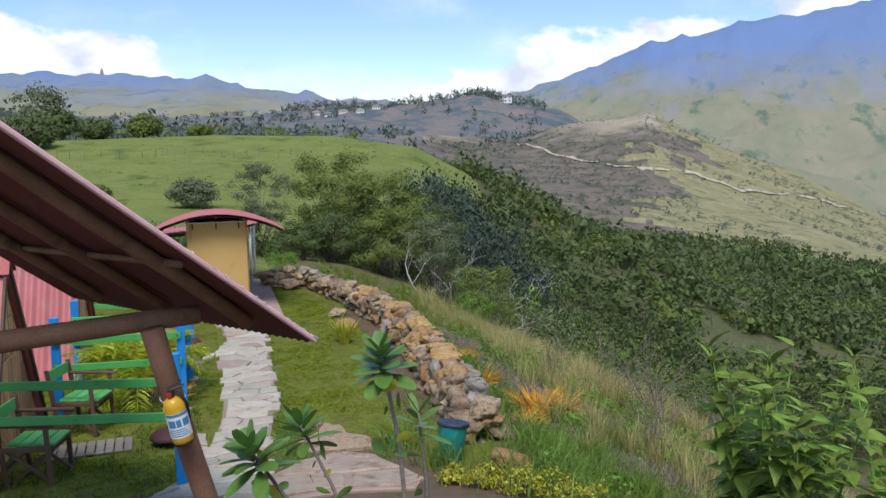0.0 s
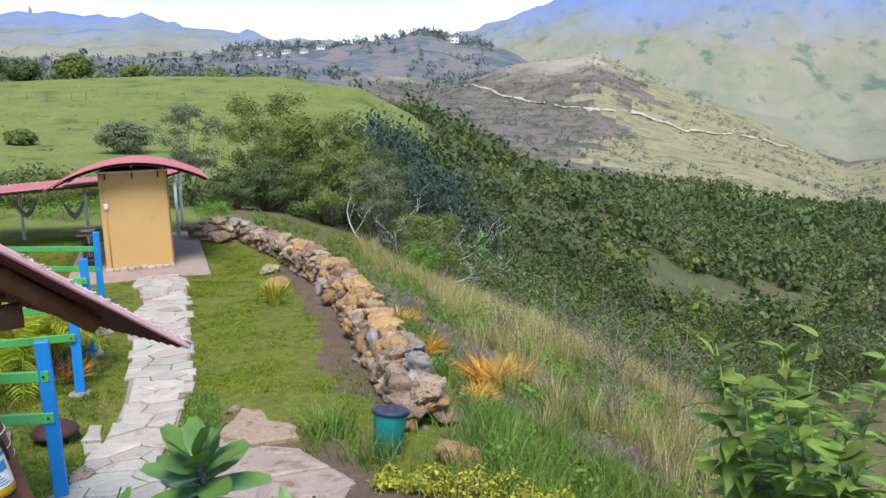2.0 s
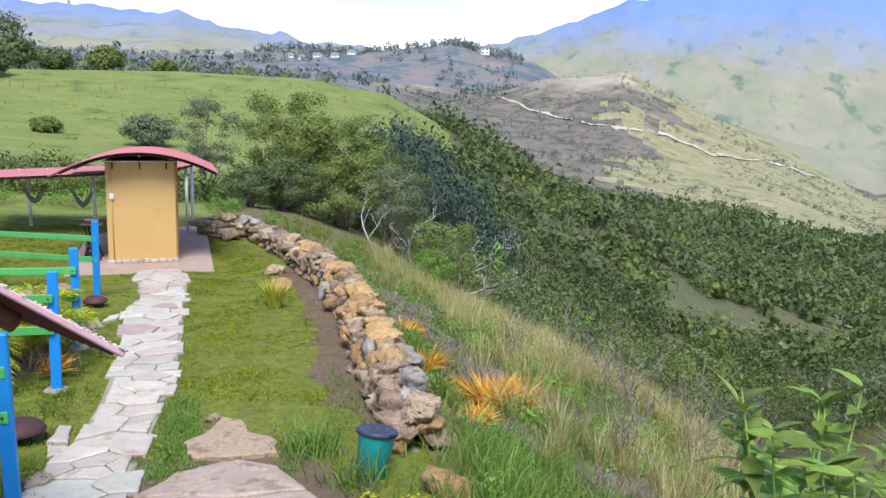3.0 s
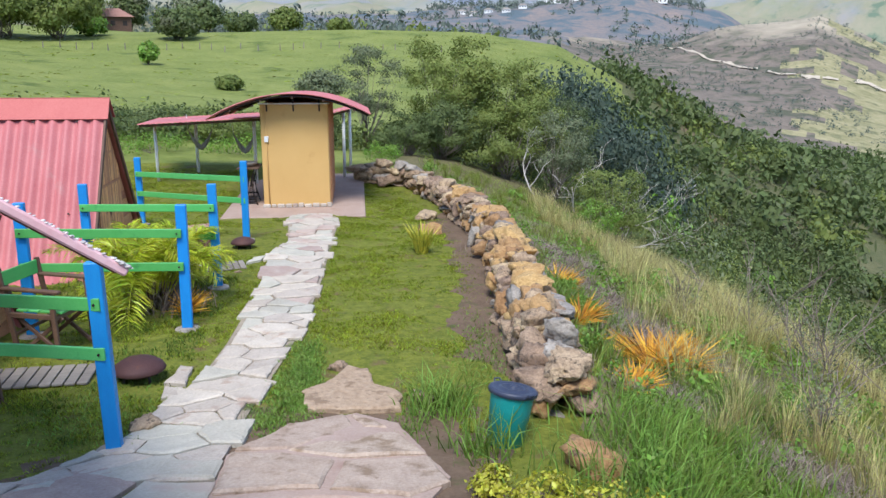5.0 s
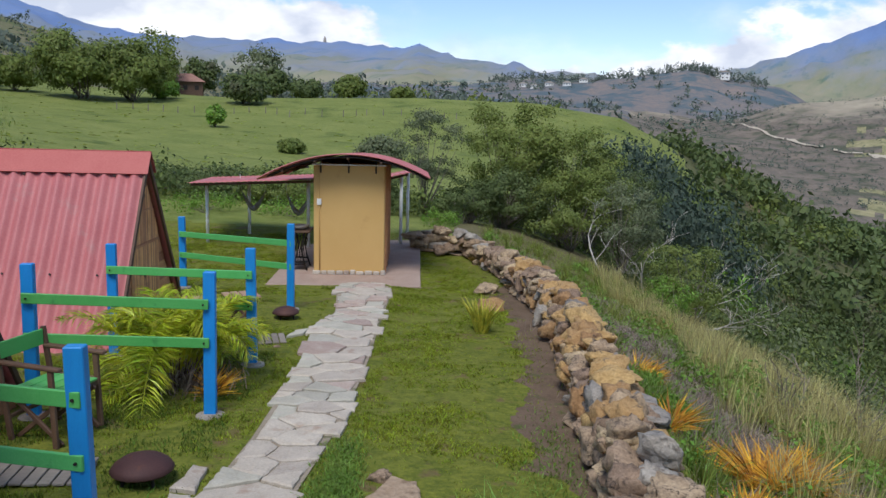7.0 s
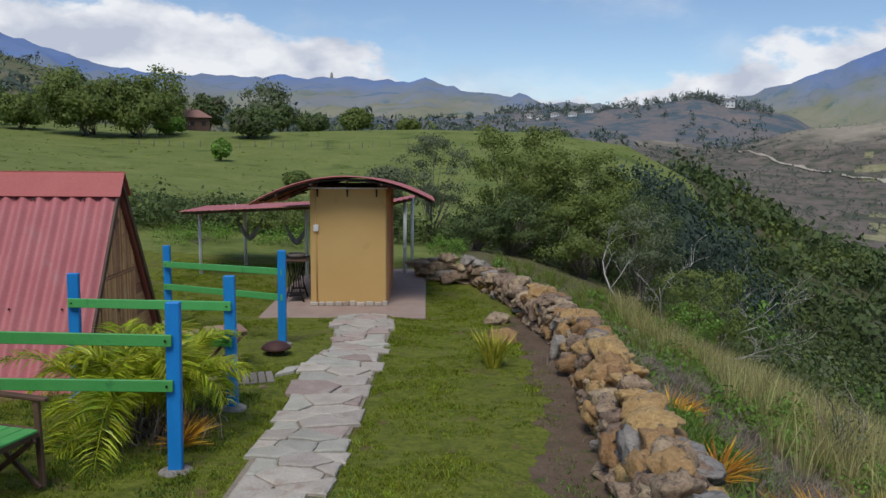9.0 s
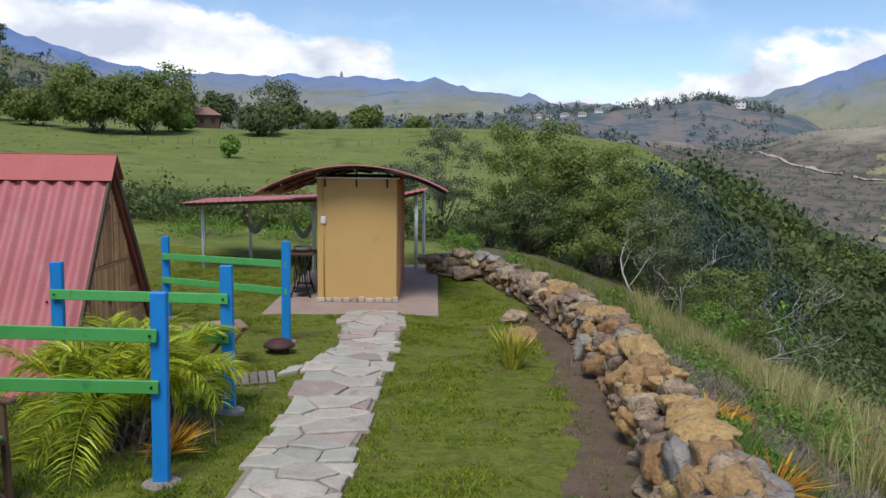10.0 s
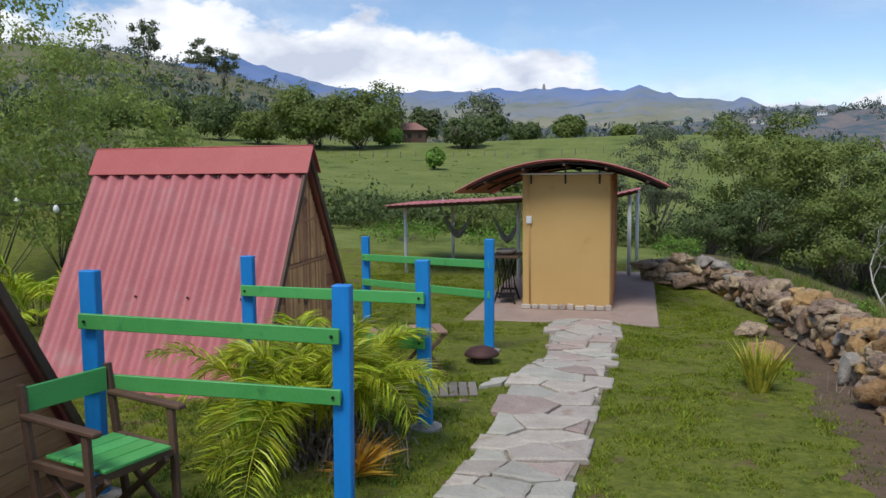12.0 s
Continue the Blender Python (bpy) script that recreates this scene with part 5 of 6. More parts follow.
def branchy(p, d, length, r, depth, rnd, bm, curl=0.35):
    """A bare limb that forks."""
    pts, rad = [Vector(p)], [r]
    q, v = Vector(p), Vector(d).normalized()
    for k in range(4):
        v = (v + Vector((rnd.uniform(-1, 1), rnd.uniform(-1, 1), rnd.uniform(-0.6, 0.8))) * curl).normalized()
        q = q + v * length / 4
        pts.append(q.copy())
        rad.append(max(r * (1 - 0.17 * (k + 1)), 0.004))
    tube(pts, rad, 5, bm)
    if depth:
        for i in (1, 2, 3, 4):
            if rnd.random() < 0.85:
                w = (v + Vector((rnd.uniform(-1, 1), rnd.uniform(-1, 1), rnd.uniform(-0.3, 0.9))) * 1.0).normalized()
                branchy(pts[i], w, length * rnd.uniform(0.45, 0.7), rad[i] * 0.55, depth - 1, rnd, bm, curl)


def polar(az, r):
    return CX + r * math.sin(radians(az)), CY + r * math.cos(radians(az))


# trees on the meadow: direction, distance, height, width
for az, r, h, w, mt, lab, st in ((-22.0, 112, 8.2, 10.0, LEAFMID, "broad spreading shade tree on the meadow", 2), (-18.8, 113, 7.6, 8.5, LEAFMID, "broad dark shade tree on the meadow", 2), (-11.6, 112, 3.9, 5.8, LEAFDARK, "low round dark tree on the meadow", 2),
                                 (-13.6, 84, 2.2, 1.6, LEAFBRIGHT, "young sapling on the meadow", 1), (-28.0, 125, 6.0, 7.5, LEAFDARK, "dark shade tree on the meadow edge", 1), (-17.3, 165, 11.5, 9.5, LEAFMID, "tall pale green tree behind the meadow", 1),
                                 (-14.4, 175, 8.0, 6.5, LEAFDARK, "dark tree beside the farm house", 1), (-10.6, 175, 11.0, 9.5, LEAFGREY, "thin grey tree behind the meadow", 2), (-9.6, 135, 4.5, 4.5, LEAFDARK, "small dark tree on the meadow", 1),
                                 (-7.6, 150, 3.8, 6.0, LEAFDARK, "low dark tree on the skyline of the meadow", 2), (-4.6, 128, 3.2, 4.6, LEAFMID, "low round tree on the meadow crest", 2), (-1.0, 128, 1.6, 3.2, LEAFMID, "low shrub on the meadow crest", 2),
                                 (-16.8, 118, 2.4, 3.4, LEAFBRIGHT, "bright shrub under the shade trees", 1), (-31.5, 130, 5.6, 7.5, LEAFDARK, "dark tree beyond the cabin", 1), (-35, 120, 5.2, 8.0, LEAFMID, "green tree beyond the cabin", 2), (-39, 110, 5.4, 8.0, LEAFDARK, "green tree at the meadow edge", 2),
                                 (-25.6, 118, 4.5, 6.0, LEAFMID, "small green tree on the meadow", 1), (-2.2, 60, 2.2, 3.4, LEAFGREY, "flat-topped thorn tree on the slope", 1), (-8.5, 66, 1.0, 1.8, LEAFMID, "low shrub on the slope", 1)):
    x, y = polar(az, r)
    tree("meadow_tree", x, y, h, w, mt, lab, "tree", "meadow trees", leaf=0.0040 * r, n=11000 if h > 7 and r < 140 else 4500 if r < 140 else 2600, clusters=80, trunk=0.022 * h + 0.1, stems=st, bare=0.08, gap=0.95, low=-0.7)
for az, r, h in ((-32.8, 235, 18), (-29.4, 235, 15), (-27.9, 238, 13)):
    x, y = polar(az, r)
    tree("eucalyptus", x, y, h + 6, 8, LEAFGREY, "tall bare-trunked eucalyptus on the hillside", "tree", "eucalyptus on the hill", leaf=0.8, n=1300, clusters=26, trunk=0.5, bare=0.5, gap=0.8)

# trees and shrubs beyond the wall
for x, y, top, w, mt, lab, lf, n, st in (                # top: height of the crown above the datum
        (0.95, 10.6, 3.35, 2.2, LEAFGREY, "slender grey-green tree behind the wash house", 0.085, 6500, 2), (3.6, 11.2, 3.55, 3.4, LEAFOLIVE, "olive spreading tree behind the stone wall", 0.11, 15000, 3), (5.3, 10.9, 2.85, 3.4, LEAFOLIVE, "olive spreading tree beside the ravine", 0.11, 11000, 3),
        (6.2, 10.6, 2.1, 2.8, LEAFMID, "lower olive tree beside the ravine", 0.10, 9000, 3), (3.2, 9.0, 1.5, 2.2, LEAFDARK, "dense dark shrub behind the wall", 0.10, 7000, 3), (4.9, 8.8, 1.5, 2.6, LEAFMID, "dense olive shrub tree behind the wall", 0.10, 8000, 3), (6.4, 8.4, 1.2, 2.4, LEAFGREY, "grey-olive bush tangled with dead wood", 0.09, 6000, 3),
        (1.9, 8.6, 1.2, 2.0, LEAFDARK, "dark shrub behind the wall", 0.09, 6000, 3), (7.8, 14.5, 1.6, 3.6, LEAFDARK, "dark tree at the head of the ravine", 0.10, 9000, 3), (-1.0, 9.8, 1.3, 2.6, LEAFDARK, "dark shrub behind the shelter", 0.10, 6000, 3), (-3.2, 9.4, 1.3, 2.8, LEAFMID, "green shrub behind the shelter", 0.10, 6000, 3),
        (-5.3, 9.6, 1.3, 3.0, LEAFDARK, "dark shrub behind the shelter", 0.10, 6000, 3), (-7.6, 9.8, 1.3, 3.2, LEAFDARK, "dark shrub behind the cabin", 0.10, 5500, 3), (7.0, 4.2, 0.35, 1.9, LEAFMID, "round olive bush on the slope below the wall", 0.085, 5000, 2), (6.2, 3.0, -0.35, 1.3, LEAFBRIGHT, "small fresh green bush on the slope", 0.07, 2200, 2),
        (1.2, 5.6, 0.7, 1.1, LEAFBRIGHT, "low yellow-green bush behind the wall", 0.06, 1500, 2), (-4.9, 6.3, 0.85, 2.2, LEAFBRIGHT, "low bright bush beside the shelter", 0.07, 1600, 2), (-2.6, 6.8, 0.75, 2.4, LEAFBRIGHT, "low bright bush behind the shelter", 0.07, 1600, 2),
        (2.82, -6.55, 0.36, 0.55, LEAFBRIGHT, "leafy bright green herb below the wall", 0.06, 900, 3), (2.95, -7.05, 0.3, 0.5, LEAFBRIGHT, "leafy bright green herb on the slope", 0.06, 800, 3), (2.75, -5.2, 0.3, 0.4, LEAFBRIGHT, "small green herb below the wall", 0.05, 500, 3), (4.6, -8.9, -0.15, 0.7, LEAFBRIGHT, "fresh green bush in the slope grass", 0.05, 1200, 3)):
    h = top - gz_at(x, y)
    tree("shrub_tree" if h > 2.5 else "shrub", x, y, h, w, mt, lab, "tree" if h > 2.5 else "shrub", "growth beyond the wall", leaf=lf * 0.78, n=int(n * 1.25), clusters=52, trunk=0.09 if h > 0.7 else 0.02, stems=st, bare=0.12 if h > 2.5 else 0.02, gap=0.68)
tree("feathery_tree", -9.6, -0.9, 6.2, 3.8, LEAFFEATHER, "feathery acacia tree beside the cabin", "tree", leaf=0.08, n=13000, clusters=120, trunk=0.07, stems=3, bare=0.05, gap=0.5, low=-0.8)
tree("feathery_tree", -9.6, 1.4, 4.4, 4.0, LEAFFEATHER, "feathery acacia tree behind the cabin", "tree", leaf=0.085, n=11000, clusters=80, trunk=0.06, stems=2, bare=0.05, gap=0.6, low=-0.8)

# dead tree with pale tangled branches
rnd = random.Random(21)
dead = thing("dead_tree", "dead tree with tangled pale grey branches", "tree")
for k, (x, y, l, d, dep) in enumerate(((6.7, 6.0, 1.5, (-0.25, -0.2, 1.0), 3), (7.0, 5.9, 1.9, (0.9, -0.2, 0.7), 3), (7.3, 5.8, 1.8, (1.0, 0.1, 0.35), 3), (5.5, 6.6, 1.5, (-0.15, -0.2, 1.0), 2))):
    bm = bmesh.new()
    branchy((x, y, gz_at(x, y) - 0.05), d, l, 0.03, dep, rnd, bm, 0.5)
    part("limb", bm, TWIG, dead, smooth=True)


# wooded slopes: thousands of shrubs nobody could count
def shrub_template(n, leafsize):
    c, P, off = crown_points(n, 9, (0.5, 0.5, 0.42), (0, 0, 0.42), 0.13)
    L = leafsize * rng.uniform(0.6, 1.4, n)
    face = unit(off) + unit(P - np.array([0, 0, 0.3])) * 0.7 + np.array([0, 0, 0.35]) + rng.normal(size=(n, 3)) * 0.3
    return leaf_quads(P, rng.normal(size=(n, 3)), L, L * rng.uniform(0.45, 0.75, n), 0, face)


def scatter(name, xs, ys, size, material, n, leafsize, label, tall=1.0, category="bushes"):
    temps = [shrub_template(n, leafsize) for _ in range(6)]
    zs = ground_z(xs, ys)
    out = []
    for x, y, z, s in zip(xs, ys, zs, size):
        q = temps[rng.integers(0, 6)]
        a = rng.uniform(0, 6.28)
        ca, sa_ = math.cos(a) * s, math.sin(a) * s
        v = np.empty_like(q)
        v[..., 0] = q[..., 0] * ca - q[..., 1] * sa_ + x
        v[..., 1] = q[..., 0] * sa_ + q[..., 1] * ca + y
        v[..., 2] = q[..., 2] * s * tall * rng.uniform(0.6, 1.45) + z - 0.08 * s
        out.append(v)
    return stuff(name, quads_mesh(name, np.concatenate(out), material), label, category)


def wedge(n, a0, a1, r0, r1, power=1.0):
    az = np.radians(rng.uniform(a0, a1, n))
    r = r0 + (r1 - r0) * rng.uniform(0, 1, n) ** power
    return CX + r * np.sin(az), CY + r * np.cos(az), r, np.degrees(az)


def field(name, n, a0, a1, r0, r1, size, material, leaves, leafsize, label, keep=None, tall=1.0, power=1.0, category="bushes"):
    x, y, r, az = wedge(n, a0, a1, r0, r1, power)
    if keep is not None:
        k = np.array([keep(*v) for v in zip(x, y, r, az)])
        x, y, r = x[k], y[k], r[k]
    s = rng.uniform(size[0], size[1], len(x))
    return scatter(name, x, y, s, material, leaves, leafsize, label, tall, category)


def in_woods(x, y, r, az):
    if r > 30 and noise.noise((x * 0.06, y * 0.06, 15.0)) > (0.42 if az < 34 else 0.22):
        return False
    return az > 15.5 + 6 * noise.noise((x * 0.05, y * 0.05, 1.0)) + max(0, (34 - r) * 0.25)


def patch(x, y, r, az):
    return in_woods(x, y, r, az) and noise.noise((x * 0.04, y * 0.04, 5.0)) > -0.25


field("wooded_slope", 350, 11, 54, 23, 45, (1.2, 2.8), LEAFDARK, 380, 0.05, "dense dark scrub covering the near ravine slope", in_woods)
field("wooded_slope", 280, 11, 54, 23, 45, (1.0, 2.6), LEAFMID, 440, 0.047, "olive scrub covering the near ravine slope", patch)
field("wooded_slope", 230, 11, 54, 22, 45, (0.9, 2.2), LEAFGREY, 360, 0.047, "grey-green scrub on the near ravine slope", patch)
field("wooded_slope", 70, 14, 54, 28, 90, (1.2, 2.6), LEAFBRIGHT, 260, 0.085, "fresh green scrub on the ravine slope", patch)
field("wooded_slope", 260, 14, 54, 26, 90, (0.9, 2.2), LEAFBROWN, 200, 0.08, "dry brown scrub on the ravine slope", patch)
field("wooded_slope", 540, 11, 54, 45, 90, (1.6, 3.6), LEAFDARK, 150, 0.095, "dense dark scrub covering the ravine slope", in_woods)
field("wooded_slope", 480, 11, 54, 45, 90, (1.4, 3.2), LEAFMID, 180, 0.088, "olive scrub covering the ravine slope", patch)
field("wooded_slope", 330, 12, 54, 45, 90, (1.2, 2.8), LEAFGREY, 160, 0.085, "grey-green scrub on the ravine slope", patch)
field("wooded_spur", 1250, 13, 54, 75, 250, (2.0, 4.2), LEAFDARK, 75, 0.20, "dark woods on the spur", in_woods)
field("wooded_spur", 950, 13, 54, 75, 250, (1.8, 3.8), LEAFMID, 70, 0.20, "olive woods on the spur", patch)
field("shrub_band", 260, -42, 15, 22.5, 29, (0.6, 1.3), LEAFDARK, 80, 0.12, "dark shrubs along the foot of the meadow")
field("shrub_band", 200, -42, 15, 23, 29, (0.5, 1.1), LEAFMID, 75, 0.12, "green shrubs along the foot of the meadow")
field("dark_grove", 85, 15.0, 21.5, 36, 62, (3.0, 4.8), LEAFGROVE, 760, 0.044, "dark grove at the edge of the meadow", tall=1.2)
field("valley_woods", 2500, 14, 54, 250, 560, (4, 8), LEAFDARK, 26, 0.27, "woods on the valley floor", lambda x, y, r, az: (r < 410 and noise.noise((x * 0.012, y * 0.012, 6.0)) > -0.3) or noise.noise((x * 0.01, y * 0.01, 2.0)) > 0.12)
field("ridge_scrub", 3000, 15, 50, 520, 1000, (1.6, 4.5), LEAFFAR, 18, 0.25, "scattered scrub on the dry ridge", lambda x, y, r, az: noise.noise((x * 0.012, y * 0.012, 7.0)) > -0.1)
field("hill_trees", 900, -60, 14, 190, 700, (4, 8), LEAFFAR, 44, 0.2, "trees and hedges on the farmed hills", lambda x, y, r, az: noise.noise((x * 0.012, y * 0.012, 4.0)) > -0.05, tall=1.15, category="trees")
field("hill_trees", 450, -60, 10, 150, 400, (3, 7), LEAFMID, 44, 0.2, "green trees on the farmed hills", lambda x, y, r, az: (r > 190 or az < -26) and noise.noise((x * 0.02, y * 0.02, 9.0)) > 0.0, tall=1.1, category="trees")
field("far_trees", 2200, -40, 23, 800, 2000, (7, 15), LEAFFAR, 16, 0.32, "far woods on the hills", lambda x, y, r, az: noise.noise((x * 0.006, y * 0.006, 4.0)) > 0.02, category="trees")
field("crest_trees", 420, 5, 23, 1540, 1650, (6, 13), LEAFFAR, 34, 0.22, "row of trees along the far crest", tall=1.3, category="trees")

field("meadow_tussocks", 1100, -46, 14, 30, 118, (0.5, 1.1), LAWNBLADE, 12, 0.42, "rough tussocks of grass on the meadow", None, 0.14, 0.8, "grass")

# grass below the wall
def on_slope(n, x0, x1, y0, y1):
    y = rng.uniform(y0, y1, n)
    w = wall_x(y) + 0.28
    x = w + (x1 - w) * rng.uniform(0, 1, n) ** 0.9
    return x, y


def grass(name, x, y, h, width, lean, material, label):
    z = ground_z(x, y) - 0.01
    n = len(x)
    stuff(name, blades_mesh(name, blades(np.stack([x, y, z], 1), rng.uniform(h[0], h[1], n), rng.uniform(0.7, 1.3, n) * width, rng.uniform(lean[0], lean[1], n)), material), label, "grass")


DEADBRUSH = mat("dead brush", (0.17, 0.13, 0.105), (0.28, 0.225, 0.185), 0.3, 0.9, 0, 0.05, vary=0.3, island=True)
BRUSH = ((3.6, -7.0, 0.65), (3.9, -7.7, 0.5), (3.4, -6.2, 0.55), (3.35, -5.2, 0.4), (3.9, -10.4, 0.4), (4.6, -8.6, 0.4), (3.05, -4.2, 0.4), (3.25, -9.0, 0.28), (2.8, -7.7, 0.22), (3.0, -5.95, 0.25))


def open_ground(x, y):
    """Few blades grow where dead brush lies."""
    ok = np.ones(len(x), bool)
    for cx, cy, r in BRUSH:
        ok &= (np.hypot(x - cx, y - cy) > r * rng.uniform(0.7, 1.15, len(x))) | (rng.uniform(0, 1, len(x)) < 0.12)
    return ok


def tussocks(name, cx, cy, per, h, spread, width, lean, material, label):
    """Grass in separate clumps whose blades lean out from the middle."""
    n = len(cx)
    size = np.repeat(rng.uniform(0.45, 1.0, n) ** 1.3, per)
    a, r = rng.uniform(0, 2 * np.pi, n * per), np.abs(rng.normal(0, spread, n * per)) * size
    x, y = np.repeat(cx, per) + np.cos(a) * r, np.repeat(cy, per) + np.sin(a) * r
    z = ground_z(x, y) - 0.01
    H = (h[0] + (h[1] - h[0]) * size) * rng.uniform(0.45, 1.15, n * per)
    L = rng.uniform(lean[0], lean[1], n * per) * (0.4 + 0.6 * np.clip(r / spread, 0, 1))
    stuff(name, blades_mesh(name, blades(np.stack([x, y, z], 1), H, rng.uniform(0.6, 1.3, n * per) * width, L, a), material), label, "grass")


x, y = on_slope(26000, 2.3, 8.5, -14.0, 7.0)
k = open_ground(x, y)
grass("slope_grass", x[k], y[k], (0.05, 0.2), 0.009, (0.3, 1.1), GRASSGREEN, "short rough green grass on the slope below the wall")
x, y = on_slope(800, 2.3, 8.5, -14.0, 7.0)
dense = np.array([noise.noise((a * 0.5, b * 0.5, 3.0)) for a, b in zip(x, y)])
k = (dense > -0.12) & open_ground(x, y)
tussocks("slope_tussocks", x[k], y[k], 48, (0.10, 0.34), 0.085, 0.009, (0.2, 0.9), GRASSGREEN, "green grass tussocks on the slope below the wall")
x, y = on_slope(1250, 2.5, 9.0, -14.0, 7.0)
dense = np.array([noise.noise((a * 0.42, b * 0.42, 8.0)) for a, b in zip(x, y)]) + np.clip((x - 4.6) * 0.2, -0.36, 0.25)
k = (dense > 0.0) & (x > wall_x(y) + 1.15) & open_ground(x, y)
tussocks("straw_grass", x[k], y[k], 52, (0.28, 0.74), 0.08, 0.0065, (0.15, 0.75), GRASSDRY, "tall straw-coloured grass clumps on the slope")
tuft_x, tuft_y = [], []
for cx, cy, s, n in ((2.75, -10.6, 0.3, 800), (3.2, -10.1, 0.3, 700), (2.7, -8.7, 0.15, 260), (3.0, -7.0, 0.3, 1100), (3.9, -9.0, 0.3, 1100), (2.5, -11.3, 0.35, 900), (2.2, -11.9, 0.3, 700), (1.12, -10.1, 0.12, 260), (1.3, -10.85, 0.12, 120), (3.4, -11.2, 0.4, 800), (5.2, -3.0, 0.5, 900)):
    tuft_x.append(rng.normal(cx, s, n))
    tuft_y.append(rng.normal(cy, s, n))
grass("green_tufts", np.concatenate(tuft_x), np.concatenate(tuft_y), (0.12, 0.40), 0.010, (0.3, 1.0), GRASSGREEN2 := mat("fresh grass blades", (0.13, 0.235, 0.035), (0.25, 0.36, 0.07), 0.5, 0.5, 0, 0.05, vary=0.3, island=True, trans=0.45, spec=0.3), "fresh bright green grass tufts")
bx, by = [], []
for cx, cy, s, n in ((3.6, -7.0, 0.42, 3600), (3.9, -7.7, 0.34, 2000), (3.4, -6.2, 0.36, 2400), (3.35, -5.2, 0.25, 1000), (3.9, -10.4, 0.3, 1200), (4.6, -8.6, 0.4, 1200), (3.0, -4.2, 0.4, 1000), (5.2, -10.5, 0.5, 1200)):
    bx.append(rng.normal(cx, s, n))
    by.append(rng.normal(cy, s, n))
for cx, cy in zip(*on_slope(20, 2.6, 4.6, -10.5, 2.0)):
    bx.append(rng.normal(cx, 0.3, 700))
    by.append(rng.normal(cy, 0.3, 700))
grass("dead_brush", np.concatenate(bx), np.concatenate(by), (0.06, 0.26), 0.007, (0.7, 1.3), DEADBRUSH, "grey dead brush matted on the slope")

x, y = on_slope(260, 2.4, 6.5, -12.5, 5.5)
k = open_ground(x, y)
scatter("slope_herbs", x[k], y[k], rng.uniform(0.18, 0.55, k.sum()), LEAFBRIGHT, 110, 0.11, "low leafy green herbs among the slope grass", 0.8, "herbs")
wrnd = random.Random(33)
for x, y, h in ((5.0, -8.6, 0.8), (5.6, -7.2, 0.95), (4.7, -6.0, 0.7), (6.0, -5.2, 0.9), (5.4, -9.8, 0.8), (6.4, -8.2, 1.1), (4.4, -9.6, 0.6), (6.6, -6.4, 1.0)):
    weed = thing("twiggy_weed", "dry twiggy weed with pale seed heads on the slope", "weed", "twiggy weeds", m=pose(x, y, gz_at(x, y)))
    bm = bmesh.new()
    for k in range(3):
        branchy((0, 0, -0.03), (wrnd.uniform(-0.4, 0.4), wrnd.uniform(-0.4, 0.4), 1), h * wrnd.uniform(0.7, 1.1), 0.006, 2, wrnd, bm, 0.2)
    tagged(part("stem", bm, DEADBRUSH, weed), kind="stuff")
    n = 260
    P = rng.normal(size=(n, 3)) * np.array([0.22, 0.22, 0.18]) * h + np.array([0, 0, h * 0.75])
    L = rng.uniform(0.02, 0.05, n)
    tagged(link("leaves", quads_mesh("leaves", leaf_quads(P, rng.normal(size=(n, 3)), L, L * 0.5), LEAFGREY), None, weed), kind="stuff")

# lawn blades
def short_blades(P, H, W):
    n = len(P)
    a, b = rng.uniform(0, 2 * np.pi, n), rng.uniform(0, 2 * np.pi, n)
    side = np.stack([np.cos(a), np.sin(a), np.zeros(n)], 1) * (W / 2)[:, None]
    out = np.stack([np.cos(b) * 0.8, np.sin(b) * 0.8, np.ones(n)], 1) * H[:, None]
    return np.stack([P - side, P + side, P + out], 1)


n = 480000
x, y = rng.uniform(-4.8, 2.1, n), rng.uniform(-11.4, 4.5, n)
edge_l = np.interp(y, [-11.2, -10.1, -8.2, -6.8, -4.5, -1.3, -0.95], [-1.6, -0.97, -0.72, -0.66, -0.70, -0.74, -0.72])
edge_r = np.interp(y, [-11.2, -10.1, -8.0, -6.6, -4.4, -2.2, -0.95], [1.1, -0.27, -0.03, 0.06, 0.12, 0.19, 0.14])
k = ((x < edge_l - 0.0) | (x > edge_r + 0.0) | (y > -0.9)) & ~((x > -1.97) & (x < 0.68) & (y > -0.97)) & (x < wall_x(y) - 0.6 + rng.normal(0, 0.14, n)) & ~((x > 0.0) & (x < 0.85) & (y > -10.1) & (y < -9.1)) & ~((x > -0.4) & (x < 1.2) & (y < -10.0)) & ~((x < -2.75) & (((y > -5.7) & (y < -2.9)) | (y < -7.6)))
x, y = x[k], y[k]
bald = np.array([0.8 * noise.noise((a * 1.1, b * 1.6, 12.0)) + 0.6 * noise.noise((a * 3.2, b * 4.4, 2.0)) + 0.7 * noise.noise((a * 9.0, b * 12.0, 5.0)) for a, b in zip(x, y)])
bald -= 0.9 * np.exp(-((x + 1.15) / 0.4) ** 2 - ((y + 2.9) / 0.9) ** 2)
k = bald > rng.normal(-0.10, 0.10, len(x))
x, y, bald = x[k], y[k], bald[k]
z = ground_z(x, y) - 0.004
h = rng.uniform(0.008, 0.022, len(x)) * (1 + 2.6 * np.clip(bald, 0, 0.7))
stuff("lawn_grass", quads_mesh("lawn_grass", short_blades(np.stack([x, y, z], 1), h, rng.uniform(0.006, 0.014, len(x))), LAWNBLADE, 3), "short mossy lawn grass with thin patches", "grass")
ex, ey = [], []
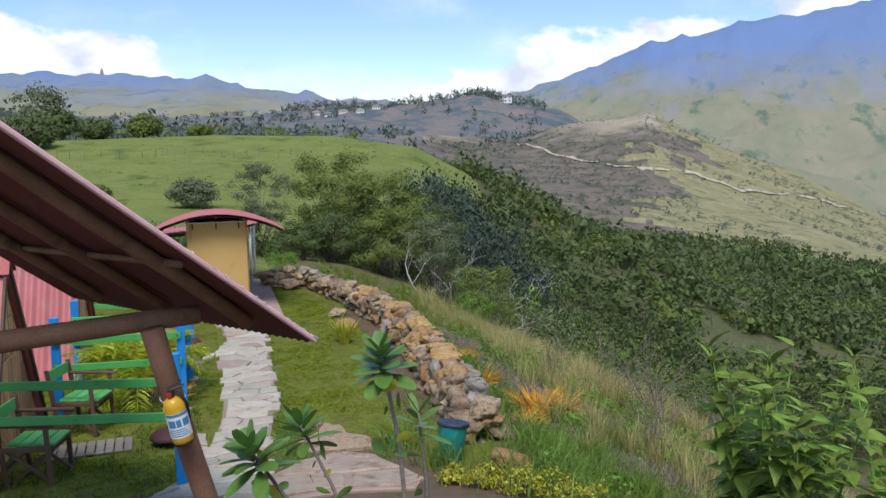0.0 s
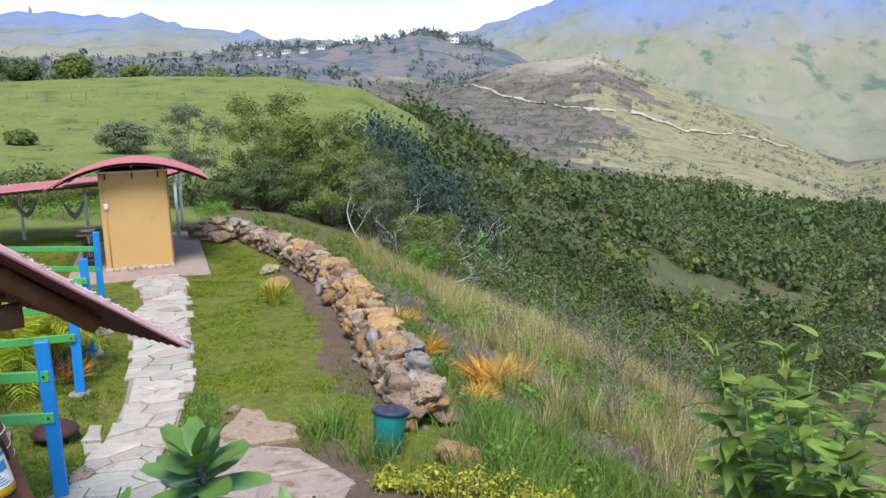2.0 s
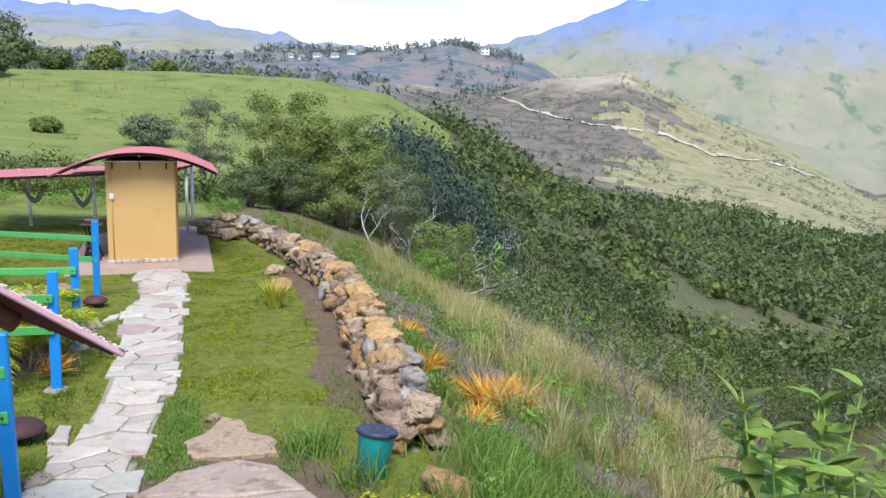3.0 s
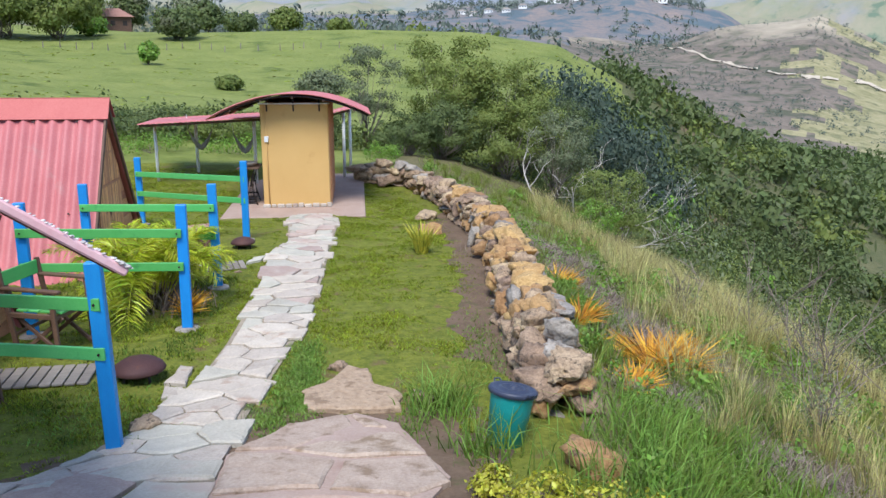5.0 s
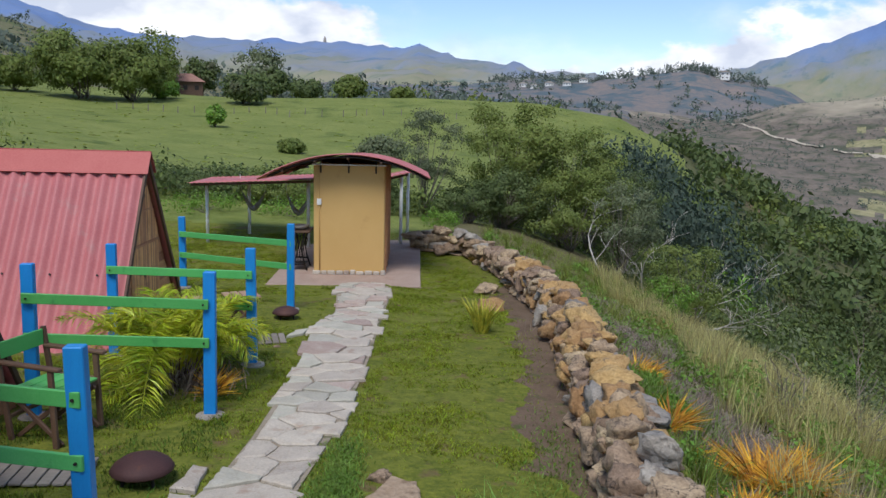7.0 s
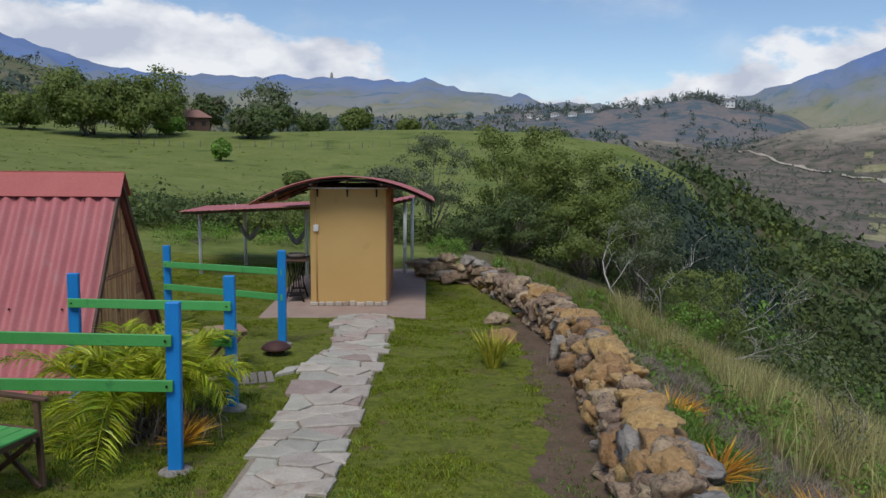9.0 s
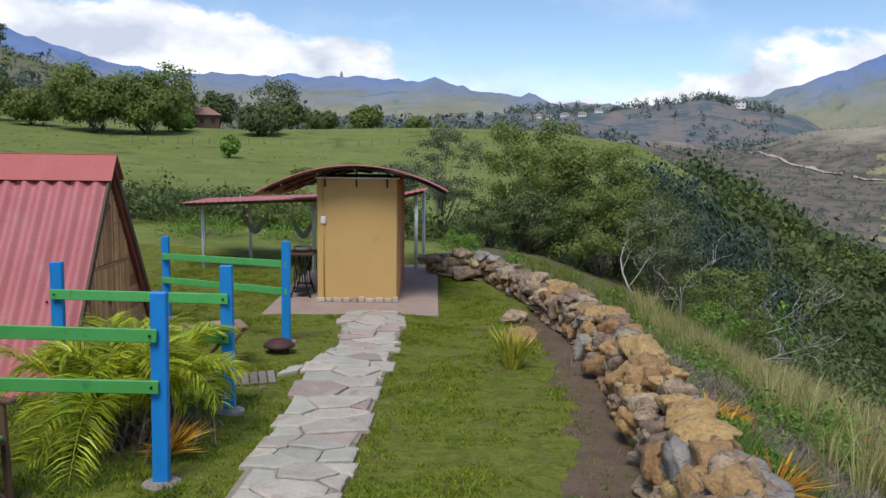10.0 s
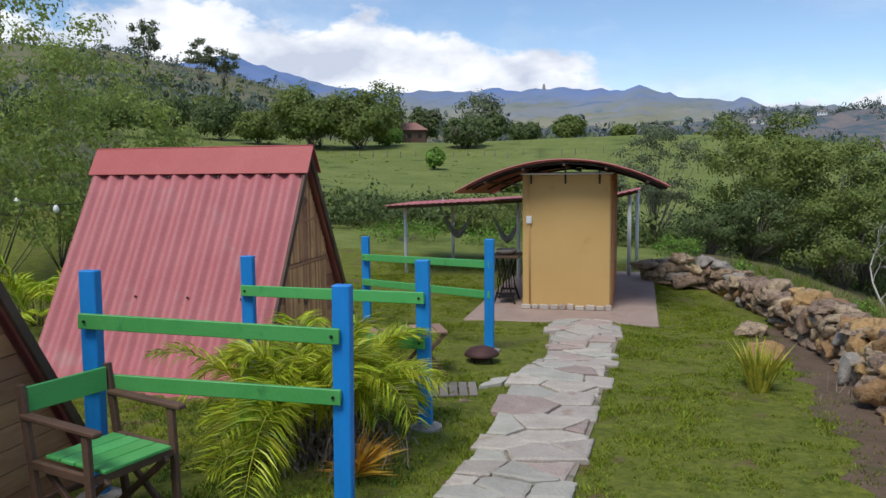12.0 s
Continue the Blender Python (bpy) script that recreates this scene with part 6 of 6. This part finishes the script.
for cx, cy, sx, sy, n in ((0.10, -9.75, 0.09, 0.16, 1500), (0.08, -9.2, 0.07, 0.2, 1300), (0.86, -10.3, 0.08, 0.16, 300), (0.02, -9.55, 0.10, 0.3, 2600), (0.05, -8.7, 0.08, 0.25, 1200), (-0.12, -10.2, 0.08, 0.15, 700), (0.95, -9.75, 0.2, 0.15, 350), (1.5, -9.2, 0.15, 0.5, 500), (-1.35, -9.9, 0.25, 0.25, 800), (1.7, -8.6, 0.1, 0.6, 700)):
    ex.append(rng.normal(cx, sx, n))
    ey.append(rng.normal(cy, sy, n))
grass("lawn_tufts", np.concatenate(ex), np.concatenate(ey), (0.02, 0.065), 0.009, (0.4, 1.2), GRASSGREEN2, "thicker green grass along the path edge")


x, y = rng.uniform(-3.4, -0.95, 26000), rng.uniform(-10.4, -5.6, 26000)
lush = np.array([noise.noise((a * 1.6, b * 1.6, 21.0)) + 0.5 * noise.noise((a * 6.0, b * 6.0, 22.0)) for a, b in zip(x, y)])
k = (lush > 0.02) & ~((x < -2.72) & (y < -7.4)) & ~((x > -2.55) & (x < -1.6) & (y > -9.4) & (y < -8.85))
grass("lush_grass", x[k], y[k], (0.015, 0.06), 0.008, (0.3, 1.1), GRASSLUSH, "thicker dark green grass round the fence posts")


# palms
def frond(base, d, length, droop, leaflet, n, width=0.02, vee=0.5):
    """Leaflets along a drooping rib; returns the rib's points and the leaflet quads."""
    d = np.array(d, float) / np.linalg.norm(d)
    t = np.linspace(0, 1, 9)
    rib = np.array(base) + d * (length * t)[:, None] - np.array([0, 0, 1.0]) * (droop * length * t ** 2.2)[:, None]
    s = np.linspace(0.18, 1.0, n)
    P = np.stack([np.interp(s, t, rib[:, i]) for i in range(3)], 1)
    T = np.stack([np.interp(np.clip(s, 0, 0.95) + 0.05, t, rib[:, i]) for i in range(3)], 1) - P
    T = unit(T + 1e-6)
    side = unit(np.cross(T, np.array([0, 0, 1.0])) + 1e-9)
    L = leaflet * np.sin(np.pi * (0.12 + 0.8 * s)) ** 0.7 * rng.uniform(0.85, 1.15, n)
    q = []
    for sg in (-1, 1):
        D = unit(T * 0.75 + side * sg + np.array([0, 0, vee]) * rng.uniform(0.3, 1.0, n)[:, None] + rng.normal(size=(n, 3)) * 0.08)
        q.append(leaf_quads(P, D, L, np.full(n, width), 0.25))
    return rib, np.concatenate(q)


def palm(x, y, fronds, length, material, label, up=(0.5, 1.4), leaflet=0.28, z=None, stems=True, category="palm", name="areca_palm", n=34, width=0.022, droop=(0.35, 0.7), spread=0.12, low=0):
    z0 = gz_at(x, y) if z is None else z
    t = thing(name, label, category, m=pose(x, y, z0))
    for i in range(fronds + low):                       # the last ones are short and hang low
        a = 2 * math.pi * i / fronds * 2.4 + rng.uniform(-0.3, 0.3)
        el = rng.uniform(*up) if i < fronds else rng.uniform(0.3, 0.9)
        rib, q = frond((math.cos(a) * spread * rng.uniform(0.2, 1), math.sin(a) * spread * rng.uniform(0.2, 1), 0.02), (math.cos(a), math.sin(a), math.tan(min(el, 1.45))), length * rng.uniform(0.75, 1.1) * (1 if i < fronds else 0.45), rng.uniform(*droop), leaflet, n, width)
        f = tagged(link("frond", quads_mesh("frond", q, material), None, t), kind="stuff")
        part("rib", tube([tuple(p) for p in rib], [0.009 * (1 - 0.8 * k / 8) for k in range(9)], 5), material, f)
    if stems:
        bm = bmesh.new()
        for k in range(26):
            a, r = rng.uniform(0, 6.28), rng.uniform(0.02, spread * 1.4)
            tube([(math.cos(a) * r, math.sin(a) * r, -0.03), (math.cos(a) * r * 1.6, math.sin(a) * r * 1.6, rng.uniform(0.15, 0.4))], [0.012, 0.004], 4, bm)
        part("stem_base", bm, DARKWOOD, t, "brown fibrous stem bases")
    return t


palm(-1.74, -6.8, 56, 1.62, PALMLEAF, "bushy areca palm with yellow-green fronds between the rails", (1.0, 1.5), 0.32, n=54, width=0.012, droop=(0.4, 0.85), spread=0.2, low=8)
x, y = rng.normal(-1.68, 0.2, 900), rng.normal(-6.8, 0.2, 900)
grass("palm_litter", x, y, (0.08, 0.34), 0.014, (0.4, 1.2), DEADBRUSH, "dead brown leaf bases and litter under the palm")
palm(-7.3, -2.7, 16, 1.7, PALMLEAF, "green palm behind the cabin", (0.5, 1.3), 0.4, spread=0.2, width=0.03)


def dry_fan(x, y, fans, length, label):
    """Dead fan-shaped fronds: stiff thin spikes spread from one base."""
    t = thing("dry_fronds", label, "dry fronds", "dead palm fronds", m=pose(x, y, gz_at(x, y)))
    for k in range(fans):
        a = rng.uniform(0, 6.28)
        axis = unit(np.array([[math.cos(a) * 0.8, math.sin(a) * 0.8, rng.uniform(0.5, 1.1)]]))[0]
        side = unit(np.cross(axis, np.array([[rng.uniform(-0.3, 0.3), rng.uniform(-0.3, 0.3), 1.0]])))[0]
        n = 30
        th = np.linspace(-1.0, 1.0, n) + rng.normal(0, 0.05, n)
        D = axis[None] * np.cos(th)[:, None] + side[None] * np.sin(th)[:, None] + rng.normal(0, 0.06, (n, 3))
        L = length * rng.uniform(0.7, 1.1, n) * (0.65 + 0.35 * np.cos(th))
        base = np.array([math.cos(a), math.sin(a), 0.2]) * 0.08 + rng.normal(0, 0.012, (n, 3))
        tagged(link("frond", quads_mesh("frond", leaf_quads(base, D, L, np.full(n, 0.017), 0.12), DRYFROND), None, t), kind="stuff")
    return t


for x, y, nf, ln in ((3.0, -5.95, 7, 0.42), (2.8, -7.7, 6, 0.42), (2.78, -8.2, 4, 0.34), (3.42, -8.3, 8, 0.6), (3.72, -8.2, 6, 0.56), (2.9, -9.25, 4, 0.34), (-1.35, -7.15, 3, 0.4), (2.95, -6.3, 3, 0.3)):
    dry_fan(x, y, nf, ln, "dried orange palm fronds standing in the slope grass" if x > 0 else "dried orange frond under the palm")


def spiky(x, y, n, h, label):
    t = thing("spiky_plant", label, "plant", m=pose(x, y, gz_at(x, y)))
    for k in range(n):
        a, lean = rng.uniform(0, 6.28), rng.uniform(0.05, 0.75)
        hh, w = h * rng.uniform(0.6, 1.1), 0.018
        o = Vector((math.cos(a), math.sin(a), 0))
        s = Vector((-o.y, o.x, 0)) * w
        b = o * rng.uniform(0.01, 0.08)
        vs = [b - s, b + s, b + o * hh * lean * 0.4 + s + Vector((0, 0, hh * 0.55)), b + o * hh * lean + Vector((0, 0, hh)), b + o * hh * lean * 0.4 - s + Vector((0, 0, hh * 0.55)), b + o * 0.012, b + o * (hh * lean * 0.4 + 0.012) + Vector((0, 0, hh * 0.55))]
        me = mesh_of("leaf", vs, [(0, 5, 6, 4), (5, 1, 2, 6), (6, 2, 3), (4, 6, 3)])
        link("leaf", me, VARIEGATED, t)


spiky(1.42, -4.35, 64, 0.44, "spiky variegated yellow plant on the lawn edge")


def rosette_leaf(L, W, bend, profile=(0.12, 0.55, 0.9, 1.0, 0.85, 0.4)):
    """A thick folded oblong leaf lying along +x."""
    vs, fs = [], []
    prof = profile
    m = len(prof)
    for i, w in enumerate(prof):
        t = i / (m - 1)
        for s in (-1, 0, 1):
            vs.append((L * t, s * w * W / 2, bend * L * t * t + (0.08 * W if s else 0)))
    for i in range(m - 1):
        for s in (0, 1):
            a = i * 3 + s
            fs.append((a, a + 3, a + 4, a + 1))
    return vs, fs


def leaf_cluster(centre, axis, n, L, W, spread, parent, material, name="leaf"):
    q = Vector(axis).to_track_quat("Z", "Y").to_matrix().to_4x4()
    for k in range(n):
        a = k * 2.4
        f = k / n
        el = 80 - spread * (0.25 + 0.9 * f)
        s = 0.55 + 0.5 * min(1, 0.3 + f)
        vs, fs = rosette_leaf(L * s * rng.uniform(0.85, 1.1), W * s, -0.25 * f)
        me = mesh_of(name, vs, fs, True)
        link(name, me, material, parent, m=Matrix.Translation(Vector(centre) - Vector(axis).normalized() * 0.10 * f) @ q @ pose(0, 0, 0, 0, 0, math.degrees(a)) @ pose(0, 0, 0, rng.uniform(-15, 15), -el, 0))


def garden_shrub():
    """A thin-stemmed shrub with rosettes of thick leaves, at the head of the steps."""
    t = thing("garden_shrub", "thin-stemmed garden shrub with rosettes of thick green leaves", "shrub")
    g = gz_at(-0.05, -15.5)
    heads = [((-0.17, -15.6, 2.88), 24, 0.115, 0.062), ((-0.387, -14.9, 2.42), 18, 0.15, 0.055), ((-0.61, -15.3, 2.48), 22, 0.15, 0.066), ((0.03, -15.3, 2.55), 10, 0.14, 0.04)]
    root = Vector((-0.06, -15.5, g - 0.05))
    for (c, n, L, W) in heads:
        c = Vector(c)
        mid = root.lerp(c, 0.45) + Vector((0.05, 0.02, -0.02))
        part("stem", tube([root, root.lerp(mid, 0.5), mid, mid.lerp(c, 0.6) + Vector((0.02, 0, 0)), c], [0.014, 0.012, 0.010, 0.008, 0.006], 6), BARK, t, smooth=True)
        leaf_cluster(c, (c - mid) + Vector((0, 0, 0.3)), n, L, W, 80, t, LEAFTHICK)
        for k in range(4):
            p = mid.lerp(c, 0.55 + 0.1 * k)
            leaf_cluster(p, (rng.uniform(-1, 1), rng.uniform(-1, 1), 0.1), 2, L * 0.6, W * 0.7, 120, t, LEAFYELLOW if k % 2 else LEAFTHICK)


garden_shrub()


def broad_bush(x, y, h, n, label):
    """Tall weed with large lance-shaped leaves in pairs up leaning stems."""
    z0 = gz_at(x, y)
    t = thing("broadleaf_weed", label, "bush", "broad-leaved weeds", m=pose(x, y, z0))
    for s in range(n + 5):
        a = rng.uniform(0, 6.28)
        hh = h * rng.uniform(0.45, 1.0)
        top = Vector((math.cos(a) * hh * 0.2, math.sin(a) * hh * 0.2, hh))
        pts = [Vector((math.cos(a) * 0.05, math.sin(a) * 0.05, -0.05)), top * 0.5 + Vector((0, 0, 0.05 * hh)), top]
        st = part("stem", tube(pts, [0.012, 0.009, 0.004], 5), LEAFBROAD, t, smooth=True)
        quads = []
        for k in range(15):
            f = 0.12 + 0.88 * k / 14
            p = np.array(pts[0].lerp(pts[1], f * 2) if f < 0.5 else pts[1].lerp(pts[2], f * 2 - 1))
            for sg in (0, math.pi):
                b = k * 1.5 + sg + rng.uniform(-0.3, 0.3)
                L = 0.225 * (1.15 - 0.5 * f) * rng.uniform(0.7, 1.2)
                vs, fs = rosette_leaf(L, L * 0.48, -0.45, (0.1, 0.75, 1.0, 0.8, 0.42, 0.04))
                m = Matrix.Translation(p) @ pose(0, 0, 0, 0, 0, math.degrees(b)) @ pose(0, 0, 0, rng.uniform(-25, 25), -rng.uniform(-30, 25) - 45 * f ** 4, 0)
                quads.append(([m @ Vector(v) for v in vs], fs))
        allv, allf = [], []
        for vs, fs in quads:
            o = len(allv)
            allv += vs
            allf += [tuple(i + o for i in f) for f in fs]
        tagged(link("foliage", mesh_of("foliage", allv, allf, True), LEAFBROAD, st), kind="stuff")
    return t


for x, y, h, n in (                                      # h: the height of the tips above the datum
        (2.52, -14.1, 2.34, 9), (3.0, -13.8, 2.2, 9), (2.5, -14.55, 2.3, 9), (3.3, -14.5, 2.35, 9), (3.5, -13.2, 1.75, 8), (2.95, -13.5, 1.5, 8), (2.5, -14.1, 1.6, 7)):
    broad_bush(x, y, h - gz_at(x, y), n, "tall broad-leaved green weed on the bank")
for x, y, h, w in ((1.27, -11.52, 0.16, 0.26), (1.5, -11.75, 0.22, 0.36), (1.75, -11.95, 0.28, 0.45), (2.0, -12.15, 0.3, 0.45), (2.25, -12.3, 0.3, 0.4)):
    tree("ground_cover_shrub", x, y, h, w, LEAFYELLOW, "low yellow-green leafy shrub beside the step", "shrub", "yellow-green edging shrubs", leaf=0.032, n=900, clusters=30, trunk=0.02, stems=3, bare=0.0)

# ---- far things ----
def house(az, r, w, d, h, roof_h, wall_mat, roof_mat, label, name="house", storeys=1):
    x, y = polar(az, r)
    z = gz_at(x, y) - 1.0
    t = thing(name, label, "house", m=pose(x, y, z, 0, 0, -az))
    part("wall", box((-w / 2, -d / 2, 0), (w / 2, d / 2, h + 1), 0.05), wall_mat, t)
    bm = bmesh.new()
    o = w * 0.08
    vs = [bm.verts.new(v) for v in ((-w / 2 - o, -d / 2 - o, h + 1), (w / 2 + o, -d / 2 - o, h + 1), (w / 2 + o, d / 2 + o, h + 1), (-w / 2 - o, d / 2 + o, h + 1), (-w * 0.2, 0, h + 1 + roof_h), (w * 0.2, 0, h + 1 + roof_h))]
    for f in ((0, 1, 5, 4), (1, 2, 5), (2, 3, 4, 5), (3, 0, 4), (3, 2, 1, 0)):
        bm.faces.new([vs[i] for i in f])
    part("roof", bm, roof_mat, t)
    for s in range(storeys):
        for k in range(3):
            xx = -w * 0.32 + k * w * 0.32
            zz = 1 + h * (s + 0.35) / storeys
            part("window", box((xx - w * 0.06, -d / 2 - 0.05, zz), (xx + w * 0.06, -d / 2 + 0.05, zz + h * 0.35 / storeys)), IRON, t)


house(-15.5, 168, 6.5, 5, 2.4, 1.6, DARKWOOD, mat("old roof tile", (0.26, 0.13, 0.10), (0.34, 0.19, 0.15), 0.5, 0.9, 0.3, 0.05, vary=0), "small farm house with brown tiled roof")
house(20.3, 1560, 24, 14, 13, 3, WHITE, GREYROCK, "far white building on the wooded crest", storeys=2)
for az, r in ((8.0, 1500), (9.0, 1520), (10.2, 1480), (7.2, 1530), (11.3, 1500), (-5.2, 1400), (-19.5, 260)):
    house(az, r, 0.010 * r, 0.007 * r, 0.0035 * r, 0.002 * r, WHITE, GREYROCK, "far pale village house on the hills")
tx, ty = polar(-6.4, 4250)
tower = thing("hill_tower", "tiny tower on the far flat-topped hill", "tower", m=pose(tx, ty, gz_at(tx, ty)))
part("shaft", lathe([(9, -20), (8, 10), (6, 22), (2, 32)], 10), GREYROCK, tower)


def hill_road():
    """The pale track cut along the dry ridge."""
    azs_ = np.linspace(20.5, 43.5, 150)
    els = np.interp(azs_, [20.5, 22.2, 24.6, 28, 33, 36.1, 40, 43.5], [0.5, -0.1, -0.9, -1.5, -2.0, -3.2, -3.5, -4.6])
    els += 0.12 * np.sin(azs_ * 3.1) + 0.07 * np.sin(azs_ * 7.7)
    pts = []
    rr = np.linspace(480, 940, 240)
    for a, e in zip(azs_, els):
        xs, ys = CX + rr * math.sin(radians(a)), CY + rr * math.cos(radians(a))
        zz = ground_z(xs, ys)
        el = np.degrees(np.arctan2(zz - CZ, rr))
        i = int(np.argmax(el > e)) if (el > e).any() else len(rr) - 1
        pts.append((rr[i], a))
    rs_ = np.convolve(np.pad([p[0] for p in pts], 4, "edge"), np.ones(9) / 9, "valid")
    vs, fs = [], []
    for i, (r, (q, a)) in enumerate(zip(rs_, pts)):
        wd = 3 + 9 * abs(noise.noise((a * 1.7, 0, 0)))
        for s in (-1, 0, 1):
            x, y = polar(a, r + s * wd)
            vs.append((x, y, gz_at(x, y) + 0.9))
    for i in range(len(pts) - 1):
        if noise.noise((pts[i][1] * 0.8, 3.0, 0)) > -0.12:
            for s in (0, 1):
                k = i * 3 + s
                fs.append((k, k + 1, k + 4, k + 3))
    tagged(link("road", mesh_of("road", vs, fs), TRACK), "pale dirt track cut along the dry ridge", "road", kind="structure")


TRACK = mat("pale dirt track", (0.42, 0.36, 0.27), (0.54, 0.47, 0.37), 8.0, 0.95, 0.2, 1.0, vary=0)
hill_road()
for k in range(26):
    az, r = rng.uniform(-20, 8), rng.uniform(96, 104)
    az = -20 + k * 1.05
    az += rng.uniform(-0.3, 0.3)
    x, y = polar(az, 100 + rng.uniform(-2, 2))
    if k == 0:
        post0 = thing("field_post", "weathered wooden field fence post on the meadow", "fence post", "meadow fence posts", m=pose(x, y, gz_at(x, y)))
        part("post", tube([(0, 0, -0.2), (0.03, 0, 0.75)], [0.06, 0.05], 6), GREYWOOD, post0)
    else:
        copy_thing(post0, pose(x, y, gz_at(x, y)))

# string lights by the cabin
lights = thing("string_lights", "string of white bulbs hung between the trees", "lights")
wire = [Vector((-9.2, -1.5, 2.0)).lerp(Vector((-5.6, -2.2, 2.35)), k / 14) - Vector((0, 0, 0.5 * math.sin(math.pi * k / 14))) for k in range(15)]
part("wire", tube(wire, 0.006, 4), IRON, lights)
for k in (3, 6, 9):
    part("bulb", lathe([(0.015, 0.0), (0.035, -0.03), (0.045, -0.07), (0.03, -0.105), (0.008, -0.115)], 12, None, Matrix.Translation(wire[k])), WHITE, lights, smooth=True)
